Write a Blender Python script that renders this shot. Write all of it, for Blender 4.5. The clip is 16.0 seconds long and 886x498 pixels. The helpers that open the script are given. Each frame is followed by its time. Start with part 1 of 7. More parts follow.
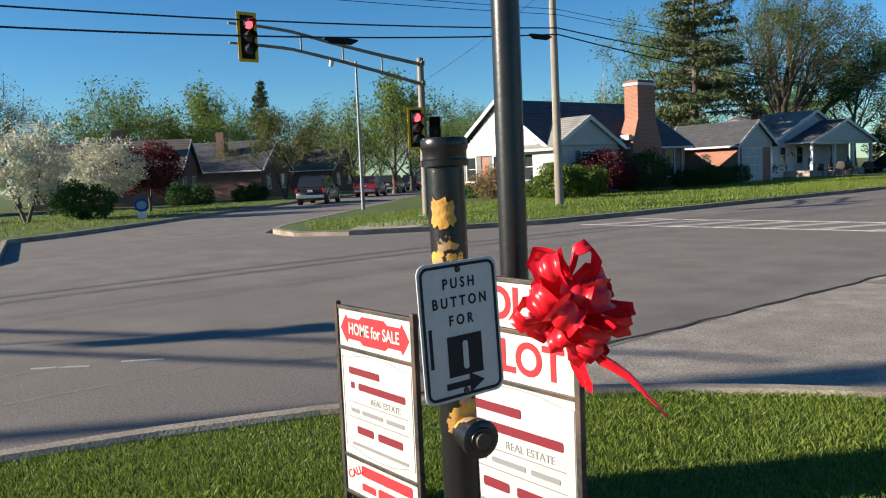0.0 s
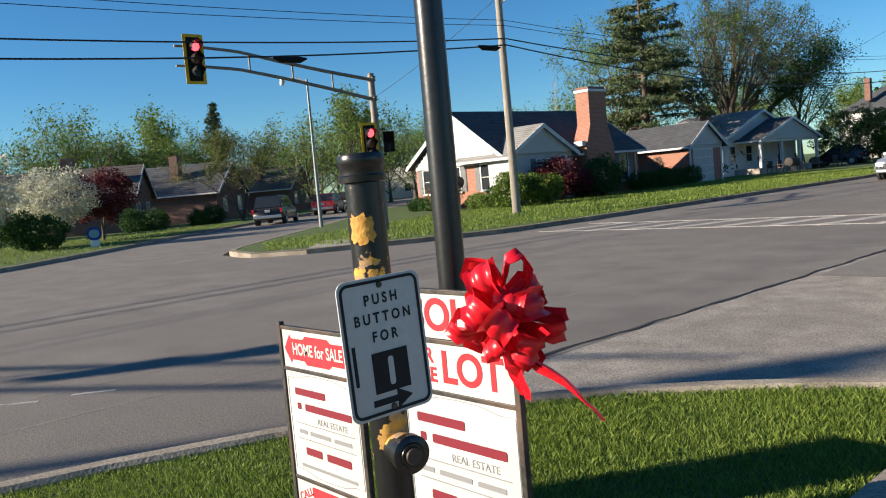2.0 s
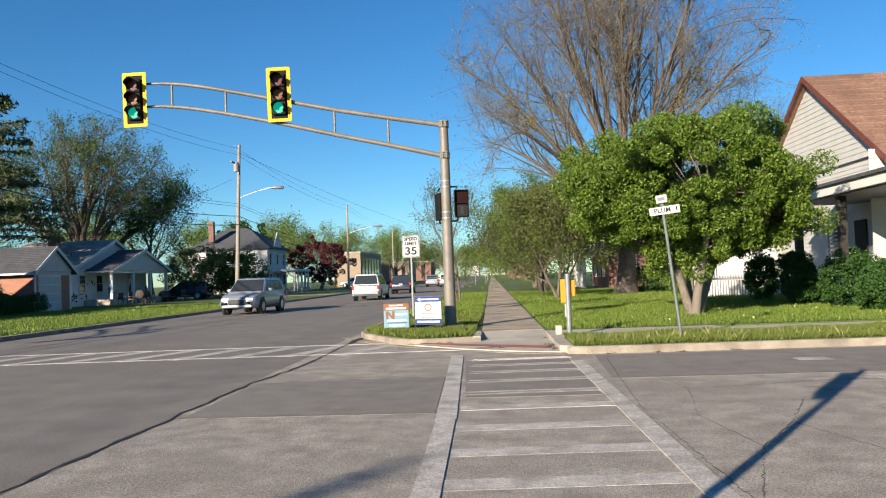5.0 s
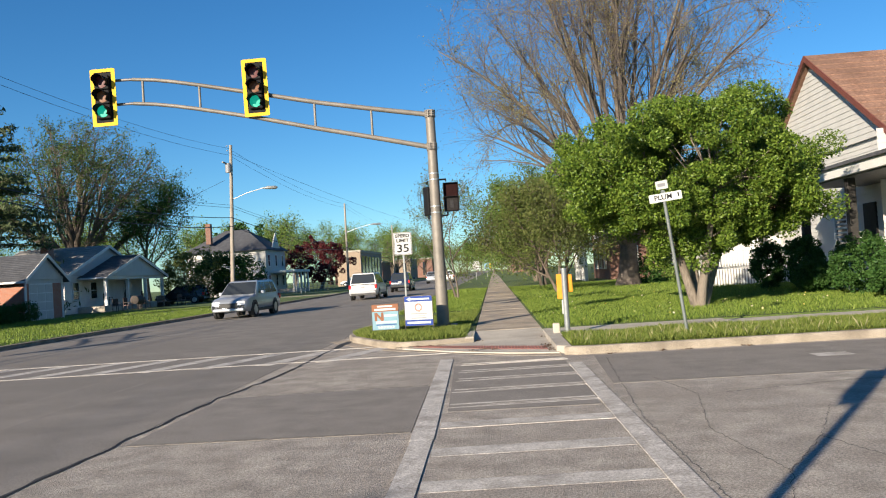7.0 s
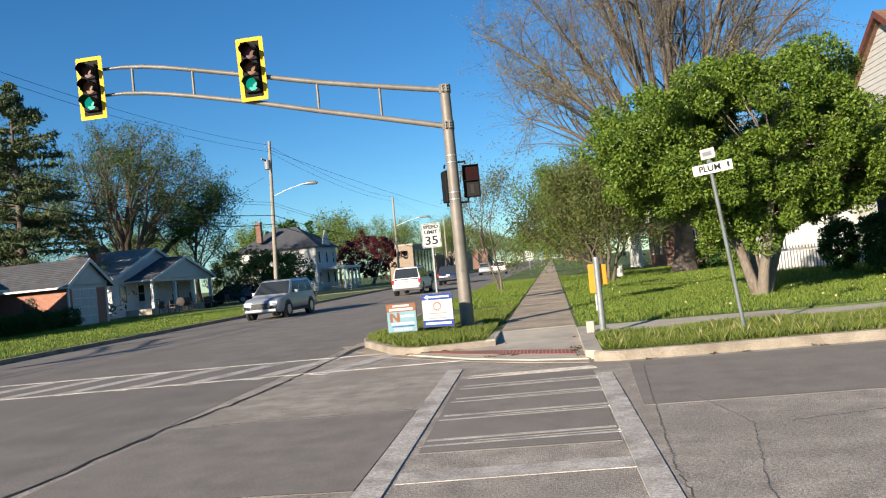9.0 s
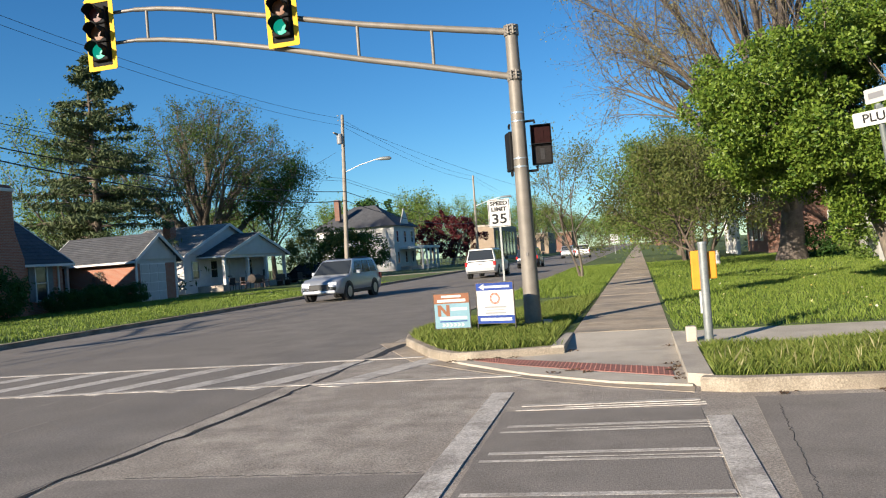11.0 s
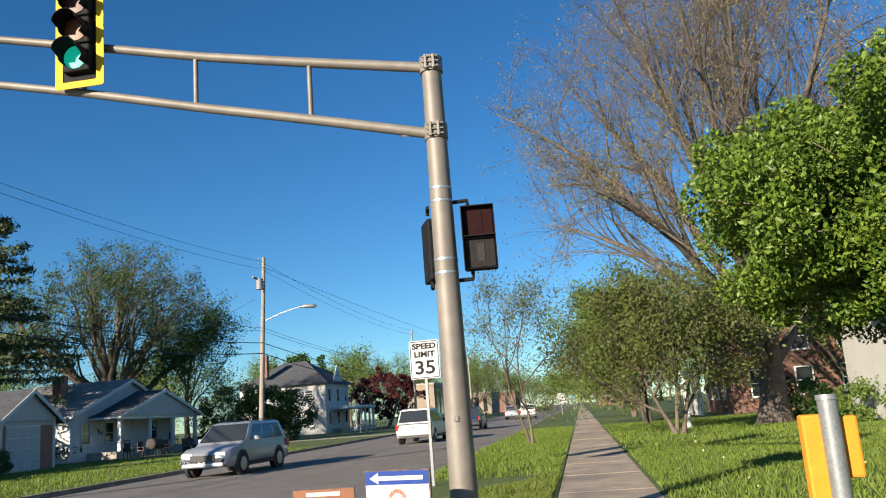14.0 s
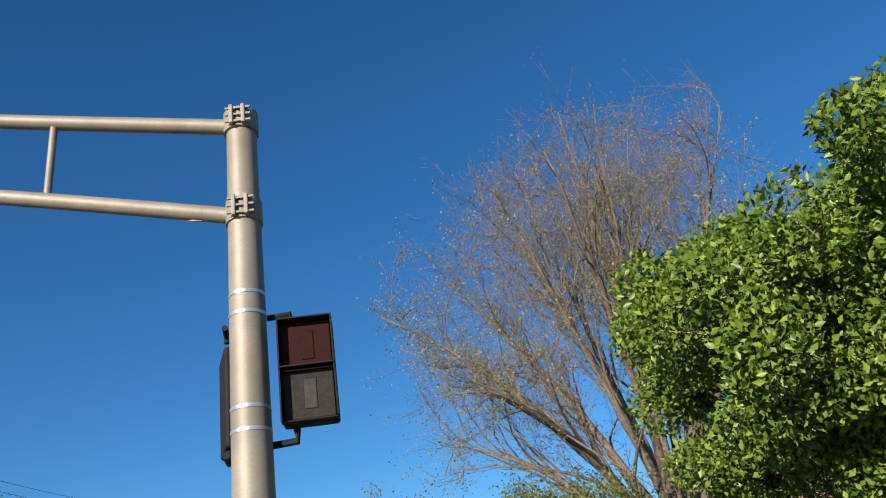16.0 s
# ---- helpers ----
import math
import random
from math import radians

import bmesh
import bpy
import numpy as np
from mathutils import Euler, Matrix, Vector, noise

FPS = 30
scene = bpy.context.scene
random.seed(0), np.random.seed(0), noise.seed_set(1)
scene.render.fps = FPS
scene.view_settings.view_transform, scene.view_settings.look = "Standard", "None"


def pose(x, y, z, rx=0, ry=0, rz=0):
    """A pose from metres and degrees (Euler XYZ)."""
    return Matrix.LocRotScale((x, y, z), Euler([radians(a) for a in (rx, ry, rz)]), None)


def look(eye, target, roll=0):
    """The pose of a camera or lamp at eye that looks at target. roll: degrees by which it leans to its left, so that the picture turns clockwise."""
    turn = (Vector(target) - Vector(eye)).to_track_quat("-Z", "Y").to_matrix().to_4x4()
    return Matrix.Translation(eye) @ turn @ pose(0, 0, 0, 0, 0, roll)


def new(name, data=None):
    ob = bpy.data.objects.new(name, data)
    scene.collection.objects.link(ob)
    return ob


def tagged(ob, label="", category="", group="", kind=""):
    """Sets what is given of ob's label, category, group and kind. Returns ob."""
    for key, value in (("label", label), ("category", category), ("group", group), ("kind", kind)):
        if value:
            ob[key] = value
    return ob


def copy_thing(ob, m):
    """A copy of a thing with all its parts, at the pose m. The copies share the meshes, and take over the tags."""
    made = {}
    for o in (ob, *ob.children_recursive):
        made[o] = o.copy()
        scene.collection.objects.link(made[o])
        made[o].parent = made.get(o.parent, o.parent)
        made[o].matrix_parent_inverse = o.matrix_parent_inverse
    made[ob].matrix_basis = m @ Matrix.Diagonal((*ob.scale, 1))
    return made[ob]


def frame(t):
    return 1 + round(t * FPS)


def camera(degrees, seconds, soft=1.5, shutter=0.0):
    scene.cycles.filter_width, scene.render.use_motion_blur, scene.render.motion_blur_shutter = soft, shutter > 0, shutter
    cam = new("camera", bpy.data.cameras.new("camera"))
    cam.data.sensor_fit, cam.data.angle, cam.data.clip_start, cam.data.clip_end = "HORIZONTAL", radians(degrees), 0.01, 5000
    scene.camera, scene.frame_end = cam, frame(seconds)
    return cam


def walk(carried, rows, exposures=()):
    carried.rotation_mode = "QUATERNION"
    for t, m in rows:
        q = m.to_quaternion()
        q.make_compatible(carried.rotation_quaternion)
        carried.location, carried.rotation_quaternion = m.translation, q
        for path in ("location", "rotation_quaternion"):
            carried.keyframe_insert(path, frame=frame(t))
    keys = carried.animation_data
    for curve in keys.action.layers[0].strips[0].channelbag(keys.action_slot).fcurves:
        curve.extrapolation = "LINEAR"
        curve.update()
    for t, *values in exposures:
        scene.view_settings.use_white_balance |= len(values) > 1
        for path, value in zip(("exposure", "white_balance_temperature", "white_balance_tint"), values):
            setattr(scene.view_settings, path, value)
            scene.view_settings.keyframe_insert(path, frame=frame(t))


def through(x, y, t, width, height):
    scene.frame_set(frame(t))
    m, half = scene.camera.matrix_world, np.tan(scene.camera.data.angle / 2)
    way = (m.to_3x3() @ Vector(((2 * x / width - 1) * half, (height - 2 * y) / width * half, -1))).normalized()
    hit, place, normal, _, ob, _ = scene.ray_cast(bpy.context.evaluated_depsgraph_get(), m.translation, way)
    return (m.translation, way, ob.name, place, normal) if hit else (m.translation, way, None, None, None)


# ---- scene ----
cam = camera(58.1, 16.0, soft=1.1)
PATH = [
    (0, (-0.023, 0.091, 1.498), (-1.57, 1.345, 1.314), -2.5),
    (0.5, (-0.008, 0.098, 1.501), (-1.569, 1.336, 1.33), -2.9),
    (1, (0.003, 0.105, 1.499), (-1.566, 1.334, 1.336), -3.5),
    (1.5, (0.007, 0.123, 1.493), (-1.562, 1.354, 1.336), -4.2),
    (2, (0.031, 0.163, 1.494), (-1.455, 1.492, 1.336), -5.1),
    (2.5, (-0.068, 0.312, 1.478), (-1.221, 1.935, 1.293), -4.4),
    (3, (-0.226, 0.439, 1.483), (-1.223, 2.165, 1.326), -3.4),
    (3.5, (-0.313, 0.632, 1.463), (-1.182, 2.428, 1.325), -2.9),
    (4, (-0.392, 0.871, 1.475), (-1.215, 2.694, 1.473), -4.4),
    (4.5, (-0.471, 1.024, 1.469), (-1.073, 2.931, 1.49), -3.8),
    (5, (-0.66, 1.22, 1.479), (-0.777, 3.215, 1.547), -2.1),
    (5.2, (-0.713, 1.276, 1.477), (-0.787, 3.273, 1.559), -1.6),
    (7.3, (-0.344, 2.552, 1.504), (-0.488, 4.546, 1.553), -4.8),
    (7.5, (-0.279, 2.74, 1.477), (-0.412, 4.735, 1.521), -6.0),
    (8, (-0.095, 3.272, 1.509), (-0.215, 5.268, 1.557), -6.3),
    (8.5, (0.033, 3.882, 1.508), (-0.076, 5.878, 1.551), -5.4),
    (9, (0.214, 4.437, 1.49), (-0.052, 6.419, 1.539), -5.6),
    (9.5, (0.245, 5.099, 1.453), (-0.079, 7.072, 1.476), -5.2),
    (10, (0.28, 5.834, 1.437), (-0.065, 7.804, 1.444), -6.1),
    (10.2, (0.264, 6.175, 1.459), (-0.117, 8.139, 1.47), -6.1),
    (12.5, (-0.12, 10.49, 1.499), (-0.64, 12.418, 1.612), -3.0),
    (13, (-0.274, 11.377, 1.502), (-0.674, 13.319, 1.763), -1.6),
    (13.5, (-0.347, 12.295, 1.489), (-0.725, 14.233, 1.807), -5.0),
    (14, (-0.442, 13.281, 1.492), (-0.741, 15.217, 1.893), -4.4),
    (14.5, (-0.415, 14.195, 1.531), (-0.61, 16.089, 2.143), -5.9),
    (15, (-0.469, 15.09, 1.55), (-0.574, 16.945, 2.291), -6.7),
    (15.5, (-0.495, 15.97, 1.505), (-0.497, 17.732, 2.45), -9.6),
    (16, (-0.457, 16.799, 1.502), (-0.415, 18.576, 2.419), -9.3),
]
walk(cam, [(t, look(eye, target, roll)) for t, eye, target, roll in PATH], ((0, 1.08, 6150, 9), (16, 1.08, 6150, 9)))

# ---- light ----
SUN_FROM = Vector((-0.525, -0.851, 0.0)).normalized()
SUN_ELEV = radians(18.5)
sun_data = bpy.data.lights.new("sun", "SUN")
sun_data.energy, sun_data.angle, sun_data.color = 5.0, radians(0.5), (1.0, 0.84, 0.64)
sun = new("sun", sun_data)
sun.matrix_world = look((SUN_FROM * math.cos(SUN_ELEV) + Vector((0, 0, math.sin(SUN_ELEV)))) * 60, (0, 0, 0))
world = bpy.data.worlds.new("sky")
scene.world = world
world.use_nodes = True
wn = world.node_tree
sky = wn.nodes.new("ShaderNodeTexSky")
sky.sky_type, sky.sun_disc = "NISHITA", False
sky.sun_elevation, sky.sun_rotation = SUN_ELEV, math.atan2(SUN_FROM.x, SUN_FROM.y)
sky.altitude = 2600
sky.air_density, sky.dust_density, sky.ozone_density = 1.3, 0.0, 3.0
wn.nodes["Background"].inputs[1].default_value = 0.054
deep = wn.nodes.new("ShaderNodeHueSaturation")
deep.inputs["Saturation"].default_value = 1.2
wn.links.new(sky.outputs[0], deep.inputs["Color"])
cool = wn.nodes.new("ShaderNodeMix")
cool.data_type, cool.blend_type = "RGBA", "MULTIPLY"
cool.inputs[0].default_value, cool.inputs[7].default_value = 1.0, (0.77, 1.03, 1.15, 1)
wn.links.new(deep.outputs[0], cool.inputs[6])
wn.links.new(cool.outputs[2], wn.nodes["Background"].inputs[0])

# ---- materials ----
def node_mat(name):
    m = bpy.data.materials.new(name)
    m.use_nodes = True
    return m, m.node_tree, m.node_tree.nodes["Principled BSDF"]


def surf(name, c1, c2, scale=4.0, rough=0.8, bump=0.2, fine=60.0, c3=None, scale3=0.4, metal=0.0, spread=0.0, stretch=(1, 1, 1), gain=1.0, per="", dist=0.01, speck=0.0, speck_scale=75.0):
    """Two-scale procedural surface: c1 to c2 by fine grain, c3 in larger stains, fine relief by bump, spread by object or island."""
    m, nt, b = node_mat(name)
    tc, mp = nt.nodes.new("ShaderNodeTexCoord"), nt.nodes.new("ShaderNodeMapping")
    mp.inputs["Scale"].default_value = stretch
    nt.links.new(tc.outputs["Object"], mp.inputs[0])
    def nz(sc, detail=4):
        n = nt.nodes.new("ShaderNodeTexNoise")
        n.inputs["Scale"].default_value, n.inputs["Detail"].default_value = sc, detail
        nt.links.new(mp.outputs[0], n.inputs["Vector"])
        return n.outputs["Fac"]
    def mix(fac, a, c):
        x = nt.nodes.new("ShaderNodeMix")
        x.data_type = "RGBA"
        nt.links.new(fac, x.inputs[0])
        for sock, v in ((x.inputs[6], a), (x.inputs[7], c)):
            if isinstance(v, tuple):
                sock.default_value = (*v, 1)
            else:
                nt.links.new(v, sock)
        return x.outputs[2]
    def ramp(fac, lo, hi):
        r = nt.nodes.new("ShaderNodeMapRange")
        r.inputs[1].default_value, r.inputs[2].default_value = lo, hi
        nt.links.new(fac, r.inputs[0])
        return r.outputs[0]
    f1, f2 = nz(scale), nz(fine, 2)
    mixed = nt.nodes.new("ShaderNodeMath")
    mixed.operation = "MULTIPLY_ADD"
    nt.links.new(f2, mixed.inputs[0])
    mixed.inputs[1].default_value = 0.5
    half = nt.nodes.new("ShaderNodeMath")
    half.operation = "MULTIPLY"
    half.inputs[1].default_value = 0.5
    nt.links.new(f1, half.inputs[0])
    nt.links.new(half.outputs[0], mixed.inputs[2])
    col = mix(ramp(mixed.outputs[0], 0.38, 0.62), c1, c2)
    if c3:
        col = mix(ramp(nz(scale3, 5), 0.48, 0.68), col, c3)
    if speck:
        grit = nt.nodes.new("ShaderNodeHueSaturation")
        n = nt.nodes.new("ShaderNodeTexNoise")
        n.inputs["Scale"].default_value, n.inputs["Detail"].default_value, n.inputs["Roughness"].default_value = speck_scale, 5, 0.75
        nt.links.new(mp.outputs[0], n.inputs["Vector"])
        r = nt.nodes.new("ShaderNodeMapRange")
        r.inputs[1].default_value, r.inputs[2].default_value = 0.36, 0.64
        r.inputs[3].default_value, r.inputs[4].default_value = 1 - speck, 1 + speck
        nt.links.new(n.outputs["Fac"], r.inputs[0])
        nt.links.new(r.outputs[0], grit.inputs["Value"])
        nt.links.new(col, grit.inputs["Color"])
        col = grit.outputs[0]
    if spread:
        hsv = nt.nodes.new("ShaderNodeHueSaturation")
        rnd = nt.nodes.new("ShaderNodeNewGeometry").outputs["Random Per Island"] if per == "island" else nt.nodes.new("ShaderNodeObjectInfo").outputs["Random"]
        r = nt.nodes.new("ShaderNodeMapRange")
        r.inputs[3].default_value, r.inputs[4].default_value = 1 - spread, 1 + spread
        nt.links.new(rnd, r.inputs[0])
        nt.links.new(r.outputs[0], hsv.inputs["Value"])
        nt.links.new(col, hsv.inputs["Color"])
        col = hsv.outputs[0]
    nt.links.new(col, b.inputs["Base Color"])
    b.inputs["Roughness"].default_value, b.inputs["Metallic"].default_value = rough, metal
    if bump:
        bp = nt.nodes.new("ShaderNodeBump")
        bp.inputs["Strength"].default_value, bp.inputs["Distance"].default_value = bump, dist
        nt.links.new(f2, bp.inputs["Height"])
        nt.links.new(bp.outputs[0], b.inputs["Normal"])
    return m


def leafy(name, c1, c2, through=0.35, rough=0.55, spread=0.35):
    """Foliage: colour by leaf, some light through the blade."""
    m, nt, b = node_mat(name)
    rnd = nt.nodes.new("ShaderNodeNewGeometry").outputs["Random Per Island"]
    x = nt.nodes.new("ShaderNodeMix")
    x.data_type = "RGBA"
    nt.links.new(rnd, x.inputs[0])
    x.inputs[6].default_value, x.inputs[7].default_value = (*c1, 1), (*c2, 1)
    nt.links.new(x.outputs[2], b.inputs["Base Color"])
    b.inputs["Roughness"].default_value = rough
    b.inputs["Specular IOR Level"].default_value = 0.2
    tr = nt.nodes.new("ShaderNodeBsdfTranslucent")
    nt.links.new(x.outputs[2], tr.inputs[0])
    ms = nt.nodes.new("ShaderNodeMixShader")
    ms.inputs[0].default_value = through
    nt.links.new(b.outputs[0], ms.inputs[1])
    nt.links.new(tr.outputs[0], ms.inputs[2])
    nt.links.new(ms.outputs[0], nt.nodes["Material Output"].inputs[0])
    return m


def plain(name, c, rough=0.5, metal=0.0, emit=0.0, coat=0.0):
    m, nt, b = node_mat(name)
    b.inputs["Base Color"].default_value = (*c, 1)
    b.inputs["Roughness"].default_value, b.inputs["Metallic"].default_value = rough, metal
    b.inputs["Coat Weight"].default_value = coat
    if emit:
        b.inputs["Emission Color"].default_value, b.inputs["Emission Strength"].default_value = (*c, 1), emit
    return m


def brick_mat(name, c1, c2, mortar):
    m, nt, b = node_mat(name)
    tc = nt.nodes.new("ShaderNodeTexCoord")
    sep = nt.nodes.new("ShaderNodeSeparateXYZ")
    nt.links.new(tc.outputs["Object"], sep.inputs[0])
    add = nt.nodes.new("ShaderNodeMath")
    nt.links.new(sep.outputs[0], add.inputs[0])
    nt.links.new(sep.outputs[1], add.inputs[1])
    comb = nt.nodes.new("ShaderNodeCombineXYZ")
    nt.links.new(add.outputs[0], comb.inputs[0])
    nt.links.new(sep.outputs[2], comb.inputs[1])
    br = nt.nodes.new("ShaderNodeTexBrick")
    nt.links.new(comb.outputs[0], br.inputs["Vector"])
    br.inputs["Color1"].default_value, br.inputs["Color2"].default_value, br.inputs["Mortar"].default_value = (*c1, 1), (*c2, 1), (*mortar, 1)
    br.inputs["Scale"].default_value, br.inputs["Mortar Size"].default_value = 1.0, 0.008
    br.inputs["Brick Width"].default_value, br.inputs["Row Height"].default_value = 0.215, 0.075
    nt.links.new(br.outputs[0], b.inputs["Base Color"])
    bp = nt.nodes.new("ShaderNodeBump")
    bp.invert, bp.inputs["Strength"].default_value, bp.inputs["Distance"].default_value = True, 0.4, 0.01
    nt.links.new(br.outputs["Fac"], bp.inputs["Height"])
    nt.links.new(bp.outputs[0], b.inputs["Normal"])
    b.inputs["Roughness"].default_value = 0.85
    return m


ASPHALT = surf("asphalt", (0.135, 0.119, 0.102), (0.215, 0.192, 0.167), 1.2, 0.9, 0.45, 90, (0.158, 0.14, 0.121), 0.16, dist=0.008, speck=0.34, speck_scale=45)
APRON = surf("coarse_asphalt", (0.215, 0.187, 0.158), (0.41, 0.362, 0.308), 3.0, 0.95, 0.8, 150, (0.25, 0.218, 0.186), 0.5, dist=0.012, speck=0.5, speck_scale=55)
PATCH = surf("dark_asphalt_patch", (0.15, 0.132, 0.114), (0.225, 0.2, 0.174), 2.5, 0.92, 0.35, 90, (0.2, 0.178, 0.156), 0.6, speck=0.32, speck_scale=60)
TAR = surf("tar", (0.012, 0.012, 0.012), (0.03, 0.028, 0.026), 8, 0.8, 0.5, 40)
PAINT = surf("worn_road_paint", (0.34, 0.308, 0.27), (0.56, 0.52, 0.47), 7, 0.8, 0.4, 70, (0.28, 0.25, 0.217), 2.6, speck=0.35, speck_scale=40)
CONCRETE = surf("concrete", (0.35, 0.312, 0.26), (0.48, 0.432, 0.362), 2.0, 0.9, 0.25, 80, (0.29, 0.26, 0.22), 0.9, speck=0.15)
OLDCONC = surf("old_concrete", (0.28, 0.225, 0.165), (0.42, 0.345, 0.258), 3.0, 0.95, 0.5, 70, (0.22, 0.188, 0.152), 1.1, speck=0.3)
KERB = surf("kerb_concrete", (0.22, 0.185, 0.14), (0.36, 0.31, 0.245), 3.0, 0.9, 0.4, 50, (0.19, 0.158, 0.12), 1.6, speck=0.3)
TACTILE = surf("red_tactile", (0.20, 0.082, 0.066), (0.285, 0.122, 0.098), 6, 0.8, 0.2, 60, (0.17, 0.085, 0.068), 1.5, speck=0.25)
SOIL = surf("lawn_soil", (0.05, 0.082, 0.015), (0.115, 0.158, 0.033), 6, 0.95, 0.8, 45, (0.085, 0.122, 0.023), 0.25, dist=0.04, speck=0.45, speck_scale=30)
FARGRASS = surf("far_grass", (0.06, 0.10, 0.018), (0.10, 0.15, 0.03), 1.5, 0.95, 0.8, 30, (0.07, 0.105, 0.025), 0.1, dist=0.05)
DIRT = surf("dirt", (0.10, 0.07, 0.045), (0.2, 0.15, 0.1), 8, 0.95, 0.8, 40)
GRASS = leafy("grass_blade", (0.07, 0.13, 0.015), (0.265, 0.335, 0.062), 0.35, 0.5)
TALLGRASS = leafy("tall_grass_blade", (0.08, 0.13, 0.018), (0.23, 0.26, 0.06), 0.35, 0.5)
STEEL = surf("galvanised_steel", (0.175, 0.155, 0.132), (0.245, 0.22, 0.19), 6, 0.58, 0.08, 90, (0.15, 0.135, 0.115), 1.2, metal=0.25)
# darker copy of the steel with band shade in its colour; also bolts and porch parts
DKSTEEL = surf("shaded_band_steel", (0.16, 0.15, 0.14), (0.22, 0.2, 0.19), 6, 0.55, 0.08, 80, metal=0.4)
BLACKP = surf("black_paint", (0.010, 0.010, 0.011), (0.018, 0.018, 0.019), 6, 0.32, 0.06, 40)
BLACKPL = surf("black_plastic", (0.008, 0.008, 0.009), (0.014, 0.014, 0.015), 9, 0.7, 0.1, 50)
BLACKPL.node_tree.nodes["Principled BSDF"].inputs["Specular IOR Level"].default_value = 0.15
YELLOW = surf("signal_yellow", (0.62, 0.36, 0.006), (0.7, 0.42, 0.012), 5, 0.75, 0.05, 50)
WOODPOLE = surf("weathered_pole", (0.22, 0.19, 0.155), (0.36, 0.32, 0.27), 6, 0.9, 0.4, 50, (0.18, 0.15, 0.12), 0.8, stretch=(1, 1, 0.08))
WHITEP = surf("white_paint", (0.62, 0.61, 0.585), (0.70, 0.69, 0.665), 3, 0.6, 0.05, 30, (0.56, 0.55, 0.52), 0.7)
BRICK = brick_mat("brick_wall", (0.30, 0.10, 0.055), (0.37, 0.14, 0.08), (0.34, 0.27, 0.22))
DKBRICK = brick_mat("dark_brick_wall", (0.16, 0.07, 0.05), (0.22, 0.10, 0.07), (0.2, 0.16, 0.13))
SHINGLE = surf("grey_shingle", (0.045, 0.047, 0.055), (0.085, 0.087, 0.095), 2.0, 0.9, 0.5, 14, (0.06, 0.06, 0.066), 0.4, spread=0.15)
TAUPE = surf("taupe_shingle", (0.10, 0.08, 0.07), (0.16, 0.13, 0.115), 2.0, 0.9, 0.5, 14, (0.09, 0.075, 0.065), 0.5, spread=0.15)
LTSHINGLE = surf("pale_shingle", (0.22, 0.21, 0.20), (0.30, 0.29, 0.275), 2.0, 0.9, 0.5, 14, (0.17, 0.165, 0.16), 0.4, spread=0.15)
BRSHINGLE = surf("brown_shingle", (0.17, 0.09, 0.058), (0.27, 0.155, 0.105), 2.0, 0.9, 0.5, 14, (0.14, 0.078, 0.052), 0.5, spread=0.15, speck=0.25, speck_scale=8)
BARK = surf("bark", (0.065, 0.05, 0.038), (0.14, 0.11, 0.084), 8, 0.95, 0.8, 30, (0.17, 0.14, 0.11), 0.8, stretch=(1, 1, 0.25), dist=0.03)
GREYBARK = surf("grey_bark", (0.12, 0.098, 0.078), (0.235, 0.195, 0.155), 6, 0.95, 0.8, 30, (0.27, 0.225, 0.18), 0.8, stretch=(1, 1, 0.25), dist=0.03)
GLASS = plain("window_glass", (0.03, 0.035, 0.04), 0.06)
WIRE = plain("black_wire", (0.012, 0.012, 0.013), 0.6)


# ---- building helpers ----
def mesh_from(name, verts, faces, smooth=False):
    me = bpy.data.meshes.new(name)
    me.from_pydata([tuple(v) for v in verts], [], faces)
    if smooth:
        me.polygons.foreach_set("use_smooth", [True] * len(me.polygons))
    me.update()
    return me


def part(name, bm, material, parent=None, label="", smooth=False):
    """A bmesh (or mesh) as one mesh object under parent."""
    if isinstance(bm, bmesh.types.BMesh):
        me = bpy.data.meshes.new(name)
        bmesh.ops.recalc_face_normals(bm, faces=bm.faces[:])
        bm.to_mesh(me)
        bm.free()
        if smooth:
            me.polygons.foreach_set("use_smooth", [True] * len(me.polygons))
            me.set_sharp_from_angle(angle=radians(100 if smooth == "all" else 40))
    else:
        me = bm
    if material and not me.materials:
        me.materials.append(material)
    ob = new(name, me)
    if parent:
        ob.parent = parent
    if label:
        tagged(ob, label)
    return ob


def thing(name, label, category, at=(0, 0, 0), rz=0.0, group="", kind=""):
    ob = new(name)
    ob.empty_display_size = 0.2
    ob.matrix_basis = pose(*at, 0, 0, rz)
    return tagged(ob, label, category, group, kind)


def box(bm, lo, hi, bevel=0.0, m=None):
    r = bmesh.ops.create_cube(bm, size=1.0)
    vs = r["verts"]
    c, s = [(a + b) / 2 for a, b in zip(lo, hi)], [max(b - a, 1e-4) for a, b in zip(lo, hi)]
    for v in vs:
        v.co = Vector([v.co[i] * s[i] + c[i] for i in range(3)])
        if m:
            v.co = m @ v.co
    if bevel:
        es = list({e for v in vs for e in v.link_edges})
        bmesh.ops.bevel(bm, geom=es, offset=bevel, segments=2, affect="EDGES", profile=0.5)
    return bm


def Box(lo, hi, bevel=0.0, m=None):
    return box(bmesh.new(), lo, hi, bevel, m)


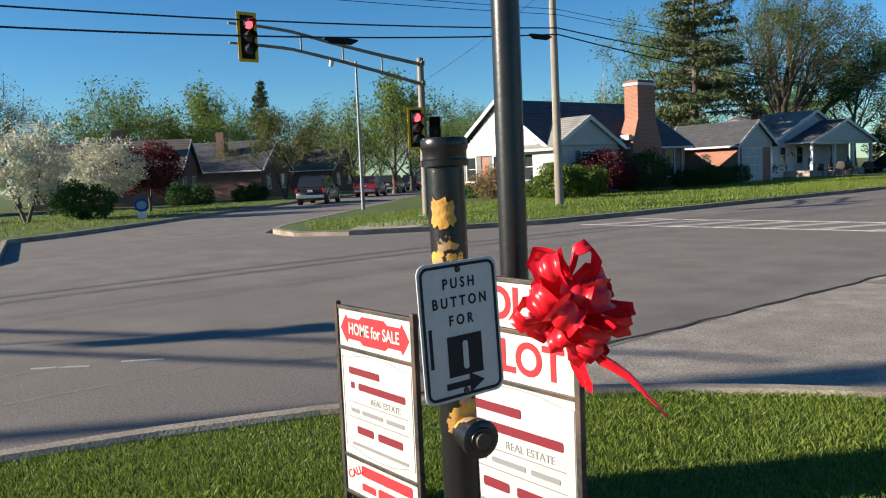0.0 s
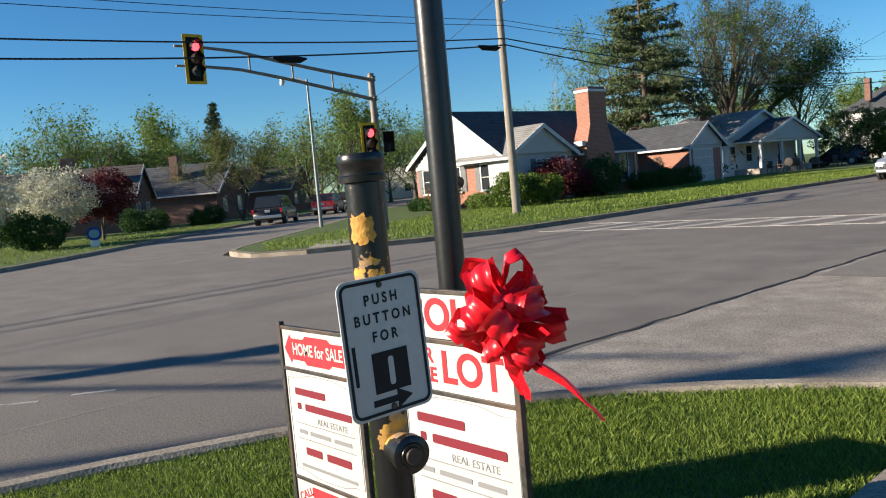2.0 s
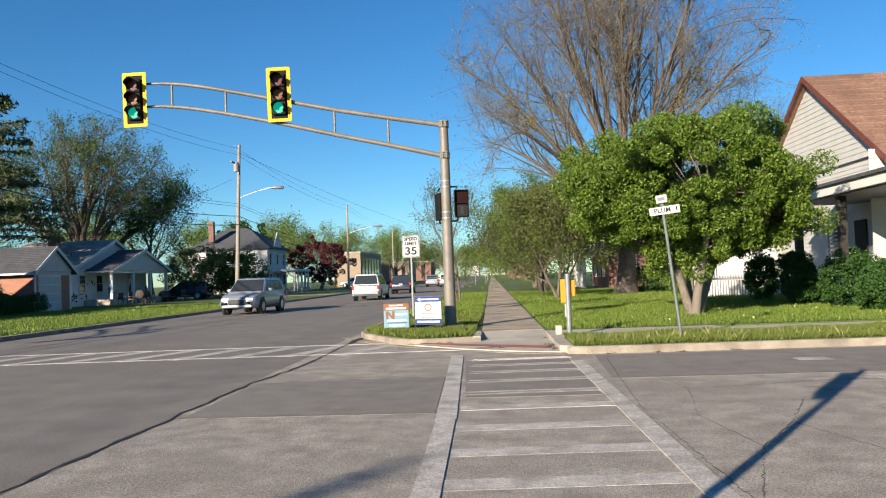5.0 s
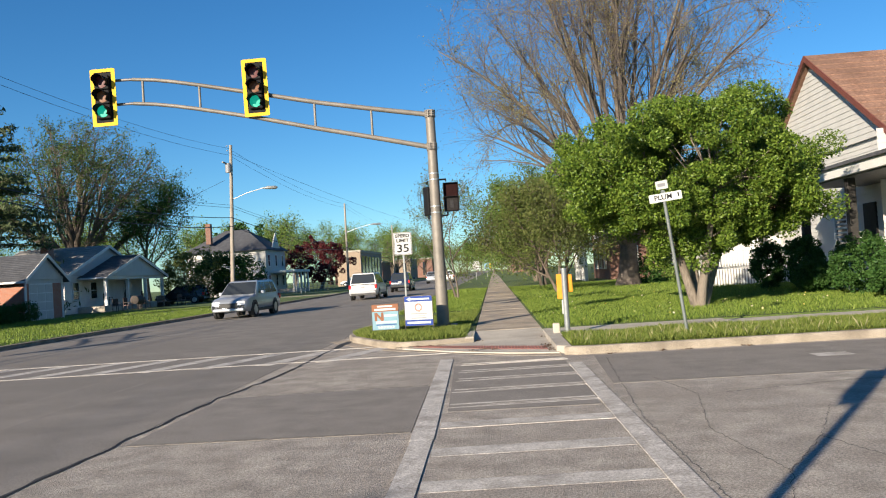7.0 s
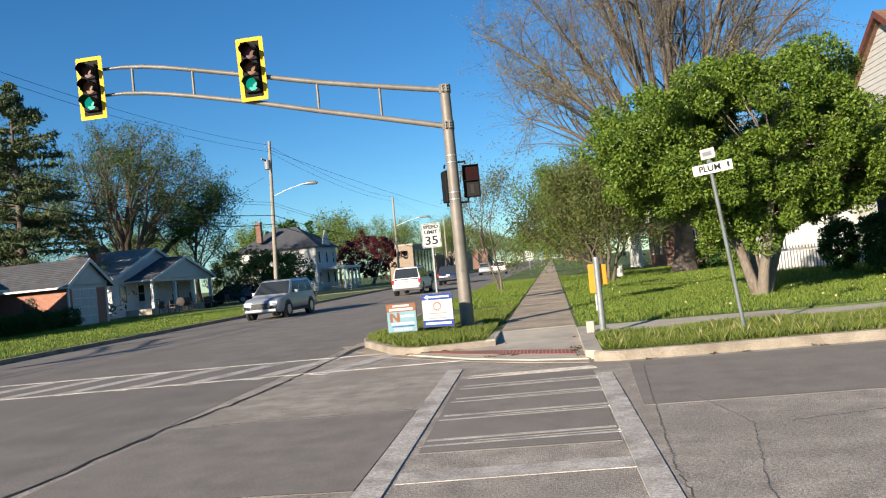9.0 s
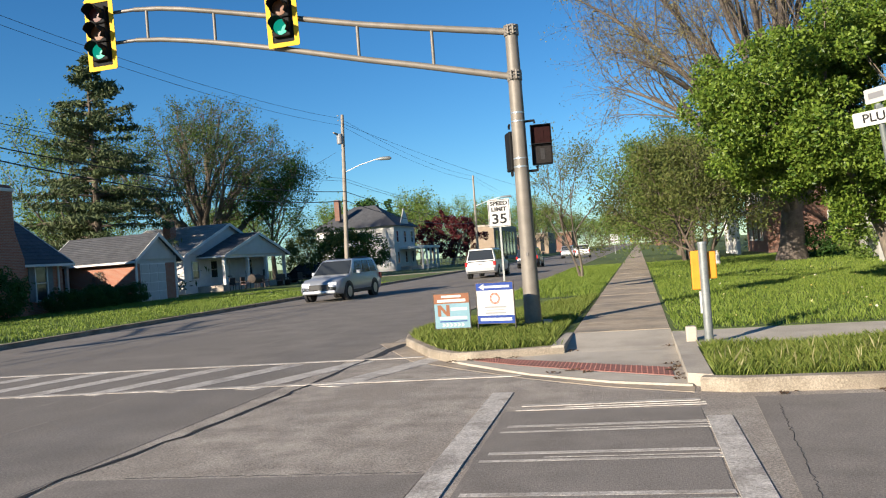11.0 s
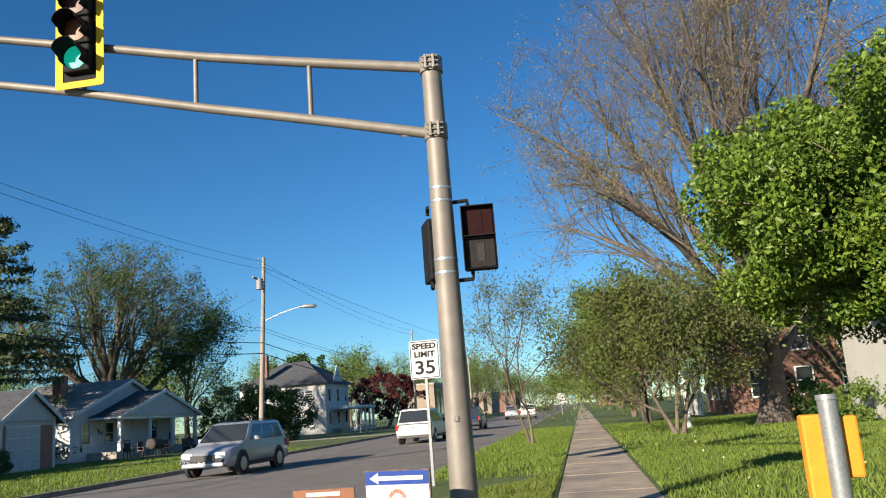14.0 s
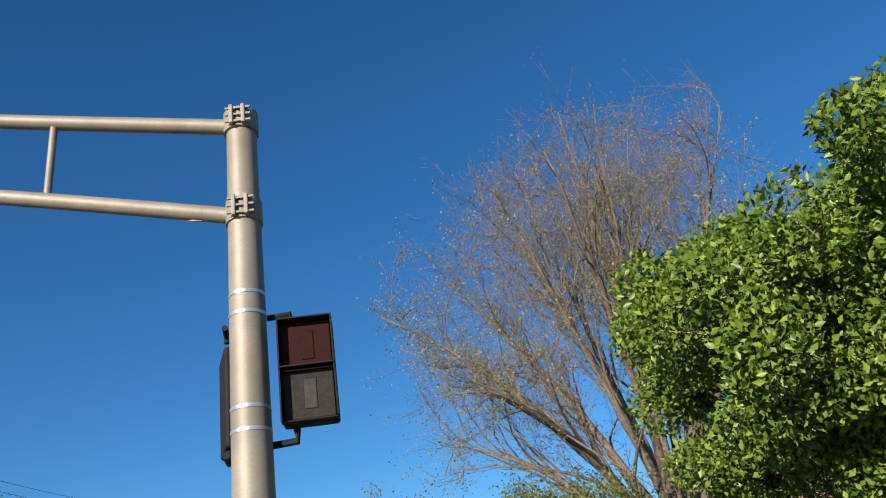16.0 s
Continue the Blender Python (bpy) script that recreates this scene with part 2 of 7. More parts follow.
def tube(bm, pts, radii, n=12, caps=True):
    """A tapered tube along pts."""
    pts = [Vector(p) for p in pts]
    if not hasattr(radii, "__len__"):
        radii = [radii] * len(pts)
    rings, u = [], None
    for i, p in enumerate(pts):
        d = (pts[min(i + 1, len(pts) - 1)] - pts[max(i - 1, 0)]).normalized()
        if u is None:
            u = d.orthogonal().normalized()
        u = (u - d * u.dot(d)).normalized()
        w = d.cross(u)
        rings.append([bm.verts.new(p + (u * math.cos(2 * math.pi * k / n) + w * math.sin(2 * math.pi * k / n)) * radii[i]) for k in range(n)])
    for a, b in zip(rings, rings[1:]):
        for k in range(n):
            bm.faces.new((a[k], a[(k + 1) % n], b[(k + 1) % n], b[k]))
    if caps:
        bm.faces.new(rings[0][::-1])
        bm.faces.new(rings[-1])
    return bm


def Tube(pts, radii, n=12, caps=True):
    return tube(bmesh.new(), pts, radii, n, caps)


def prism(bm, poly, z0, z1, m=None):
    """Flat polygon (x, y) raised from z0 to z1, optionally moved by m."""
    lo = [bm.verts.new((x, y, z0)) for x, y in poly]
    hi = [bm.verts.new((x, y, z1)) for x, y in poly]
    n = len(poly)
    bm.faces.new(hi)
    bm.faces.new(lo[::-1])
    for i in range(n):
        bm.faces.new((lo[i], lo[(i + 1) % n], hi[(i + 1) % n], hi[i]))
    if m:
        for v in lo + hi:
            v.co = m @ v.co
    return bm


def Prism(poly, z0, z1, m=None):
    return prism(bmesh.new(), poly, z0, z1, m)


def offset(line, d):
    """A polyline moved sideways by d (to its left)."""
    out = []
    for i, p in enumerate(line):
        a, b = Vector(line[max(i - 1, 0)]), Vector(line[min(i + 1, len(line) - 1)])
        t = (b - a).normalized()
        out.append((p[0] - t.y * d, p[1] + t.x * d))
    return out


def rounded(w, h, r, n=5):
    """Outline of a rounded rectangle about the origin."""
    out = []
    for cx, cy, a0 in ((w / 2 - r, h / 2 - r, 0), (-w / 2 + r, h / 2 - r, 90), (-w / 2 + r, -h / 2 + r, 180), (w / 2 - r, -h / 2 + r, 270)):
        out += [(cx + r * math.cos(radians(a0 + 90 * i / n)), cy + r * math.sin(radians(a0 + 90 * i / n))) for i in range(n + 1)]
    return out


def lettering(text, size, m, material, parent, name="lettering", bold=0.0, wide=1.0, depth=0.0008):
    """Raised flat letters, centred; m takes their plane (x right, y up) to the thing."""
    cu = bpy.data.curves.new(name, "FONT")
    cu.body, cu.size, cu.align_x, cu.align_y = text, size, "CENTER", "CENTER"
    cu.extrude, cu.offset, cu.resolution_u = depth, bold, 5
    tmp = bpy.data.objects.new(name, cu)
    scene.collection.objects.link(tmp)
    me = bpy.data.meshes.new_from_object(tmp.evaluated_get(bpy.context.evaluated_depsgraph_get()))
    bpy.data.objects.remove(tmp)
    me.transform(m @ Matrix.Diagonal((wide, 1, 1, 1)))
    me.materials.clear()
    return part(name, me, material, parent)


# ---- ground, roads, kerbs and walks ----
def structure(ob, label, category):
    return tagged(ob, label, category, "", "structure")


structure(part("ground", Prism([(-1500, -1500), (1500, -1500), (1500, 1500), (-1500, 1500)], -0.4, -0.06), FARGRASS), "flat grassy land reaching the horizon", "ground")
ROAD_L, ROAD_R = -15.45, -4.3
structure(part("road", Prism([(ROAD_L, -400), (ROAD_R, -400), (ROAD_R, 900), (ROAD_L, 900)], -0.3, 0.0), ASPHALT), "smooth grey asphalt main road with faint tyre marks", "road")
NEAR_KERB = [(-5.2, -60), (-5.15, -2), (-5.0, -0.4), (-4.74, 0.78), (-4.5, 1.6), (-4.17, 2.45), (-3.75, 3.2), (-3.2, 3.95), (-2.9, 4.25), (-2.45, 4.62), (-2.0, 4.92), (-1.6, 5.15), (-1.22, 5.3)]
FAR_CORNER = [(60, 15.6), (20, 15.6), (4.5, 15.6), (2.1, 15.6), (1.0, 15.63), (0.66, 15.76)]
structure(part("road_east", Prism([(ROAD_R, -60), (ROAD_R, 24), (-2.5, 24), (0, 17.5), (1.0, 16.4), (60, 16.4), (60, 4.0), (-1.0, 4.0), (-5.0, -60)], -0.3, -0.003), APRON), "coarse worn asphalt side street with cracks", "road")
WEST_L = [(ROAD_L, -30), (ROAD_L, -2), (-16.5, 1.5), (-20, 3.4), (-27.1, 4.9), (-28.6, 6.9), (-33.0, 11.2), (-42, 19.3), (-50, 27.2), (-60, 38), (-92, 74), (-152, 145)]
WEST_R = [(-142, 152), (-83, 80), (-46.5, 35.5), (-31.2, 20.3), (-27, 16.0), (-23.2, 12.2), (-21.8, 11.2), (-19.6, 10.7), (-18.2, 11.6), (-16.6, 14.2), (-15.6, 16.4), (ROAD_L, 20), (ROAD_L, 60), (-15.6, 300), (-15.6, 700)]
structure(part("road_west", Prism([(ROAD_L, 22)] + [(x - .5 if x < -16 else x, y) for x, y in WEST_R[:-3]][::-1] + WEST_L[::-1], -0.3, -0.003), ASPHALT), "asphalt side street that bends away between lawns", "road")


def kerb(name, line, width, label, z1=0.13, material=None):
    """Kerb stone swept along a line, its face on the line and its body to the left."""
    bm = bmesh.new()
    back = offset(line, width)
    prof = []
    for (x, y), (u, v) in zip(line, back):
        e = Vector((u - x, v - y)) / width
        prof.append([bm.verts.new(q) for q in ((x, y, -0.2), (x, y, z1 - 0.025), (x + e.x * 0.025, y + e.y * 0.025, z1), (u, v, z1), (u, v, -0.2))])
    for a, b in zip(prof, prof[1:]):
        for k in range(4):
            bm.faces.new((a[k], b[k], b[k + 1], a[k + 1]))
    bm.faces.new(prof[0])
    bm.faces.new(prof[-1][::-1])
    return structure(part(name, bm, material or KERB), label, "kerb")


def lawn(name, poly, label, z1=0.12, material=None):
    return structure(part(name, Prism(poly, -0.25, z1), material or SOIL), label, "lawn")


kerb("kerb_corner", NEAR_KERB, 0.13, "weathered concrete kerb round a grassy street corner", 0.115)
kerb("kerb_west_south", WEST_L[::-1], -0.16 * -1, "low concrete kerb beside a lawn")
kerb("kerb_west_north", WEST_R[::-1], -0.16, "concrete kerb rounding a lawn corner")
ISLAND = [(-4.15, 700), (-4.15, 60), (-4.12, 23), (-4.05, 21.7), (-3.85, 20.9), (-3.45, 20.1), (-2.95, 19.1), (-2.5, 18.55), (-2.2, 18.5), (-1.6, 18.6), (-0.93, 18.8)]
kerb("kerb_island", ISLAND, 0.16, "pale concrete kerb round a grass verge")
kerb("kerb_east", FAR_CORNER[::-1], 0.16, "pale concrete kerb along the side street")
lawn("lawn_corner", [(-1.25, 5.2), (-1.25, -60)] + offset(NEAR_KERB, 0.12), "mown green lawn on a street corner", 0.072)
lawn("lawn_verge", [(-0.95, 700)] + offset(ISLAND, 0.15) + [(-0.95, 19.0)], "long grass verge between road and walk", 0.115)
lawn("lawn_strip", [(0.78, 15.80), (60, 15.74), (60, 18.2), (0.78, 18.2)], "strip of long grass and weeds beside the kerb", 0.11)
lawn("lawn_east", [(0.56, 700), (0.56, 20.0), (60, 20.0), (60, 700)], "wide shaded lawn with dandelions", 0.13)
lawn("lawn_north_west", [(-600, 700)] + [(-600, 500)] + offset(WEST_R, 0.15), "gently sunlit lawn before brick houses", 0.12)
lawn("lawn_south_west", [(-600, -30)] + [(-600, 600)] + offset(WEST_L[::-1], 0.15), "lawn across the side street with flowering trees", 0.12)
# walks
bm = bmesh.new()
prism(bm, [(-1.05, 5.45), (-1.05, -20), (1.5, -20), (1.5, 5.45)], -0.2, 0.03)
structure(part("pavement", bm, OLDCONC), "tan worn concrete walk with a ramp to the crossing", "pavement")
kerb("kerb_walk", [(-1.05, -20), (-1.05, 4.4), (-1.05, 5.5)], 0.2, "low concrete edging beside the walk", 0.11)
ramp_bm = Prism([(-2.5, 18.55), (-2.2, 18.2), (-1.2, 17.1), (-0.2, 16.35), (0.6, 16.0), (0.6, 18.8), (-0.93, 18.8)], -0.2, 0.025)
slope_bm = [[ramp_bm.verts.new((x, yy, z)) for x in (-0.93, 0.6)] for yy, z in ((18.8, -0.2), (18.8, 0.025), (20.4, 0.123), (20.4, -0.2))]
for a, b in zip(slope_bm, slope_bm[1:]):
    ramp_bm.faces.new((a[0], a[1], b[1], b[0]))
structure(part("pavement_ramp", ramp_bm, CONCRETE), "pale concrete ramp rising from the crossing to the walk", "pavement")
structure(part("kerb_ramp_side", Prism([(0.56, 16.1), (0.80, 15.95), (0.80, 18.2), (1.1, 18.2), (1.1, 18.35), (0.56, 20.4)], -0.2, 0.125), CONCRETE), "pale concrete edge of the ramp", "kerb")
structure(part("kerb_island_side", Prism([(-1.1, 18.75), (-0.93, 18.8), (-0.93, 20.4), (-1.05, 20.4)], -0.2, 0.14), CONCRETE), "pale concrete edge of the ramp", "kerb")
walk_bm = bmesh.new()
y = 20.4
while y < 140:
    prism(walk_bm, [(-0.93, y), (0.55, y), (0.55, y + 1.48), (-0.93, y + 1.48)], -0.2, 0.125 + random.uniform(-0.006, 0.006))
    y += 1.5
prism(walk_bm, [(-0.92, y), (0.54, y), (0.54, 500), (-0.92, 500)], -0.2, 0.125)
structure(part("pavement_walk", walk_bm, OLDCONC), "long straight sidewalk of concrete slabs", "pavement")
side_bm = bmesh.new()
prism(side_bm, [(1.1, 18.2), (4.4, 18.2), (4.4, 19.95), (0.66, 19.95)], -0.2, 0.128)
prism(side_bm, [(4.42, 18.5), (45, 18.5), (45, 19.7), (4.42, 19.7)], -0.2, 0.118)
structure(part("pavement_side", side_bm, CONCRETE), "concrete walk along the side street", "pavement")

# ---- road markings ----
def stripe(bm, a, b, w, z=0.0024):
    a, b = Vector(a), Vector(b)
    t = (b - a).normalized()
    n = Vector((-t.y, t.x)) * w / 2
    prism(bm, [tuple(a + n), tuple(b + n), tuple(b - n), tuple(a - n)][::-1], -0.01, z)


def mark(name, label, *stripes, material=None):
    bm = bmesh.new()
    for s in stripes:
        stripe(bm, *s)
    return structure(part(name, bm, material or PAINT), label, "road marking")


mark("crossing_line_left", "worn white crossing line", ((-1.15, 5.6), (-1.18, 9.5), 0.2, 0.006), ((-1.18, 9.5), (-1.33, 16.0), 0.22, 0.0065))
mark("crossing_line_right", "worn white crossing line", ((0.78, 5.6), (0.72, 14.6), 0.2, 0.0068))
for i, yy in enumerate((6.0, 6.95, 7.98, 9.05, 10.2, 11.3, 12.4, 13.4, 14.3, 15.2)):
    if i < 5:
        mark("crossing_bar", "faded white crossing bar", ((-1.05, yy - 0.04), (0.66, yy + 0.04), 0.30, -0.0012 if i < 4 else 0.0024))
    else:
        mark("crossing_bar", "crossing bar worn down to thin white lines", ((-1.05, yy - 0.14), (0.66, yy - 0.06), 0.05, 0.0024), ((-0.6, yy - 0.04), (0.66, yy + 0.02), 0.02, 0.0024), ((-1.02, yy + 0.07), (0.62, yy + 0.14), 0.07, 0.0024))
mark("crossing_edge_near", "worn white crossing line over the main road", ((-14.5, 16.75), (-1.3, 17.15), 0.12, 0.006))
mark("crossing_edge_far", "worn white crossing line over the main road", ((-14.5, 19.05), (-3.1, 19.28), 0.12, 0.006))
x = -13.9
while x < -2.6:
    mark("crossing_slash", "worn white slanted crossing bar", ((x - 0.1, 16.85), (x + 0.75, 19.1), 0.36))
    x += 1.15


# ---- traffic signals, poles and signs ----
RED_LIT = plain("lit_red_lens", (1.0, 0.05, 0.06), 0.3, emit=2.2)
GREEN_LIT = plain("lit_green_lens", (0.01, 0.28, 0.18), 0.5, emit=0.5)
LENS_R = plain("red_lens", (0.09, 0.012, 0.012), 0.5)
LENS_A = plain("amber_lens", (0.16, 0.055, 0.015), 0.5)
LENS_G = plain("green_lens", (0.01, 0.035, 0.03), 0.5)
PED_R, PED_K = surf("dull_red_panel", (0.014, 0.004, 0.004), (0.022, 0.006, 0.006), 15, 0.85, 0.0), surf("dull_black_panel", (0.018, 0.016, 0.016), (0.028, 0.025, 0.025), 15, 0.85, 0.0)
WALK_W = surf("dull_white_symbol", (0.03, 0.029, 0.03), (0.045, 0.043, 0.045), 20, 0.8, 0.0)
for dull in (PED_R, PED_K, WALK_W):
    dull.node_tree.nodes["Principled BSDF"].inputs["Specular IOR Level"].default_value = 0.15
SIGNW = surf("sign_white", (0.44, 0.44, 0.425), (0.50, 0.50, 0.485), 4, 0.6, 0.03, 60, (0.42, 0.415, 0.395), 2.5)
SIGNK = plain("sign_black", (0.01, 0.01, 0.011), 0.85)
SIGNRED = surf("sign_red", (0.45, 0.012, 0.022), (0.52, 0.018, 0.03), 6, 0.8, 0.02)
MAROON = plain("maroon_print", (0.17, 0.008, 0.02), 0.85)
GREYP = plain("grey_print", (0.22, 0.22, 0.23), 0.5)
SIGNBLUE = surf("sign_blue", (0.012, 0.04, 0.20), (0.018, 0.05, 0.25), 6, 0.85, 0.02)
SIGNBROWN = surf("sign_brown", (0.20, 0.085, 0.045), (0.25, 0.105, 0.055), 6, 0.85, 0.02)
SIGNTEAL = surf("sign_pale_blue", (0.16, 0.28, 0.34), (0.20, 0.33, 0.39), 5, 0.85, 0.02)
FRAMEM = surf("dark_metal_frame", (0.03, 0.028, 0.027), (0.07, 0.06, 0.055), 12, 0.55, 0.2, 60, (0.12, 0.08, 0.06), 4, metal=0.5)
GALV = surf("galvanised_post", (0.19, 0.205, 0.205), (0.28, 0.295, 0.295), 8, 0.5, 0.1, 70, metal=0.4)
ORANGE = surf("orange_yellow_paint", (0.62, 0.22, 0.006), (0.7, 0.27, 0.01), 8, 0.7, 0.05)


def chipped(name):
    """Black paint, chipped down to old yellow paint and rust."""
    m, nt, b = node_mat(name)
    tc = nt.nodes.new("ShaderNodeTexCoord")
    def nz(sc, d):
        n = nt.nodes.new("ShaderNodeTexNoise")
        n.inputs["Scale"].default_value, n.inputs["Detail"].default_value, n.inputs["Roughness"].default_value = sc, d, 0.6
        nt.links.new(tc.outputs["Object"], n.inputs["Vector"])
        return n.outputs["Fac"]
    def step(f, lo, hi):
        r = nt.nodes.new("ShaderNodeMapRange")
        r.inputs[1].default_value, r.inputs[2].default_value = lo, hi
        nt.links.new(f, r.inputs[0])
        return r.outputs[0]
    def mix(f, a, c):
        x = nt.nodes.new("ShaderNodeMix")
        x.data_type = "RGBA"
        nt.links.new(f, x.inputs[0])
        for s, v in ((x.inputs[6], a), (x.inputs[7], c)):
            if isinstance(v, tuple):
                s.default_value = (*v, 1)
            else:
                nt.links.new(v, s)
        return x.outputs[2]
    chips = step(nz(10, 7), 0.575, 0.59)
    under = mix(step(nz(25, 3), 0.45, 0.6), (0.62, 0.33, 0.04), (0.30, 0.20, 0.12))
    col = mix(chips, (0.011, 0.011, 0.012), under)
    nt.links.new(col, b.inputs["Base Color"])
    rr = nt.nodes.new("ShaderNodeMapRange")
    rr.inputs[3].default_value, rr.inputs[4].default_value = 0.3, 0.8
    nt.links.new(chips, rr.inputs[0])
    nt.links.new(rr.outputs[0], b.inputs["Roughness"])
    bp = nt.nodes.new("ShaderNodeBump")
    bp.inputs["Strength"].default_value, bp.inputs["Distance"].default_value = 0.5, 0.003
    nt.links.new(nz(30, 4), bp.inputs["Height"])
    nt.links.new(bp.outputs[0], b.inputs["Normal"])
    return m


CHIPPED = chipped("chipped_black_paint")


def visor(r, length, n=16):
    """Open tunnel visor that points to -y, cut away below."""
    bm = bmesh.new()
    rows = []
    for k in range(n + 1):
        a = radians(-40 + 260 * k / n)
        cut = 0.55 + 0.45 * math.sin(a) if math.sin(a) < 0 else 1.0
        rows.append([bm.verts.new((rr * math.cos(a), yy, rr * math.sin(a))) for rr, yy in ((r, 0), (r, -length * max(cut, 0.5)), (r - 0.006, -length * max(cut, 0.5)), (r - 0.006, 0))])
    for a, b in zip(rows, rows[1:]):
        for k in range(3):
            bm.faces.new((a[k], b[k], b[k + 1], a[k + 1]))
    return bm


def disc(r, y, z=0.0, dome=0.02, n=20):
    bm = bmesh.new()
    c = bm.verts.new((0, y - dome, z))
    ring = [bm.verts.new((r * math.cos(2 * math.pi * k / n), y, z + r * math.sin(2 * math.pi * k / n))) for k in range(n)]
    for k in range(n):
        bm.faces.new((c, ring[k], ring[(k + 1) % n]))
    return bm


def traffic_signal(at, rz, lit, label, tilt=0.0, wide=0.62, tall=1.42):
    """Three-section head with a yellow-edged backplate; faces -y before turning."""
    s = thing("traffic_signal", label, "traffic signal", at, rz, "traffic signals at the crossing")
    s.matrix_basis = pose(*at, 0, tilt, rz)
    bm = bmesh.new()
    outer, inner = rounded(wide, tall, 0.03, 3), rounded(wide - 0.19, tall - 0.17, 0.02, 3)
    lo = [[bm.verts.new((x, yy, z)) for x, z in ring] for ring, yy in ((outer, 0.02), (inner, 0.02), (inner, 0.032), (outer, 0.032))]
    n = len(outer)
    for a, b in zip(lo, lo[1:] + lo[:1]):
        for k in range(n):
            bm.faces.new((a[k], a[(k + 1) % n], b[(k + 1) % n], b[k]))
    part("backplate_border", bm, YELLOW, s, "bright yellow border")
    bm = bmesh.new()
    for zz in (0.36, 0.0, -0.36):
        box(bm, (-0.17, -0.06, zz - 0.172), (0.17, 0.14, zz + 0.172), 0.02)
    part("housing", bm, BLACKPL, s, "black three-section housing")
    part("backplate", Box((-wide / 2 + 0.09, 0.034, -tall / 2 + 0.08), (wide / 2 - 0.09, 0.04, tall / 2 - 0.08)), BLACKPL, s)
    for zz, nm, off, on in ((0.36, "red", LENS_R, RED_LIT), (0.0, "amber", LENS_A, LENS_A), (-0.36, "green", LENS_G, GREEN_LIT)):
        lens = part("lens", disc(0.145, -0.07, zz), on if lit == nm else off, s, nm + (" lens, lit" if lit == nm else " lens, unlit"), smooth=True)
        v = visor(0.155, 0.26)
        bmesh.ops.translate(v, verts=v.verts[:], vec=(0, -0.06, zz))
        part("visor", v, BLACKPL, s, smooth=True)
    part("bracket", Tube([(0, 0.14, 0.62), (0, 0.19, 0.62), (0, 0.19, -0.62), (0, 0.14, -0.62)], 0.025, 8), BLACKPL, s)
    return s


def ped_signal(at, rz, label):
    """Two-section pedestrian head; faces -y before turning."""
    s = thing("pedestrian_signal", label, "pedestrian signal", at, rz, "pedestrian signals")
    for k, zz in enumerate((0.145, -0.19)):
        bm = bmesh.new()
        box(bm, (-0.182, 0.0, zz - 0.185), (0.182, 0.13, zz + 0.185), 0.02)
        sec = part("section", bm, BLACKPL, s)
        bm = bmesh.new()
        for lo, hi in (((-0.182, -0.09, zz + 0.172), (0.182, 0.0, zz + 0.182)), ((-0.182, -0.09, zz - 0.18), (-0.172, 0.0, zz + 0.182)), ((0.172, -0.09, zz - 0.18), (0.182, 0.0, zz + 0.182)), ((-0.182, -0.05, zz - 0.182), (0.182, 0.0, zz - 0.174))):
            box(bm, lo, hi)
        part("hood", bm, BLACKPL, sec)
        part("lens", Box((-0.16, -0.012, zz - 0.16), (0.16, -0.004, zz + 0.16)), PED_R if k == 0 else PED_K, sec, "dull lens panel")
        part("symbol", Box((-0.03, -0.018, zz - 0.10), (0.05, -0.013, zz + 0.10), 0.004), PED_R if k == 0 else WALK_W, sec, "faint symbol")
    part("mount_arm", Tube([(-0.1, 0.1, -0.38), (-0.1, 0.1, -0.46), (-0.30, 0.14, -0.46)], 0.025, 8), BLACKPL, s)
    part("upper_mount_arm", Tube([(-0.1, 0.1, 0.38), (-0.1, 0.1, 0.43), (-0.26, 0.13, 0.43)], 0.022, 8), BLACKPL, s)
    return s


def clamp(parent, z, r):
    c = part("clamp", Tube([(0, 0, z - 0.09), (0, 0, z + 0.09)], r + 0.018, 16), STEEL, parent, smooth=True)
    for k in range(2):
        bm = bmesh.new()
        box(bm, (-0.06 + 0.09 * k, -r - 0.05, z - 0.085), (-0.03 + 0.09 * k, -r + 0.01, z + 0.085), 0.006)
        part("flange", bm, STEEL, c)
    for k in range(3):
        part("bolt", Tube([(-0.09, -r - 0.03, z - 0.06 + 0.06 * k), (0.1, -r - 0.03, z - 0.06 + 0.06 * k)], 0.012, 6), DKSTEEL, c)


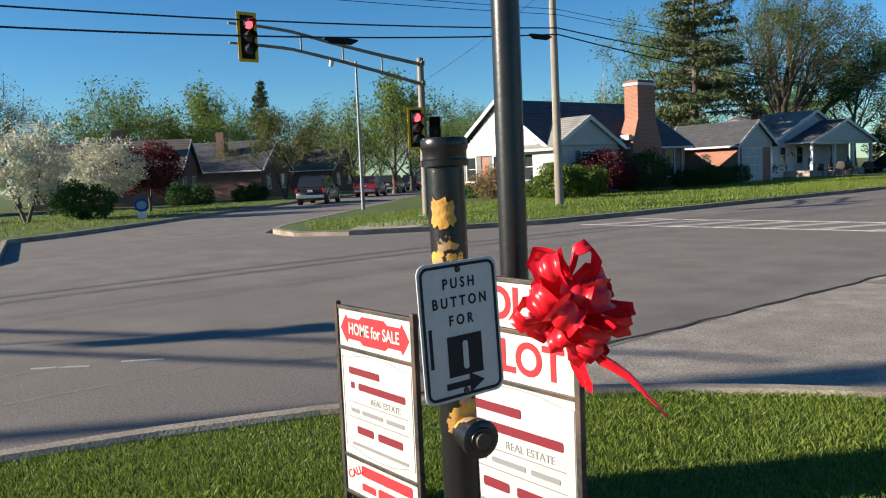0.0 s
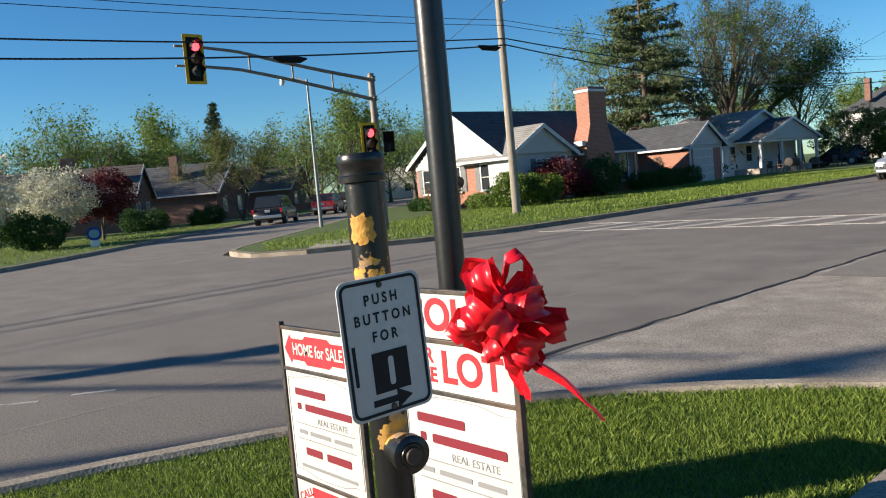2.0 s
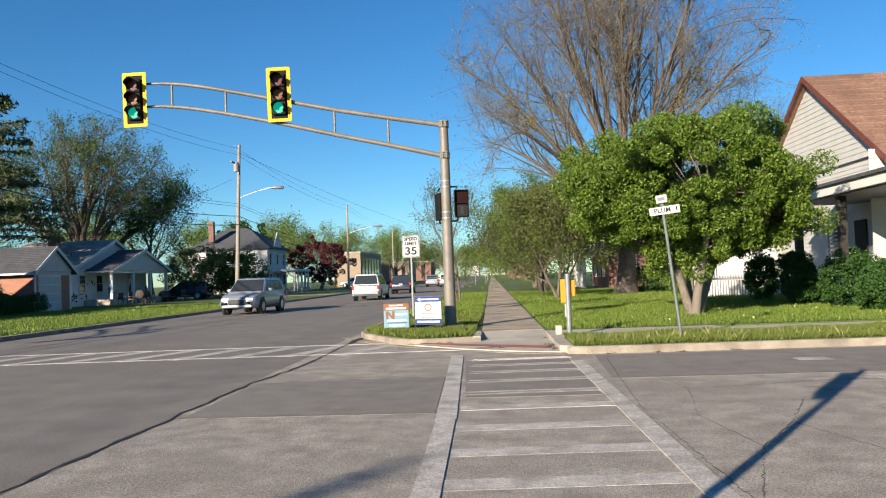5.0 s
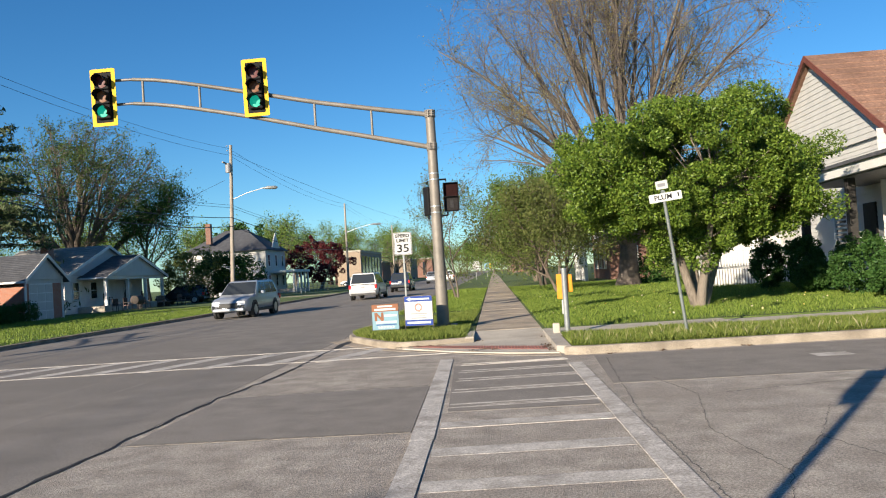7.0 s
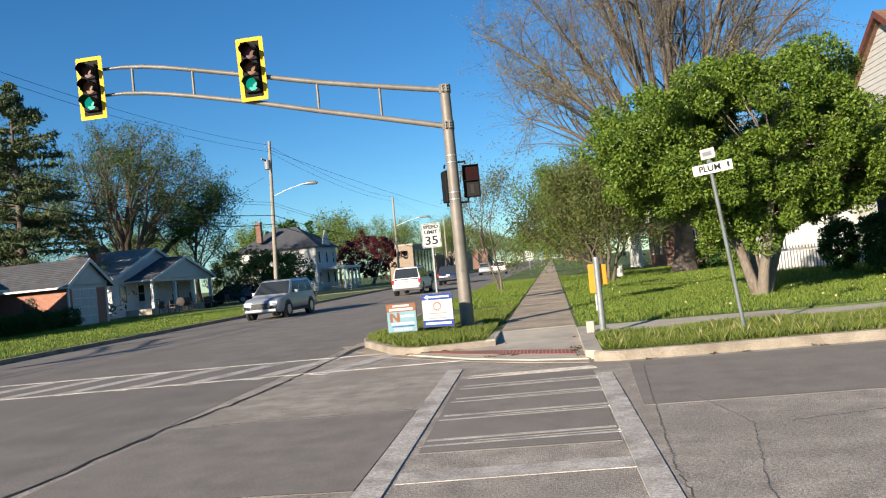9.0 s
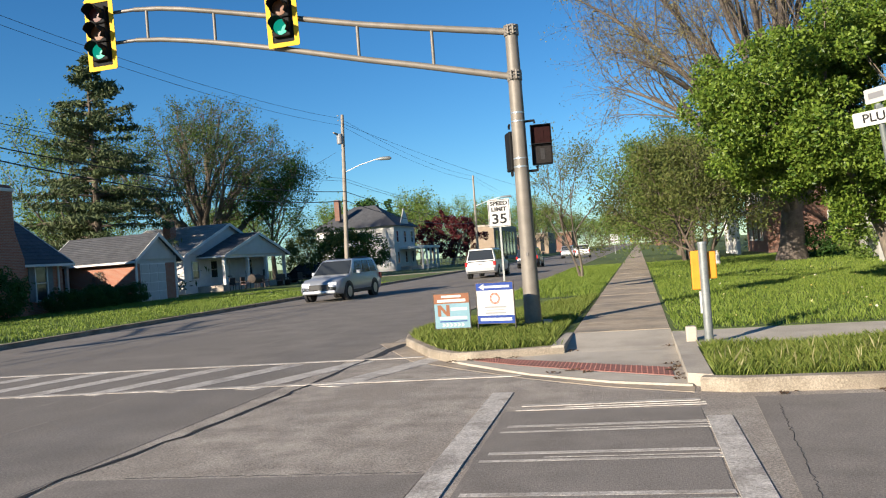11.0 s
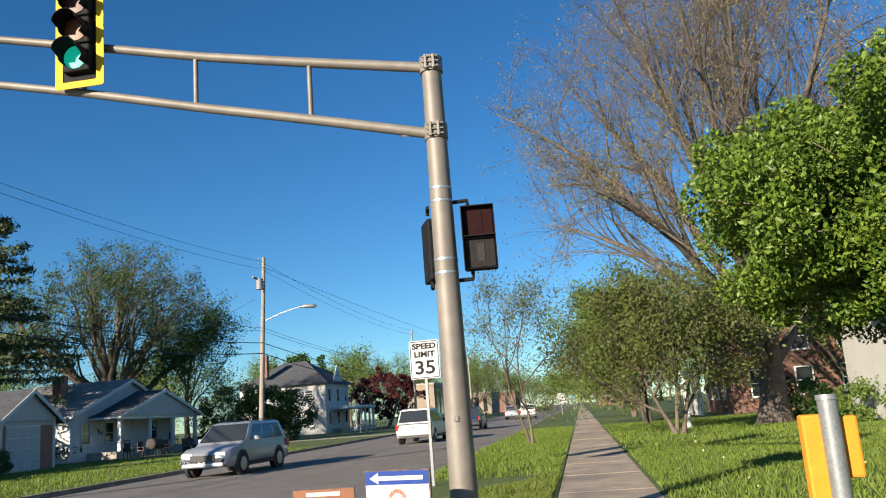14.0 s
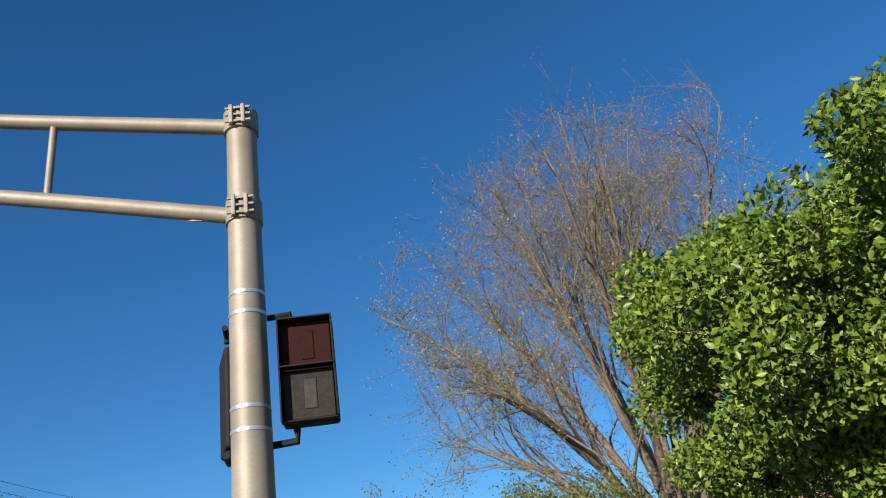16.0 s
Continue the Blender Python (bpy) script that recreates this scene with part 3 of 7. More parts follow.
def signal_mast(at, rz, top, upper, lower, posts, label):
    """Tapered mast with a trussed arm that reaches along -x before turning; upper, lower: (reach, height) of the two tubes."""
    s = thing("signal_mast", label, "signal mast", at, rz, "signal masts")
    part("mast", Tube([(0, 0, 0), (0, 0, top - 0.05), (0, 0, top - 0.02)], [0.152, 0.112, 0.112], 24), STEEL, s, smooth=True)
    part("cap", Tube([(0, 0, top - 0.02), (0, 0, top + 0.01), (0, 0, top + 0.035)], [0.118, 0.115, 0.05], 24), STEEL, s, smooth=True)
    part("base_plate", Box((-0.22, -0.22, 0.0), (0.22, 0.22, 0.03), 0.008), STEEL, s)
    for sx, sy in ((1, 1), (1, -1), (-1, 1), (-1, -1)):
        part("anchor_bolt", Tube([(0.17 * sx, 0.17 * sy, 0.03), (0.17 * sx, 0.17 * sy, 0.1)], 0.02, 8), DKSTEEL, s)
    def along(line, d):
        for (a, za), (b, zb) in zip(line, line[1:]):
            if a <= d <= b:
                return za + (zb - za) * (d - a) / (b - a)
        return line[-1][1]
    for nm, line in (("upper_tube", upper), ("lower_tube", lower)):
        n = 14
        pts = [(-(0.1 + (line[-1][0] - 0.1) * k / n), 0, along(line, max(0.1 + (line[-1][0] - 0.1) * k / n, line[0][0]))) for k in range(n + 1)]
        part(nm, Tube(pts, [0.062 - 0.018 * k / n for k in range(n + 1)], 14), STEEL, s, smooth=True)
        part("gusset", Prism([(-0.42, 0.0), (-0.12, -0.03), (-0.12, 0.05)], -0.006, 0.006, Matrix.Translation((0, 0, line[0][1] + 0.02)) @ Matrix.Rotation(radians(90), 4, "X")), STEEL, s)
        clamp(s, line[0][1] + 0.02, 0.116)
        a = line[-1][0]
        # sleeve darkened by colour, as the arm looks in a head's shadow
        part("sleeve", Tube([(-a + 0.1, 0, line[-1][1]), (-a - 0.75, 0, line[-1][1])], 0.034, 10), DKSTEEL, s, "arm-end sleeve in a shaded steel tone", smooth=True)
    for d in posts:
        part("strut", Tube([(-d, 0, along(lower, d)), (-d, 0, along(upper, d))], 0.03, 10), STEEL, s, smooth=True)
    return s


MAST = signal_mast((-1.735, 21.80, 0.11), 3.0, 5.385, [(0, 5.29), (1.45, 5.54), (2.8, 5.79), (4.2, 6.1), (5.6, 6.40), (6.6, 6.6), (7.3, 6.66)], [(0, 4.48), (1.45, 4.83), (2.8, 5.14), (4.2, 5.49), (5.6, 5.80), (6.6, 5.99), (7.3, 6.06)],
                   (1.44, 2.83, 4.24, 5.65, 7.05), "grey galvanised steel signal mast with trussed arm on a verge")
for zz in (3.83, 3.68, 3.02, 2.87):
    part("steel_band", Tube([(0, 0, zz - 0.012), (0, 0, zz + 0.012)], 0.152 - 0.040 * zz / 5.4 + 0.004, 24), plain("bright_band", (0.6, 0.6, 0.58), 0.3, 0.8), MAST, "shiny steel strap", smooth=True)
part("access_cover", Box((-0.03, -0.155, 1.28), (0.02, -0.14, 1.34), 0.004), DKSTEEL, MAST)
part("footing", Tube([(0.26, -0.12, 0.0), (0.26, -0.12, 0.14)], [0.1, 0.085], 10), CONCRETE, MAST, "small concrete footing")
traffic_signal((-9.68, 21.2, 6.33), 2.0, "green", "black traffic signal in a yellow backplate at the arm's tip", -1.0)
traffic_signal((-5.95, 21.41, 6.33), 2.0, "green", "black traffic signal with a green light and yellow backplate", -1.0)
ped_signal((-1.345, 21.77, 3.36), 6.0, "black pedestrian signal with hoods on the steel mast")
ped_signal((-1.88, 22.12, 3.32), 112.0, "black pedestrian signal facing away on the steel mast")

signal_mast((-22.0, 17.25, 0.11), 90.0, 5.41, [(0, 5.22), (1.7, 5.43), (3.4, 5.68), (5.0, 5.95), (6.2, 6.02)], [(0, 4.55), (1.7, 4.88), (3.4, 5.18), (5.0, 5.42), (6.2, 5.46)],
            (1.6, 3.1, 4.6, 6.1), "grey galvanised steel signal mast with trussed arm over a street")
traffic_signal((-21.7, 10.75, 5.72), 90.0, "red", "black traffic signal showing red at the arm's tip")
traffic_signal((-21.72, 16.75, 3.12), 78.0, "red", "black traffic signal showing red on the steel mast")
ped_signal((-21.8, 17.62, 3.2), 60.0, "black pedestrian signal beside the red signal")

# signal mast on the south-west corner, behind the walker, whose arm and head throw long shadows on the road
signal_mast((-20.3, -13.5, 0.0), 200.9, 5.7, [(0, 5.6), (1.45, 5.8), (4.2, 6.2), (6.9, 6.5)], [(0, 4.8), (1.45, 5.1), (4.2, 5.55), (6.9, 5.9)],
            (1.44, 2.83, 5.6), "grey galvanised steel signal mast on the opposite corner")
traffic_signal((-17.1, -12.15, 6.3), 200.9, "green", "black traffic signal on the opposite mast")


def utility_pole(at, top, label, lamp=None, box_at=None, crossarm=None):
    s = thing("utility_pole", label, "utility pole", at, 0, "utility poles")
    t = Vector(top) - Vector(at)
    part("pole", Tube([(0, 0, 0), tuple(t * 0.5), tuple(t)], [0.17, 0.145, 0.11], 14), WOODPOLE, s, smooth=True)
    if lamp:
        z, dx, dy, dz = lamp
        p = t * (z / t.z)
        arm = part("lamp_arm", Tube([tuple(p), (p.x + dx * 0.45, p.y + dy * 0.45, z + dz * 0.6), (p.x + dx * 0.9, p.y + dy * 0.9, z + dz), (p.x + dx, p.y + dy, z + dz)], 0.035, 8), WHITEP, s, "pale lamp arm", smooth=True)
        bm = Tube([(p.x + dx * 0.92, p.y + dy * 0.92, z + dz), (p.x + dx * 1.05, p.y + dy * 1.05, z + dz + 0.02), (p.x + dx * 1.28, p.y + dy * 1.28, z + dz), (p.x + dx * 1.34, p.y + dy * 1.34, z + dz)], [0.06, 0.13, 0.14, 0.05], 10)
        part("lamp_head", bm, GALV, arm, "grey cobra lamp head", smooth=True)
    if box_at:
        part("transformer", Tube([(0.25, -0.1, box_at), (0.25, -0.1, box_at + 0.7)], 0.22, 14), GREYP, s, "grey transformer can", smooth=True)
    if crossarm:
        part("crossarm", Box((-0.05, -0.6, crossarm), (0.06, 0.6, crossarm + 0.1), 0.01), WOODPOLE, s)
    for zz in (t.z - 0.15, t.z - 0.5):
        part("insulator", Tube([(0.12, 0, zz), (0.2, 0, zz), (0.24, 0, zz + 0.05)], [0.03, 0.045, 0.03], 8), GREYP, s)
    return s


P0, P1, P2, P3, P4 = (-22.3, -26.2, 0.1), (-21.4, 23.4, 0.12), (-20.0, 61.0, 0.12), (-20.0, 109, 0.12), (-20, 160, 0.12)
utility_pole(P0, (-22.3, -26.2, 13.3), "weathered wooden utility pole carrying cables and a transformer", None, 11.9)
utility_pole(P1, (-21.5, 23.4, 11.8), "weathered wooden utility pole with a street lamp on a lawn", (8.1, 2.3, 1.35, 1.35))
utility_pole(P2, (-19.7, 61.6, 12.2), "weathered wooden utility pole with a transformer and street lamp", (7.9, 2.6, 0.3, 0.75), 9.9, 10.6)
utility_pole(P3, (-19.9, 109, 11.7), "far wooden utility pole with a street lamp", (7.6, 3.6, 0.3, 0.9))
utility_pole(P4, (-20, 160, 11.5), "far wooden utility pole beside the road")


def cable(a, b, sag, r, label):
    a, b = Vector(a), Vector(b)
    pts = [tuple(a.lerp(b, k / 24) - Vector((0, 0, 4 * sag * (k / 24) * (1 - k / 24)))) for k in range(25)]
    return tagged(part("overhead_cable", Tube(pts, r, 6), WIRE, smooth=True), label, "cable", "overhead cables")


for za, zb, zc, sag, r in ((6.6, 6.68, 6.0, 1.25, 0.028), (6.75, 6.92, 6.65, 0.95, 0.026), (7.6, 7.42, 7.4, 0.7, 0.012), (7.9, 7.62, 7.6, 0.7, 0.012), (11.4, 11.5, 11.9, 0.9, 0.01), (11.1, 11.2, 11.4, 0.9, 0.01)):
    thick = "thick black cable" if r > 0.02 else "thin black wire"
    cable((-22.1, -26.2, za), (-21.25, 23.4, zb), sag, r, thick + " sagging between wooden poles")
    cable((-21.25, 23.4, zb), (-19.75, 61.2, zc), sag * 0.75, r, thick + " sagging between wooden poles")
    cable((-19.75, 61.2, zc), (-19.8, 109, zc - 0.3), sag * 0.7, r, thick + " sagging between wooden poles")
    cable((-19.8, 109, zc - 0.3), (-19.8, 160, zc - 0.4), sag * 0.7, r * 0.8, thick + " sagging between wooden poles")
for yy, zz in ((13.6, 5.78), (22.4, 6.55)):
    bm = Tube([(-21.2, yy - 0.6, zz), (-21.2, yy - 0.35, zz - 0.05), (-21.2, yy + 0.35, zz - 0.05), (-21.2, yy + 0.6, zz)], [0.03, 0.1, 0.1, 0.03], 10)
    tagged(part("cable_enclosure", bm, BLACKPL, smooth=True), "black splice enclosure hanging from a cable", "cable box")
cable((-21.4, 23.4, 8.6), (-45, 30, 6.0), 0.6, 0.01, "thin black service wire to a house")
cable((-19.8, 61.2, 11.6), (-4.5, 190, 10.5), 1.5, 0.012, "thin black wire crossing above the road")
cable((-20.2, 61.2, 9.5), (-40, 70, 6.0), 0.6, 0.01, "thin black service wire to a house")

# street lamp on the far lawn and lattice radio mast behind the roofs
s = thing("street_lamp", "tall grey metal street lamp on a lawn edge", "street lamp", (-30.3, 20.1, 0.1))
part("column", Tube([(0, 0, 0), (0, 0, 6.6)], [0.09, 0.05], 10), GALV, s, smooth=True)
arm = part("arm", Tube([(0, 0, 6.5), (-0.5, -0.25, 6.75), (-1.1, -0.55, 6.8)], 0.03, 8), GALV, s, smooth=True)
part("lamp_head", Tube([(-1.0, -0.5, 6.82), (-1.1, -0.55, 6.78), (-1.15, -0.58, 6.5)], [0.05, 0.13, 0.1], 10), WHITEP, arm, "pale lamp head", smooth=True)
s = thing("radio_mast", "thin lattice radio mast behind the houses", "radio mast", (-72, 88, 0))
for k in range(3):
    a = 2 * math.pi * k / 3
    part("leg", Tube([(0.25 * math.cos(a), 0.25 * math.sin(a), 0), (0.22 * math.cos(a), 0.22 * math.sin(a), 14.5)], 0.03, 6), GALV, s)
    b = 2 * math.pi * (k + 1) / 3
    for j in range(18):
        part("brace", Tube([(0.24 * math.cos(a), 0.24 * math.sin(a), 0.8 * j), (0.24 * math.cos(b), 0.24 * math.sin(b), 0.8 * j + 0.8)], 0.016, 4), GALV, s)
part("aerial", Tube([(0, 0, 14.4), (0, 0, 17)], 0.03, 6), GALV, s)


def flat_sign(parent, w, h, r, m, material, name="panel", t=0.003, label=""):
    """Rounded sheet facing -y in its plane, moved by m."""
    return part(name, Prism(rounded(w, h, r), -t, t, m @ Matrix.Rotation(radians(90), 4, "X")), material, parent, label)


def bar(parent, x, z, w, h, y, material, name="printed_line"):
    return part(name, Box((x - w / 2, y - 0.0008, z - h / 2), (x + w / 2, y + 0.0002, z + h / 2)), material, parent)


def word(parent, x, z, w, h, y, material):
    """A word that is not spelt out, as a plain bar with softened corners."""
    return part("printed_line", Prism(rounded(w, h, h * 0.2, 2), 0.0, 0.0012, Matrix.Translation((x, y, z)) @ Matrix.Rotation(radians(90), 4, "X")), material, parent)


def ring(w, h, r, t, y, parent, material, x=0.0, z=0.0, name="border"):
    bm = bmesh.new()
    o, i = rounded(w, h, r), rounded(w - 2 * t, h - 2 * t, max(r - t, 0.002))
    vo = [[bm.verts.new((x + a, yy, z + c)) for a, c in q] for q, yy in ((o, y), (i, y), (i, y - 0.0012), (o, y - 0.0012))]
    n = len(o)
    for a, b in zip(vo, vo[1:] + vo[:1]):
        for k in range(n):
            bm.faces.new((a[k], a[(k + 1) % n], b[(k + 1) % n], b[k]))
    return part(name, bm, material, parent)


def up(x, y, z):
    return pose(x, y, z, 90, 0, 0)


# speed limit sign
s = thing("speed_limit_sign", "white speed limit sign on a steel channel post", "road sign", (-3.42, 29.06, 0.1), -3)
part("post", Box((-0.03, 0.01, 0), (0.03, 0.05, 2.8), 0.006), GALV, s)
flat_sign(s, 0.61, 0.76, 0.04, up(0, 0, 2.46) @ Matrix.Rotation(radians(-90), 4, "X"), SIGNW)
ring(0.58, 0.73, 0.035, 0.014, -0.004, s, SIGNK, 0, 2.46)
for text, size, z in (("SPEED", 0.15, 2.72), ("LIMIT", 0.15, 2.56), ("35", 0.37, 2.29)):
    lettering(text, size, up(0, -0.006, z), SIGNK, s, bold=0.006, wide=1.2)

# street name sign
DULLPOST = surf("dull_green_grey_post", (0.13, 0.15, 0.145), (0.2, 0.22, 0.21), 8, 0.6, 0.1, 60, (0.11, 0.12, 0.11), 2.0, metal=0.3)
s = thing("street_name_sign", "leaning grey post with white street name blades", "street sign", (2.92, 16.68, 0.1))
s.matrix_basis = pose(2.92, 16.68, 0.1, 3, -6.3, 0)
part("post", Tube([(0, 0, 0), (0, 0, 2.58)], 0.03, 12), DULLPOST, s, smooth=True)
part("post_cap", Tube([(0, 0, 2.58), (0, 0, 2.62)], [0.036, 0.03], 12), DULLPOST, s, smooth=True)
turn = pose(0.02, -0.045, 2.49, 0, 0, -14)
blade = flat_sign(s, 0.56, 0.15, 0.015, turn, SIGNW, "name_blade")
lettering("PLUM", 0.125, turn @ up(-0.04, -0.0045, 0), SIGNK, blade, bold=0.002)
part("printed_line", Box((0.21, -0.0048, -0.03), (0.235, -0.0034, 0.045), 0, turn), SIGNK, blade)
turn = pose(0.0, 0.0, 2.71, 0, 0, -60)
blade = flat_sign(s, 0.3, 0.15, 0.015, turn, SIGNW, "cross_blade")
part("printed_line", Box((-0.1, -0.0048, -0.03), (0.09, -0.0034, 0.03), 0, turn), GREYP, blade)
part("bracket", Box((-0.035, -0.04, 2.56), (0.035, 0.03, 2.6), 0.004), DULLPOST, s)

# push-button post on the far side
s = thing("push_button_post", "galvanised post with an orange button box beside the ramp", "push button", (0.96, 18.3, 0.1), 0)
part("post", Tube([(0, 0, 0), (0, 0, 1.3)], 0.055, 16), GALV, s, smooth=True)
part("post_cap", Tube([(0, 0, 1.3), (0, 0, 1.33)], [0.062, 0.058], 16), GALV, s, smooth=True)
part("button_box", Box((-0.15, 0.03, 0.72), (-0.02, 0.13, 1.22), 0.015), ORANGE, s, "orange-yellow painted box")
part("back_box", Box((0.02, 0.03, 0.85), (0.16, 0.13, 1.2), 0.015), ORANGE, s, "orange-yellow painted box")
part("base", Box((-0.26, 0.35, 0.0), (-0.12, 0.5, 0.22), 0.02), CONCRETE, s, "small concrete block")
part("instruction_plate", Box((-0.075, -0.005, 0.42), (-0.05, 0.06, 0.7)), SIGNW, s)


# yard signs on the far corner
def yard_sign(at, rz, w, h, legs, label):
    s = thing("yard_sign", label, "yard sign", at, rz, "yard signs on the verge")
    for x in (-w / 2 - 0.008, w / 2 + 0.008):
        part("leg", Box((x - 0.009, -0.009, 0), (x + 0.009, 0.009, legs + h), 0.003), FRAMEM, s)
    part("rail", Box((-w / 2, -0.008, legs + h - 0.014), (w / 2, 0.008, legs + h)), FRAMEM, s)
    part("lower_rail", Box((-w / 2, -0.008, legs - 0.008), (w / 2, 0.008, legs + 0.006)), FRAMEM, s)
    return s


s = yard_sign((-2.24, 20.95, 0.1), -18, 0.70, 0.70, 0.2, "blue and white yard sign with an arrow on long grass")
part("panel", Box((-0.35, -0.006, 0.2), (0.35, 0.004, 0.89)), SIGNW, s)
part("top_band", Box((-0.35, -0.009, 0.76), (0.35, -0.0065, 0.885)), SIGNBLUE, s, "blue band")
part("bottom_band", Box((-0.35, -0.009, 0.2), (0.35, -0.0065, 0.335)), SIGNBLUE, s, "blue band")
part("arrow", Prism([(-0.3, 0.82), (-0.2, 0.875), (-0.2, 0.84), (0.29, 0.84), (0.29, 0.8), (-0.2, 0.8), (-0.2, 0.765)], 0.0095, 0.011, Matrix.Rotation(radians(90), 4, "X")), SIGNW, s, "white arrow")
RUST = plain("rust_orange_print", (0.36, 0.09, 0.05), 0.5)
bm = bmesh.new()
for k in range(20):
    a0, a1 = 2 * math.pi * k / 20, 2 * math.pi * (k + 0.8) / 20
    prism(bm, [(0.062 * math.cos(a0), 0.62 + 0.062 * math.sin(a0)), (0.1 * math.cos(a0), 0.62 + 0.1 * math.sin(a0)), (0.1 * math.cos(a1), 0.62 + 0.1 * math.sin(a1)), (0.062 * math.cos(a1), 0.62 + 0.062 * math.sin(a1))], 0.0065, 0.008, Matrix.Rotation(radians(90), 4, "X"))
part("emblem", bm, RUST, s, "rust-red ring")
for z, w, h, mm in ((0.475, 0.42, 0.028, GREYP), (0.425, 0.34, 0.016, GREYP), (0.375, 0.40, 0.026, GREYP)):
    bar(s, 0.0, z, w, h, -0.0068, mm)
bar(s, 0.0, 0.268, 0.60, 0.05, -0.0095, SIGNW)
s = yard_sign((-3.08, 21.28, 0.1), -4, 0.64, 0.62, 0.12, "brown and pale blue yard sign on long grass")
part("panel", Box((-0.32, -0.006, 0.12), (0.32, 0.004, 0.73)), SIGNTEAL, s)
part("top_band", Box((-0.32, -0.009, 0.56), (0.32, -0.0065, 0.73)), SIGNBROWN, s, "brown band")
bar(s, 0, 0.685, 0.36, 0.04, -0.0095, SIGNW)
bar(s, 0, 0.61, 0.52, 0.05, -0.0095, SIGNW)
bar(s, 0.02, 0.305, 0.5, 0.05, -0.0068, SIGNW)
bar(s, 0.02, 0.245, 0.5, 0.02, -0.0068, SIGNBLUE)
part("emblem", Prism([(-0.26, 0.34), (-0.26, 0.54), (-0.2, 0.54), (-0.1, 0.42), (-0.1, 0.54), (-0.04, 0.54), (-0.04, 0.34), (-0.1, 0.34), (-0.2, 0.46), (-0.2, 0.34)][::-1], 0.0065, 0.008, Matrix.Rotation(radians(90), 4, "X")), SIGNBROWN, s, "brown emblem")
bar(s, 0.13, 0.46, 0.3, 0.05, -0.0068, SIGNW)
for k in range(6):
    x = -0.2 + 0.07 * k
    part("chevron", Prism([(x, 0.155), (x + 0.035, 0.185), (x, 0.215), (x + 0.035, 0.215), (x + 0.07, 0.185), (x + 0.035, 0.155)], 0.0065, 0.008, Matrix.Rotation(radians(90), 4, "X")), SIGNW, s)


# ---- foreground corner: pillar, crossing sign, sign frames, bow ----
s = thing("old_post", "chipped black painted iron post with yellow patches, on a lawn corner", "post", (-1.40, 1.235, 0.1))
part("shaft", Tube([(0, 0, 0), (0.0, 0.0, 0.5), (0, -0.012, 1.425)], [0.046, 0.0435, 0.0415], 28), CHIPPED, s, smooth=True)
part("collar", Tube([(0, -0.012, 1.415), (0, -0.012, 1.418), (0, -0.012, 1.43), (0, -0.012, 1.434), (0, -0.012, 1.452), (0, -0.012, 1.456), (0, -0.012, 1.474), (0, -0.012, 1.48), (0, -0.012, 1.481)], [0.041, 0.0525, 0.0535, 0.0495, 0.0495, 0.0525, 0.0525, 0.049, 0.034], 28), CHIPPED, s, "chipped threaded cap", smooth=True)


def paint_patch(parent, r, cx, ang, z, half, h, seed):
    """Ragged patch of bared yellow paint round the shaft."""
    rs = random.Random(seed)
    bm = bmesh.new()
    mid = bm.verts.new((r * math.cos(ang), cx + r * math.sin(ang), z))
    rim = []
    for k in range(30):
        a = 2 * math.pi * k / 30
        q = rs.uniform(0.72, 1.08)
        b = ang + half * q * math.copysign(abs(math.cos(a)) ** 0.6, math.cos(a))
        rim.append(bm.verts.new((r * math.cos(b), cx + r * math.sin(b), z + h * q * math.copysign(abs(math.sin(a)) ** 0.6, math.sin(a)))))
    inner = [bm.verts.new((r * math.cos(b), cx + r * math.sin(b), zz)) for b, zz in ((ang + (math.atan2(v.co.y - cx, v.co.x) - ang) * 0.5, z + (v.co.z - z) * 0.5) for v in rim)]
    for k in range(30):
        j = (k + 1) % 30
        bm.faces.new((rim[k], rim[j], inner[j], inner[k]))
        bm.faces.new((inner[k], inner[j], mid))
    part("paint_patch", bm, OLDYELLOW, parent, "bared yellow paint", smooth=True)


OLDYELLOW = surf("old_yellow_paint", (0.50, 0.24, 0.035), (0.62, 0.34, 0.06), 30, 0.75, 0.3, 90, (0.2, 0.12, 0.06), 6.0)
paint_patch(s, 0.0432, -0.0115, -0.95, 1.315, 0.75, 0.036, 3)
paint_patch(s, 0.0437, -0.0095, -0.62, 1.218, 0.3, 0.009, 5)
paint_patch(s, 0.0442, -0.0085, -1.15, 1.135, 0.5, 0.03, 7)
paint_patch(s, 0.0442, -0.0055, -0.75, 0.84, 0.6, 0.02, 9)
bm = bmesh.new()
tube(bm, [(0.03, -0.008, 0.82), (0.075, -0.019, 0.82), (0.08, -0.02, 0.82), (0.1, -0.025, 0.82), (0.104, -0.026, 0.82)], [0.036, 0.038, 0.043, 0.043, 0.038], 24)
btn = part("button_housing", bm, CHIPPED, s, "round chipped button housing", smooth=True)
part("button", Tube([(0.103, -0.026, 0.82), (0.116, -0.029, 0.82)], [0.02, 0.018], 16), FRAMEM, btn, "worn metal push button", smooth=True)
part("button_ring", Tube([(0.102, -0.0255, 0.82), (0.109, -0.0275, 0.82)], [0.03, 0.027], 20), BLACKP, btn, smooth=True)

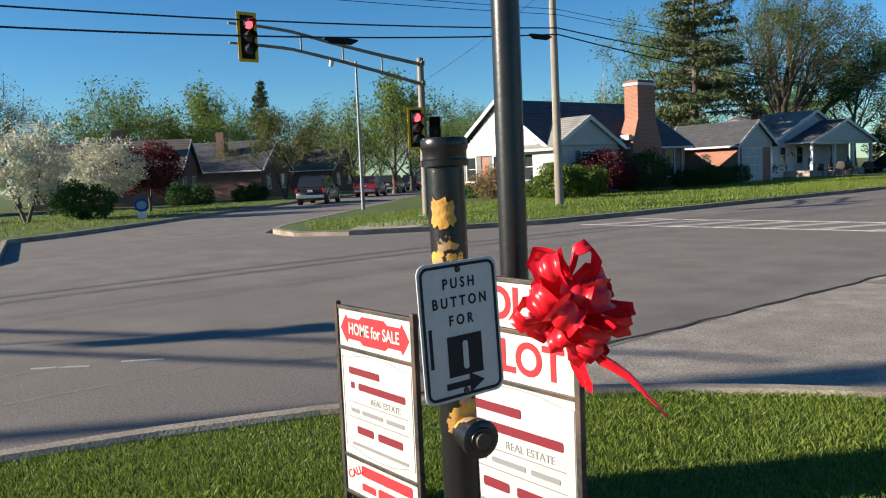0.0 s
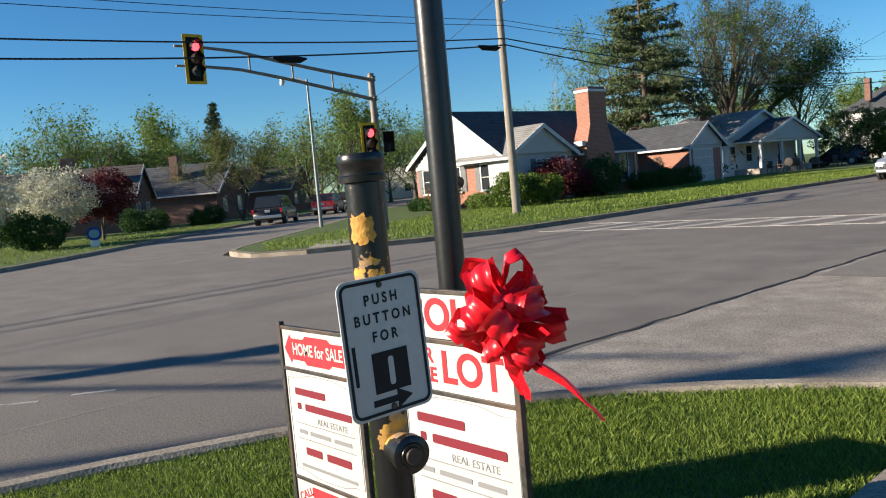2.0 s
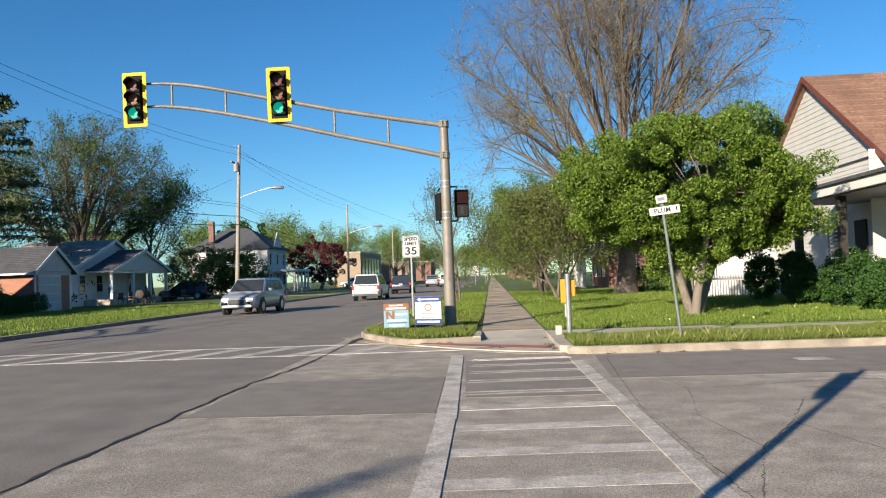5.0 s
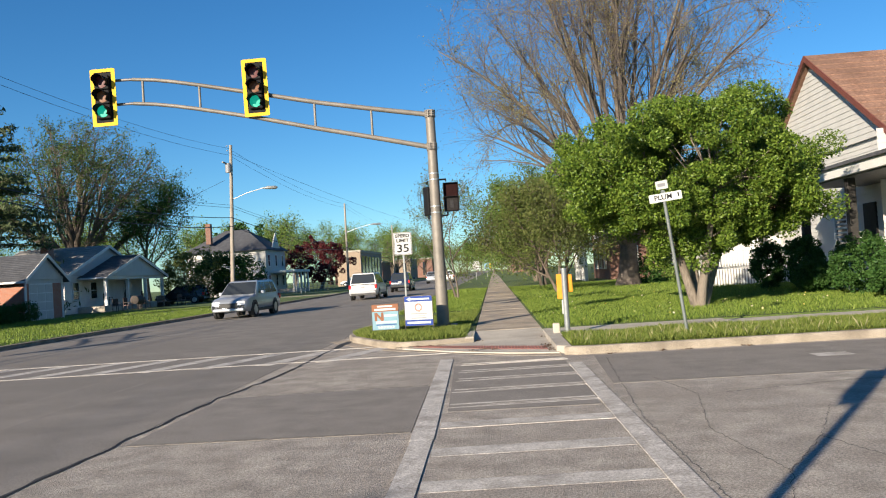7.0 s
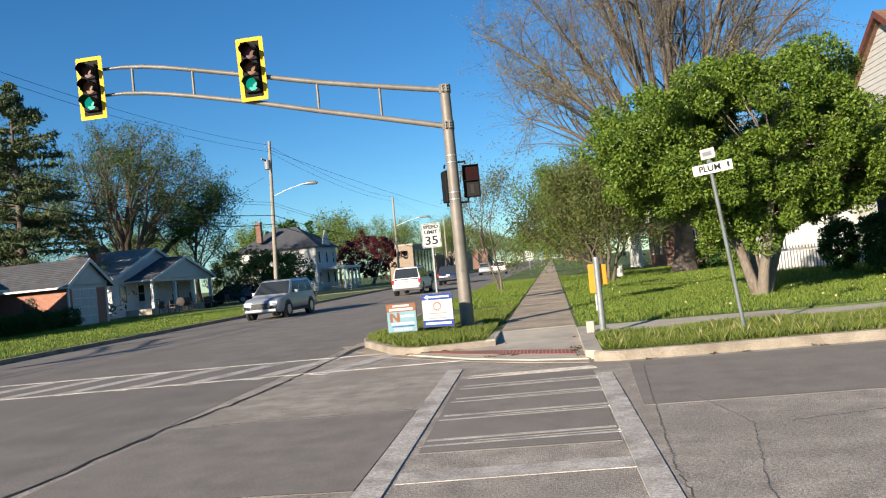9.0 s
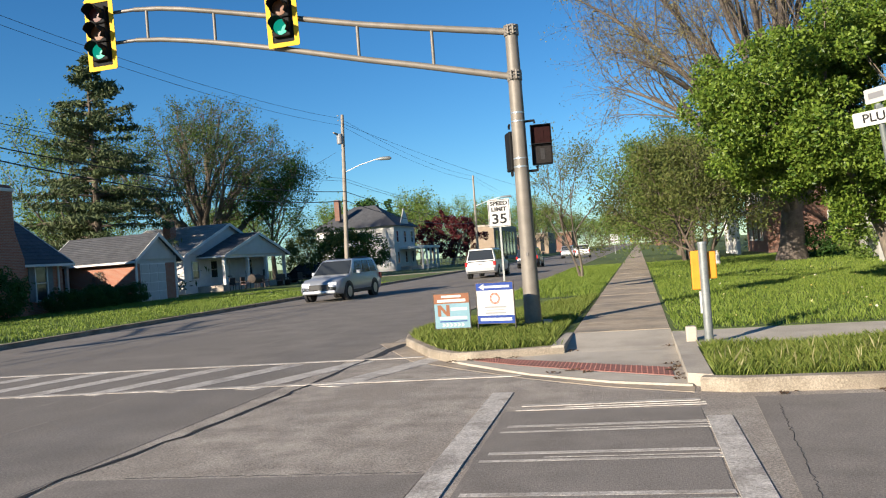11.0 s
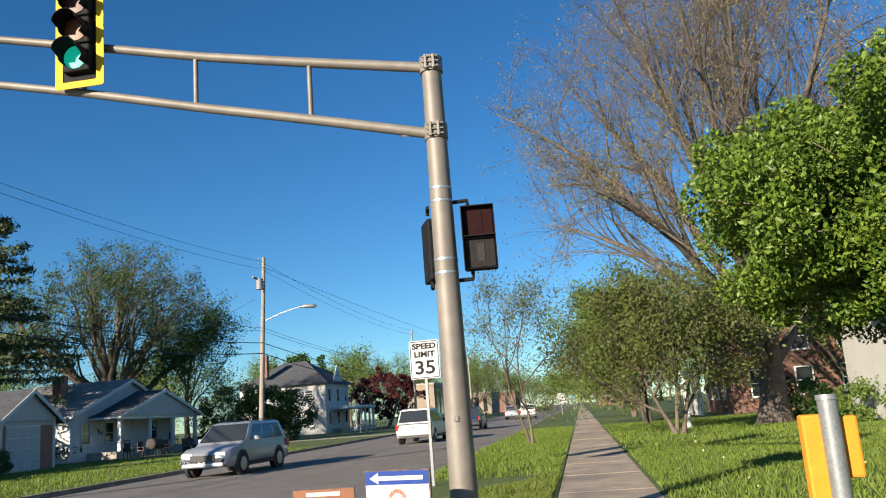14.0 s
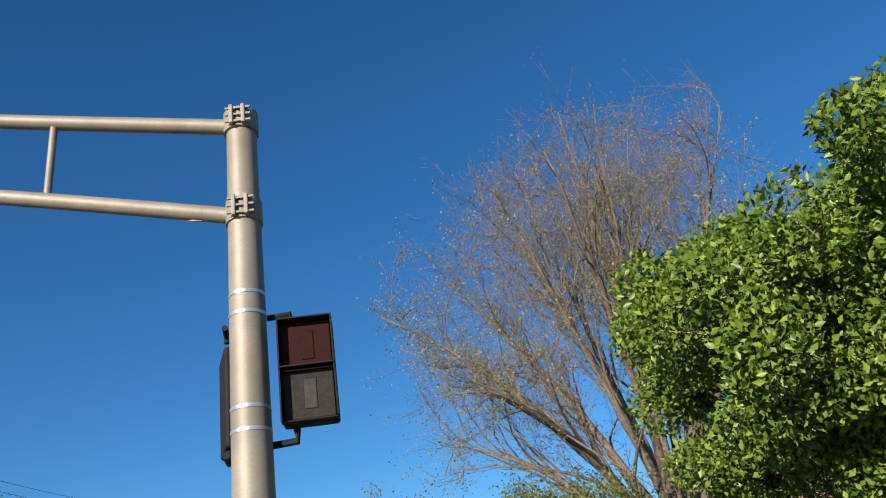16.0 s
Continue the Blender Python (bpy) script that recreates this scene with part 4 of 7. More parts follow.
s = thing("crossing_sign", "white push button crossing sign with a black border", "crossing sign", (-1.322, 1.185, 1.165), 86.5)
s.matrix_basis = pose(-1.322, 1.185, 1.165, -1.5, -1.4, 86.5)
flat_sign(s, 0.212, 0.30, 0.022, Matrix.Rotation(radians(-90), 4, "X") @ Matrix.Rotation(radians(90), 4, "X"), SIGNW, t=0.0016)
ring(0.2, 0.288, 0.02, 0.0065, -0.0018, s, SIGNK)
for text, size, z in (("P U S H", 0.031, 0.102), ("B U T T O N", 0.031, 0.062), ("F O R", 0.031, 0.022)):
    lettering(text, size, up(0, -0.0024, z), SIGNK, s, bold=0.0007, depth=0.0004, wide=0.86)
bar(s, 0.005, -0.055, 0.092, 0.088, -0.002, SIGNK, "symbol_square")
part("symbol", Prism(rounded(0.014, 0.062, 0.006), 0.003, 0.0036, Matrix.Translation((0.005, 0, -0.055)) @ Matrix.Rotation(radians(90), 4, "X")), SIGNW, s, "plain white symbol")
part("arrow", Prism([(-0.05, -0.125), (-0.05, -0.111), (0.012, -0.111), (0.012, -0.096), (0.052, -0.118), (0.012, -0.140), (0.012, -0.125)][::-1], 0.002, 0.0028, Matrix.Rotation(radians(90), 4, "X")), SIGNK, s, "black arrow")
bar(s, -0.083, -0.03, 0.008, 0.085, -0.002, SIGNK, "small_print")
for z in (0.132, -0.133):
    part("bolt", Tube([(0, 0.0, z), (0, -0.006, z)], [0.008, 0.006], 8), FRAMEM, s)

s = thing("black_pole", "tall glossy black signal pole standing in grass", "signal pole", (-2.055, 2.06, 0.1))
part("shaft", Tube([(0, 0, 0), (0, 0, 3.95)], [0.051, 0.048], 28), BLACKP, s, smooth=True)
part("base_collar", Tube([(0, 0, 0), (0, 0, 0.12), (0, 0, 0.18)], [0.13, 0.12, 0.06], 20), BLACKP, s, smooth=True)
ped_signal((-2.1, 2.2, 3.55), 245.0, "black pedestrian signal on the tall black pole")


def sign_frame(x0, x1, y, z1, panels, label):
    """Angle-iron frame with stacked panels: (bottom, top) heights above the ground."""
    s = thing("sign_frame", label, "yard sign", ((x0 + x1) / 2, y, 0.1), 0, "sale sign frames on the corner")
    w = x1 - x0
    for x in (-w / 2, w / 2):
        part("upright", Box((x - 0.012, -0.012, 0), (x + 0.012, 0.012, z1 + 0.02), 0.003), FRAMEM, s)
    zs = sorted({z for p in panels for z in p})
    for z in (zs[0] - 0.008, *[(a[0] + b[1]) / 2 for a, b in zip(panels, panels[1:])], zs[-1] + 0.008):
        part("rail", Box((-w / 2 + 0.012, -0.010, z - 0.008), (w / 2 - 0.012, 0.010, z + 0.008), 0.002), FRAMEM, s)
    made = []
    for z0, z2 in panels:
        made.append(part("panel", Box((-w / 2 + 0.013, -0.004, z0), (w / 2 - 0.013, 0.003, z2)), SIGNW, s))
    return s, made, w


def realty_panel(p, w, zt, k):
    """Printed lines of the agency panel; k scales them."""
    y = -0.0046
    for x, z, ww, hh in ((-0.085, -0.085, 0.225, 0.03), (-0.175, -0.148, 0.028, 0.028), (0.035, -0.148, 0.33, 0.03)):
        word(p, x * k, zt + z * k, ww * k, hh * k, y, MAROON)
    for z in (-0.222, -0.288):
        bar(p, 0.0, zt + z * k, 0.42 * k, 0.0035 * k, y, GREYP)
    for x, ww in ((-0.165, 0.06), (-0.035, 0.15), (0.125, 0.12)):
        word(p, x * k, zt - 0.257 * k, ww * k, 0.017 * k, y, GREYP)
    word(p, 0.0, zt - 0.405 * k, 0.40 * k, 0.013 * k, y, GREYP)
    for x, ww in ((-0.095, 0.12), (0.085, 0.17)):
        word(p, x * k, zt - 0.338 * k, ww * k, 0.032 * k, y, MAROON)
    lettering("REAL ESTATE", 0.036 * k, up(0.06 * k, y - 0.0006, zt - 0.198 * k), GREYP, p, depth=0.0004)
    # ornamental outline
    h = 0.455 * k
    bm = bmesh.new()
    a = 0.245 * k
    out = [(-a, -0.03), (-a * 0.75, -0.03), (-a * 0.4, -0.012), (0, -0.008), (a * 0.4, -0.012), (a * 0.75, -0.03), (a, -0.03), (a, -h + 0.03), (a * 0.75, -h + 0.03), (a * 0.4, -h + 0.012), (0, -h + 0.008), (-a * 0.4, -h + 0.012), (-a * 0.75, -h + 0.03), (-a, -h + 0.03)]
    tube(bm, [(x, y, zt + z) for x, z in out + out[:2]], 0.0014, 4)
    part("outline", bm, GREYP, p)


s, pans, w = sign_frame(-2.965, -2.42, 1.875, 0.86, [(0.69, 0.85), (0.215, 0.675), (0.05, 0.2)], "white home for sale sign in a dark metal frame")
part("rider_shape", Prism([(-0.245, 0.77), (-0.2, 0.83), (-0.19, 0.815), (-0.1, 0.815), (-0.08, 0.83), (0.08, 0.83), (0.1, 0.815), (0.19, 0.815), (0.2, 0.83), (0.245, 0.77), (0.2, 0.71), (0.19, 0.725), (0.1, 0.725), (0.08, 0.71), (-0.08, 0.71), (-0.1, 0.725), (-0.19, 0.725), (-0.2, 0.71)][::-1], 0.0042, 0.0054, Matrix.Rotation(radians(90), 4, "X")), SIGNRED, pans[0], "red banner shape")
lettering("HOME for SALE", 0.068, up(0, -0.0062, 0.77), SIGNW, pans[0], bold=0.0016, wide=0.8)
realty_panel(pans[1], w, 0.675, 1.0)
lettering("CALL", 0.05, up(-0.19, -0.005, 0.14) @ Matrix.Rotation(radians(25), 4, "Z"), SIGNRED, pans[2], bold=0.0004)
word(pans[2], 0.04, 0.16, 0.36, 0.045, -0.0046, SIGNRED)
word(pans[2], -0.09, 0.09, 0.1, 0.03, -0.0046, SIGNRED)
word(pans[2], 0.11, 0.09, 0.26, 0.045, -0.0046, SIGNRED)

s, pans, w = sign_frame(-2.235, -1.655, 1.935, 1.04, [(0.875, 1.03), (0.69, 0.855), (0.15, 0.675)], "white sold lot sign in a dark frame with red bow")
lettering("SOLD", 0.155, up(0, -0.005, 0.952), SIGNRED, pans[0], bold=0.004, wide=1.05)
lettering("FOR", 0.072, up(-0.17, -0.005, 0.81), SIGNRED, pans[1], bold=0.0018)
lettering("SALE", 0.072, up(-0.165, -0.005, 0.742), SIGNRED, pans[1], bold=0.0018)
lettering("LOT", 0.155, up(0.085, -0.005, 0.772), SIGNRED, pans[1], bold=0.004)
realty_panel(pans[2], w, 0.675, 1.1)

BOWRED = surf("red_ribbon", (0.62, 0.008, 0.02), (0.72, 0.015, 0.03), 10, 0.3, 0.12, 35, spread=0.12)
b_nt = BOWRED.node_tree
b_bs = b_nt.nodes["Principled BSDF"]
b_tr = b_nt.nodes.new("ShaderNodeBsdfTranslucent")
b_tr.inputs[0].default_value = (0.7, 0.02, 0.03, 1)
b_mx = b_nt.nodes.new("ShaderNodeMixShader")
b_mx.inputs[0].default_value = 0.22
b_nt.links.new(b_bs.outputs[0], b_mx.inputs[1])
b_nt.links.new(b_tr.outputs[0], b_mx.inputs[2])
b_nt.links.new(b_mx.outputs[0], b_nt.nodes["Material Output"].inputs[0])


def ribbon(spine, widths, across, twist, name, parent):
    """Creased strip along spine points."""
    bm = bmesh.new()
    rows = []
    n = len(spine)
    for i, p in enumerate(spine):
        p = Vector(p)
        d = (Vector(spine[min(i + 1, n - 1)]) - Vector(spine[max(i - 1, 0)])).normalized()
        u = (Vector(across) - d * d.dot(Vector(across))).normalized()
        u = Matrix.Rotation(twist * i / n, 3, d) @ u
        nn = d.cross(u)
        w = widths[i]
        rows.append([bm.verts.new(p + u * w * f + nn * w * 0.22 * h) for f, h in ((-0.5, 0.5), (-0.28, -0.3), (0, 0.35), (0.28, -0.3), (0.5, 0.5))])
    for a, b in zip(rows, rows[1:]):
        for k in range(4):
            bm.faces.new((a[k], a[k + 1], b[k + 1], b[k]))
    bmesh.ops.subdivide_edges(bm, edges=bm.edges[:], cuts=1, smooth=0.6)
    for v in bm.verts:
        v.co += Vector(noise.noise_vector(v.co * 22)) * 0.006
    return part(name, bm, BOWRED, parent, smooth="all")


bow = thing("bow", "large shiny red plastic gift bow tied to the sign frame", "bow", (-1.615, 1.875, 1.095))
rng = random.Random(5)
for k in range(17):
    th, ph = k * 2.39996, math.acos(1 - 1.2 * (k + 0.5) / 17)
    out = Vector((math.sin(ph) * math.cos(th), -math.cos(ph), math.sin(ph) * math.sin(th)))
    out = (Matrix.Rotation(radians(20), 3, "Z") @ out)
    side = out.cross(Vector((rng.uniform(-1, 1), rng.uniform(-1, 1), rng.uniform(-1, 1)))).normalized()
    L, fat = rng.uniform(0.12, 0.195), rng.uniform(0.03, 0.05)
    lift = out.cross(side)
    spine = [out * 0.012, out * L * 0.45 + lift * fat, out * L * 0.85 + lift * fat * 1.05, out * L + lift * fat * 0.2, out * L * 0.9 - lift * fat * 0.7, out * L * 0.5 - lift * fat * 0.75, out * 0.015]
    ribbon(spine, [0.02, 0.065, 0.09, 0.095, 0.085, 0.055, 0.018], side, rng.uniform(-0.5, 0.5), "loop", bow)
part("knot", Tube([(0.0, 0.03, 0), (0, 0.0, 0), (0, -0.03, 0)], [0.02, 0.03, 0.02], 10), BOWRED, bow)
ribbon([(0.02, -0.01, -0.02), (0.06, -0.03, -0.09), (0.12, -0.02, -0.14), (0.2, 0.0, -0.18), (0.26, 0.01, -0.23), (0.31, 0.02, -0.28)], [0.03, 0.07, 0.065, 0.06, 0.05, 0.03], (0.3, -0.3, 1), 0.9, "tail", bow)
ribbon([(0.01, -0.01, -0.02), (0.03, -0.03, -0.1), (0.045, -0.03, -0.17), (0.06, -0.02, -0.22), (0.055, -0.01, -0.25)], [0.03, 0.07, 0.06, 0.06, 0.05], (1, 0.2, 0), 0.5, "tail", bow)


# ---- houses ----
SHUTTER = surf("grey_shutter", (0.13, 0.135, 0.14), (0.18, 0.185, 0.19), 6, 0.7, 0.1)
SIDING = surf("white_siding", (0.44, 0.435, 0.415), (0.51, 0.50, 0.475), 2, 0.6, 0.05, 30, (0.50, 0.49, 0.465), 0.5)
# dark tone of posts, door and lamp; also paints the entry's shade
DARKIN = surf("dark_fittings_and_shade", (0.02, 0.018, 0.016), (0.04, 0.035, 0.03), 4, 0.9, 0.1)
TANWALL = surf("tan_wall", (0.26, 0.20, 0.145), (0.32, 0.25, 0.185), 2, 0.85, 0.1, 40)


def clad(parent, y0, y1, z0, z1, m, name="siding_board", step=0.2, mat=None, slope=None):
    """Lapped boards over a face in the local x-z plane (facing -y): y0..y1 across, z0..z1 up; slope(z) narrows them under a gable."""
    bm = bmesh.new()
    z = z0
    while z < z1 - 0.02:
        a, b = (y0, y1) if not slope else slope(z)
        if b - a > 0.15:
            h = min(step, z1 - z)
            vs = [bm.verts.new(m @ Vector(q)) for q in ((a, -0.028, z), (b, -0.028, z), (b, -0.008, z + h), (a, -0.008, z + h), (a, 0.0, z), (b, 0.0, z))]
            bm.faces.new(vs[:4])
            bm.faces.new((vs[4], vs[5], vs[1], vs[0]))
        z += step
    return part(name, bm, mat or SIDING, parent)


def face(origin, direction):
    """Matrix of a wall face: local x along the wall, -y outwards. direction: '-y', '+x' or '-x'."""
    return Matrix.Translation(origin) @ Matrix.Rotation(radians({"-y": 0, "+x": 90, "-x": -90}[direction]), 4, "Z")


def window(parent, m, x, z, w, h, shutters=None, panes=(1, 2)):
    """Window in a face: frame, sill, panes with bars, optional shutters."""
    bm = bmesh.new()
    for lo, hi in (((x - w / 2 - 0.08, -0.07, z - h / 2 - 0.05), (x - w / 2, 0.02, z + h / 2 + 0.08)), ((x + w / 2, -0.07, z - h / 2 - 0.05), (x + w / 2 + 0.08, 0.02, z + h / 2 + 0.08)),
                   ((x - w / 2, -0.07, z + h / 2), (x + w / 2, 0.02, z + h / 2 + 0.08)), ((x - w / 2, -0.07, z - h / 2 - 0.05), (x + w / 2, 0.02, z - h / 2))):
        box(bm, lo, hi, 0, m)
    win = part("window", bm, WHITEP, parent, "white painted window frame")
    part("pane", Box((x - w / 2, -0.02, z - h / 2), (x + w / 2, -0.012, z + h / 2), 0, m), GLASS, win, "dark glass")
    bm = bmesh.new()
    for i in range(1, panes[0]):
        box(bm, (x - w / 2 + w * i / panes[0] - 0.015, -0.04, z - h / 2), (x - w / 2 + w * i / panes[0] + 0.015, -0.021, z + h / 2), 0, m)
    for i in range(1, panes[1]):
        zz = z - h / 2 + h * i / panes[1]
        box(bm, (x - w / 2, -0.045, zz - 0.02), (x + w / 2, -0.022, zz + 0.02), 0, m)
    part("glazing_bar", bm, WHITEP, win)
    part("sill", Box((x - w / 2 - 0.12, -0.12, z - h / 2 - 0.11), (x + w / 2 + 0.12, 0.0, z - h / 2 - 0.052), 0.01, m), WHITEP, win)
    if shutters:
        for s in (-1, 1):
            bm = bmesh.new()
            cx = x + s * (w / 2 + 0.29)
            box(bm, (cx - 0.19, -0.045, z - h / 2 - 0.05), (cx + 0.19, 0.0, z + h / 2 + 0.08), 0.006, m)
            for k in range(9):
                zz = z - h / 2 + h * (k + 0.5) / 9
                box(bm, (cx - 0.15, -0.06, zz - 0.03), (cx + 0.15, -0.045, zz + 0.02), 0, m)
            part("shutter", bm, shutters, win, "louvred shutter")
    return win


def gable_roof(parent, a, b, half, eave, ridge, mat, axis="y", over=0.4, name="roof", mid=0.0, trim=None):
    """Two shingled slabs over a ridge along axis from a to b, centred on mid across; white bargeboards."""
    slope = (ridge - eave) / half
    for s in (-1, 1):
        bm = bmesh.new()
        rows = 14
        prof = []
        for k in range(rows):
            d0, d1 = (half + over) * k / rows, (half + over) * (k + 1) / rows
            prof += [(d0, ridge - slope * d0 + (0.02 if k else 0.05)), (d1, ridge - slope * d1 + 0.05)]
        prof += [(half + over, ridge - slope * (half + over) - 0.13), (0.0, ridge - 0.13)]
        ends = []
        for y in (a - over, b + over):
            ends.append([bm.verts.new((y, mid + s * d, z) if axis == "x" else (mid + s * d, y, z)) for d, z in prof])
        n = len(prof)
        for k in range(n):
            bm.faces.new((ends[0][k], ends[0][(k + 1) % n], ends[1][(k + 1) % n], ends[1][k]))
        for e in ends:
            bm.faces.new(e)
        r = part(name, bm, mat, parent, "shingled roof slope")
        for y in (a - over - 0.03, b + over - 0.01):
            bm = bmesh.new()
            q = [(mid, y, ridge + 0.03), (mid + s * (half + over), y, eave - slope * over + 0.05)]
            vs = [bm.verts.new((yy, x, z + dz) if axis == "x" else (x, yy, z + dz)) for (x, yy0, z) in q for yy in (y, y + 0.04) for dz in (0.02, -0.22)]
            for f in ((0, 1, 3, 2), (4, 6, 7, 5), (0, 4, 5, 1), (2, 3, 7, 6), (0, 2, 6, 4), (1, 5, 7, 3)):
                bm.faces.new([vs[i] for i in f])
            part("bargeboard", bm, trim or WHITEP, r, "dark red bargeboard" if trim else "white bargeboard")
        xe = mid + s * (half + over)
        ze = eave - slope * over
        lo, hi = (min(xe, xe + s * 0.1), a - over, ze - 0.14), (max(xe, xe + s * 0.1), b + over, ze - 0.01)
        if axis == "x":
            lo, hi = (lo[1], lo[0], lo[2]), (hi[1], hi[0], hi[2])
        part("gutter", Box(lo, hi, 0.015), trim or WHITEP, r, "dark red gutter" if trim else "white gutter")


def gable_wall(parent, m, w, z0, eave, ridge, mat, name="gable"):
    """Triangular wall on a face, centred on local x = 0, with lapped boards."""
    part(name, Prism([(-w / 2, eave), (w / 2, eave), (0, ridge)], 0.0, 0.12, m @ Matrix.Rotation(radians(90), 4, "X")), mat, parent, "boarded gable")
    k = w / 2 / (ridge - eave)
    clad(parent, 0, 0, eave, ridge, m @ Matrix.Translation((0, -0.121, 0)), slope=lambda z: (-(ridge - z) * k + 0.1, (ridge - z) * k - 0.1))


# brick bungalow with a tall chimney
H = thing("brick_house", "red brick bungalow with white gables and dark shingles", "house", (0, 0, 0))
part("wall", Box((-36.8, 31.5, 0.0), (-29.5, 43.9, 2.95)), BRICK, H, "red brick walls")
gable_roof(H, 31.5, 43.9, 3.65, 2.95, 5.55, SHINGLE, "y", 0.4, mid=-33.15)
fm = face((-33.15, 31.5, 0), "-y")
gable_wall(H, fm, 7.2, 0, 2.5, 5.35, SIDING)
clad(H, -3.65, 3.65, 2.45, 2.95, fm)
for x in (-2.55, -0.2, 2.3):
    window(H, fm, x, 1.75, 0.8, 1.35, SHUTTER, (1, 2))
vent = part("gable_vent", Box((-0.55, -0.18, 3.75), (-0.05, -0.12, 4.65), 0.01, fm), WHITEP, H, "white louvred vent")
for k in range(7):
    part("louvre", Box((-0.5, -0.21, 3.82 + 0.115 * k), (-0.1, -0.18, 3.88 + 0.115 * k), 0, fm), SIDING, vent)
part("wing_wall", Box((-30.5, 31.3, 0.0), (-28.9, 36.5, 2.85)), SIDING, H, "white boarded wing")
gable_roof(H, -32.5, -28.9, 2.65, 2.85, 4.35, LTSHINGLE, "x", 0.3, mid=33.9)
fw = face((-28.9, 33.9, 0), "+x")
gable_wall(H, fw, 5.2, 0, 2.8, 4.25, SIDING)
clad(H, -2.6, 2.6, 0.5, 2.8, fw)
clad(H, 0, 1.6, 0.5, 2.8, face((-30.5, 31.3, 0), "-y"))
window(H, fw, 0.0, 1.85, 1.0, 1.15, SHUTTER, (2, 2))
ff = face((-29.5, 0, 0), "+x")
# flat dark sheet on the wall that stands in for the entry's shade
part("entry_recess", Box((36.55, -0.03, 0.4), (37.15, 0.02, 2.7), 0, ff), DARKIN, H)
window(H, ff, 42.3, 1.7, 0.75, 1.7, SHUTTER, (1, 2))
part("eave_band", Box((36.5, -0.04, 2.7), (43.9, 0.0, 2.95), 0, ff), WHITEP, H)
bm = bmesh.new()
rings = []
for z, a, b, dx in ((0.2, 37.8, 40.5, 0.7), (2.9, 37.8, 40.5, 0.7), (4.3, 38.5, 40.15, 0.55), (6.2, 38.5, 40.15, 0.55)):
    rings.append([bm.verts.new(q) for q in ((-29.9, a, z), (-29.5 + dx, a, z), (-29.5 + dx, b, z), (-29.9, b, z))])
for p, q in zip(rings, rings[1:]):
    for k in range(4):
        bm.faces.new((p[k], p[(k + 1) % 4], q[(k + 1) % 4], q[k]))
bm.faces.new(rings[-1])
ch = part("chimney", bm, BRICK, H, "tall tapering brick chimney")
part("chimney_band", Box((-29.95, 38.42, 6.2), (-28.88, 40.22, 6.36), 0.02), WHITEP, ch, "pale chimney band")
part("chimney_cap", Box((-29.9, 38.52, 6.361), (-28.95, 40.12, 6.52), 0.02), DKBRICK, ch)
part("chimney_shoulder", Box((-29.52, 37.55, 3.05), (-28.9, 37.9, 3.35), 0.03), WHITEP, ch, "pale stone shoulder")
part("breezeway_wall", Box((-38.5, 43.9, 0), (-36.4, 50.9, 2.7)), DKBRICK, H, "recessed brick porch wall")
gable_roof(H, 44.5, 50.6, 2.0, 2.85, 3.7, SHINGLE, "y", 0.1, mid=-36.4)
for y in (44.6, 47.5, 50.4):
    part("porch_post", Box((-34.6, y - 0.09, 0), (-34.42, y + 0.09, 2.75), 0.01), WHITEP, H)
part("downpipe", Tube([(-28.75, 31.1, 2.7), (-28.8, 31.2, 2.4), (-28.8, 31.2, 0.2)], 0.05, 8), WHITEP, H)
part("downpipe", Tube([(-29.35, 43.5, 2.75), (-29.42, 43.5, 2.4), (-29.42, 43.5, 0.2)], 0.05, 8), WHITEP, H)
# satellite dish on the gable side
d = thing("satellite_dish", "small dark satellite dish on a short mast", "satellite dish", (-31.7, 30.1, 0.12))
part("mast", Tube([(0, 0, 0), (0, 0, 1.35)], 0.03, 8), GALV, d)
part("dish", Tube([(0, 0, 1.4), (0.08, -0.1, 1.44), (0.12, -0.16, 1.46)], [0.03, 0.28, 0.36], 18), BLACKPL, d, smooth=True)

G = thing("garage", "brick garage with a white door and white gable", "garage")
part("wall", Box((-36.0, 50.95, 0), (-30.0, 55.4, 2.9)), BRICK, G, "red brick walls")
gable_roof(G, -36.0, -30.0, 2.3, 2.9, 4.4, SHINGLE, "x", 0.35, mid=53.15)
fg = face((-30.0, 53.15, 0), "+x")
gable_wall(G, fg, 4.4, 0, 2.75, 4.25, SIDING)
clad(G, -2.2, 2.2, 2.5, 2.85, fg)
door = part("garage_door", Box((-1.75, -0.03, 0.1), (0.95, 0.02, 2.5), 0, fg), WHITEP, G, "white panelled garage door")
for i in range(4):
    for j in range(3):
        part("door_panel", Box((-1.68 + 0.88 * j, -0.05, 0.16 + 0.58 * i), (-0.88 + 0.88 * j, -0.031, 0.68 + 0.58 * i), 0.01, fg), SIDING, door)
part("corner_board", Box((-2.25, -0.04, 0.1), (-2.05, 0.01, 2.9), 0, fg), WHITEP, G)
part("corner_board", Box((2.05, -0.04, 0.1), (2.25, 0.01, 2.9), 0, fg), WHITEP, G)
part("downpipe", Tube([(-2.3, -0.1, 2.7), (-2.28, -0.08, 0.2)], 0.045, 8), WHITEP, G).matrix_basis = fg
wr = thing("wall_wreath", "round dark twig wreath on the garage wall", "wreath", (-32.6, 50.9, 1.75))
bm = bmesh.new()
for k in range(60):
    a = rng.uniform(0, 2 * math.pi)
    r = rng.uniform(0.22, 0.4)
    p = Vector((r * math.cos(a), -0.05 - rng.uniform(0, 0.08), r * math.sin(a)))
    tube(bm, [p, p + Vector((rng.uniform(-0.2, 0.2), rng.uniform(-0.08, 0.02), rng.uniform(-0.2, 0.2)))], 0.025, 4)
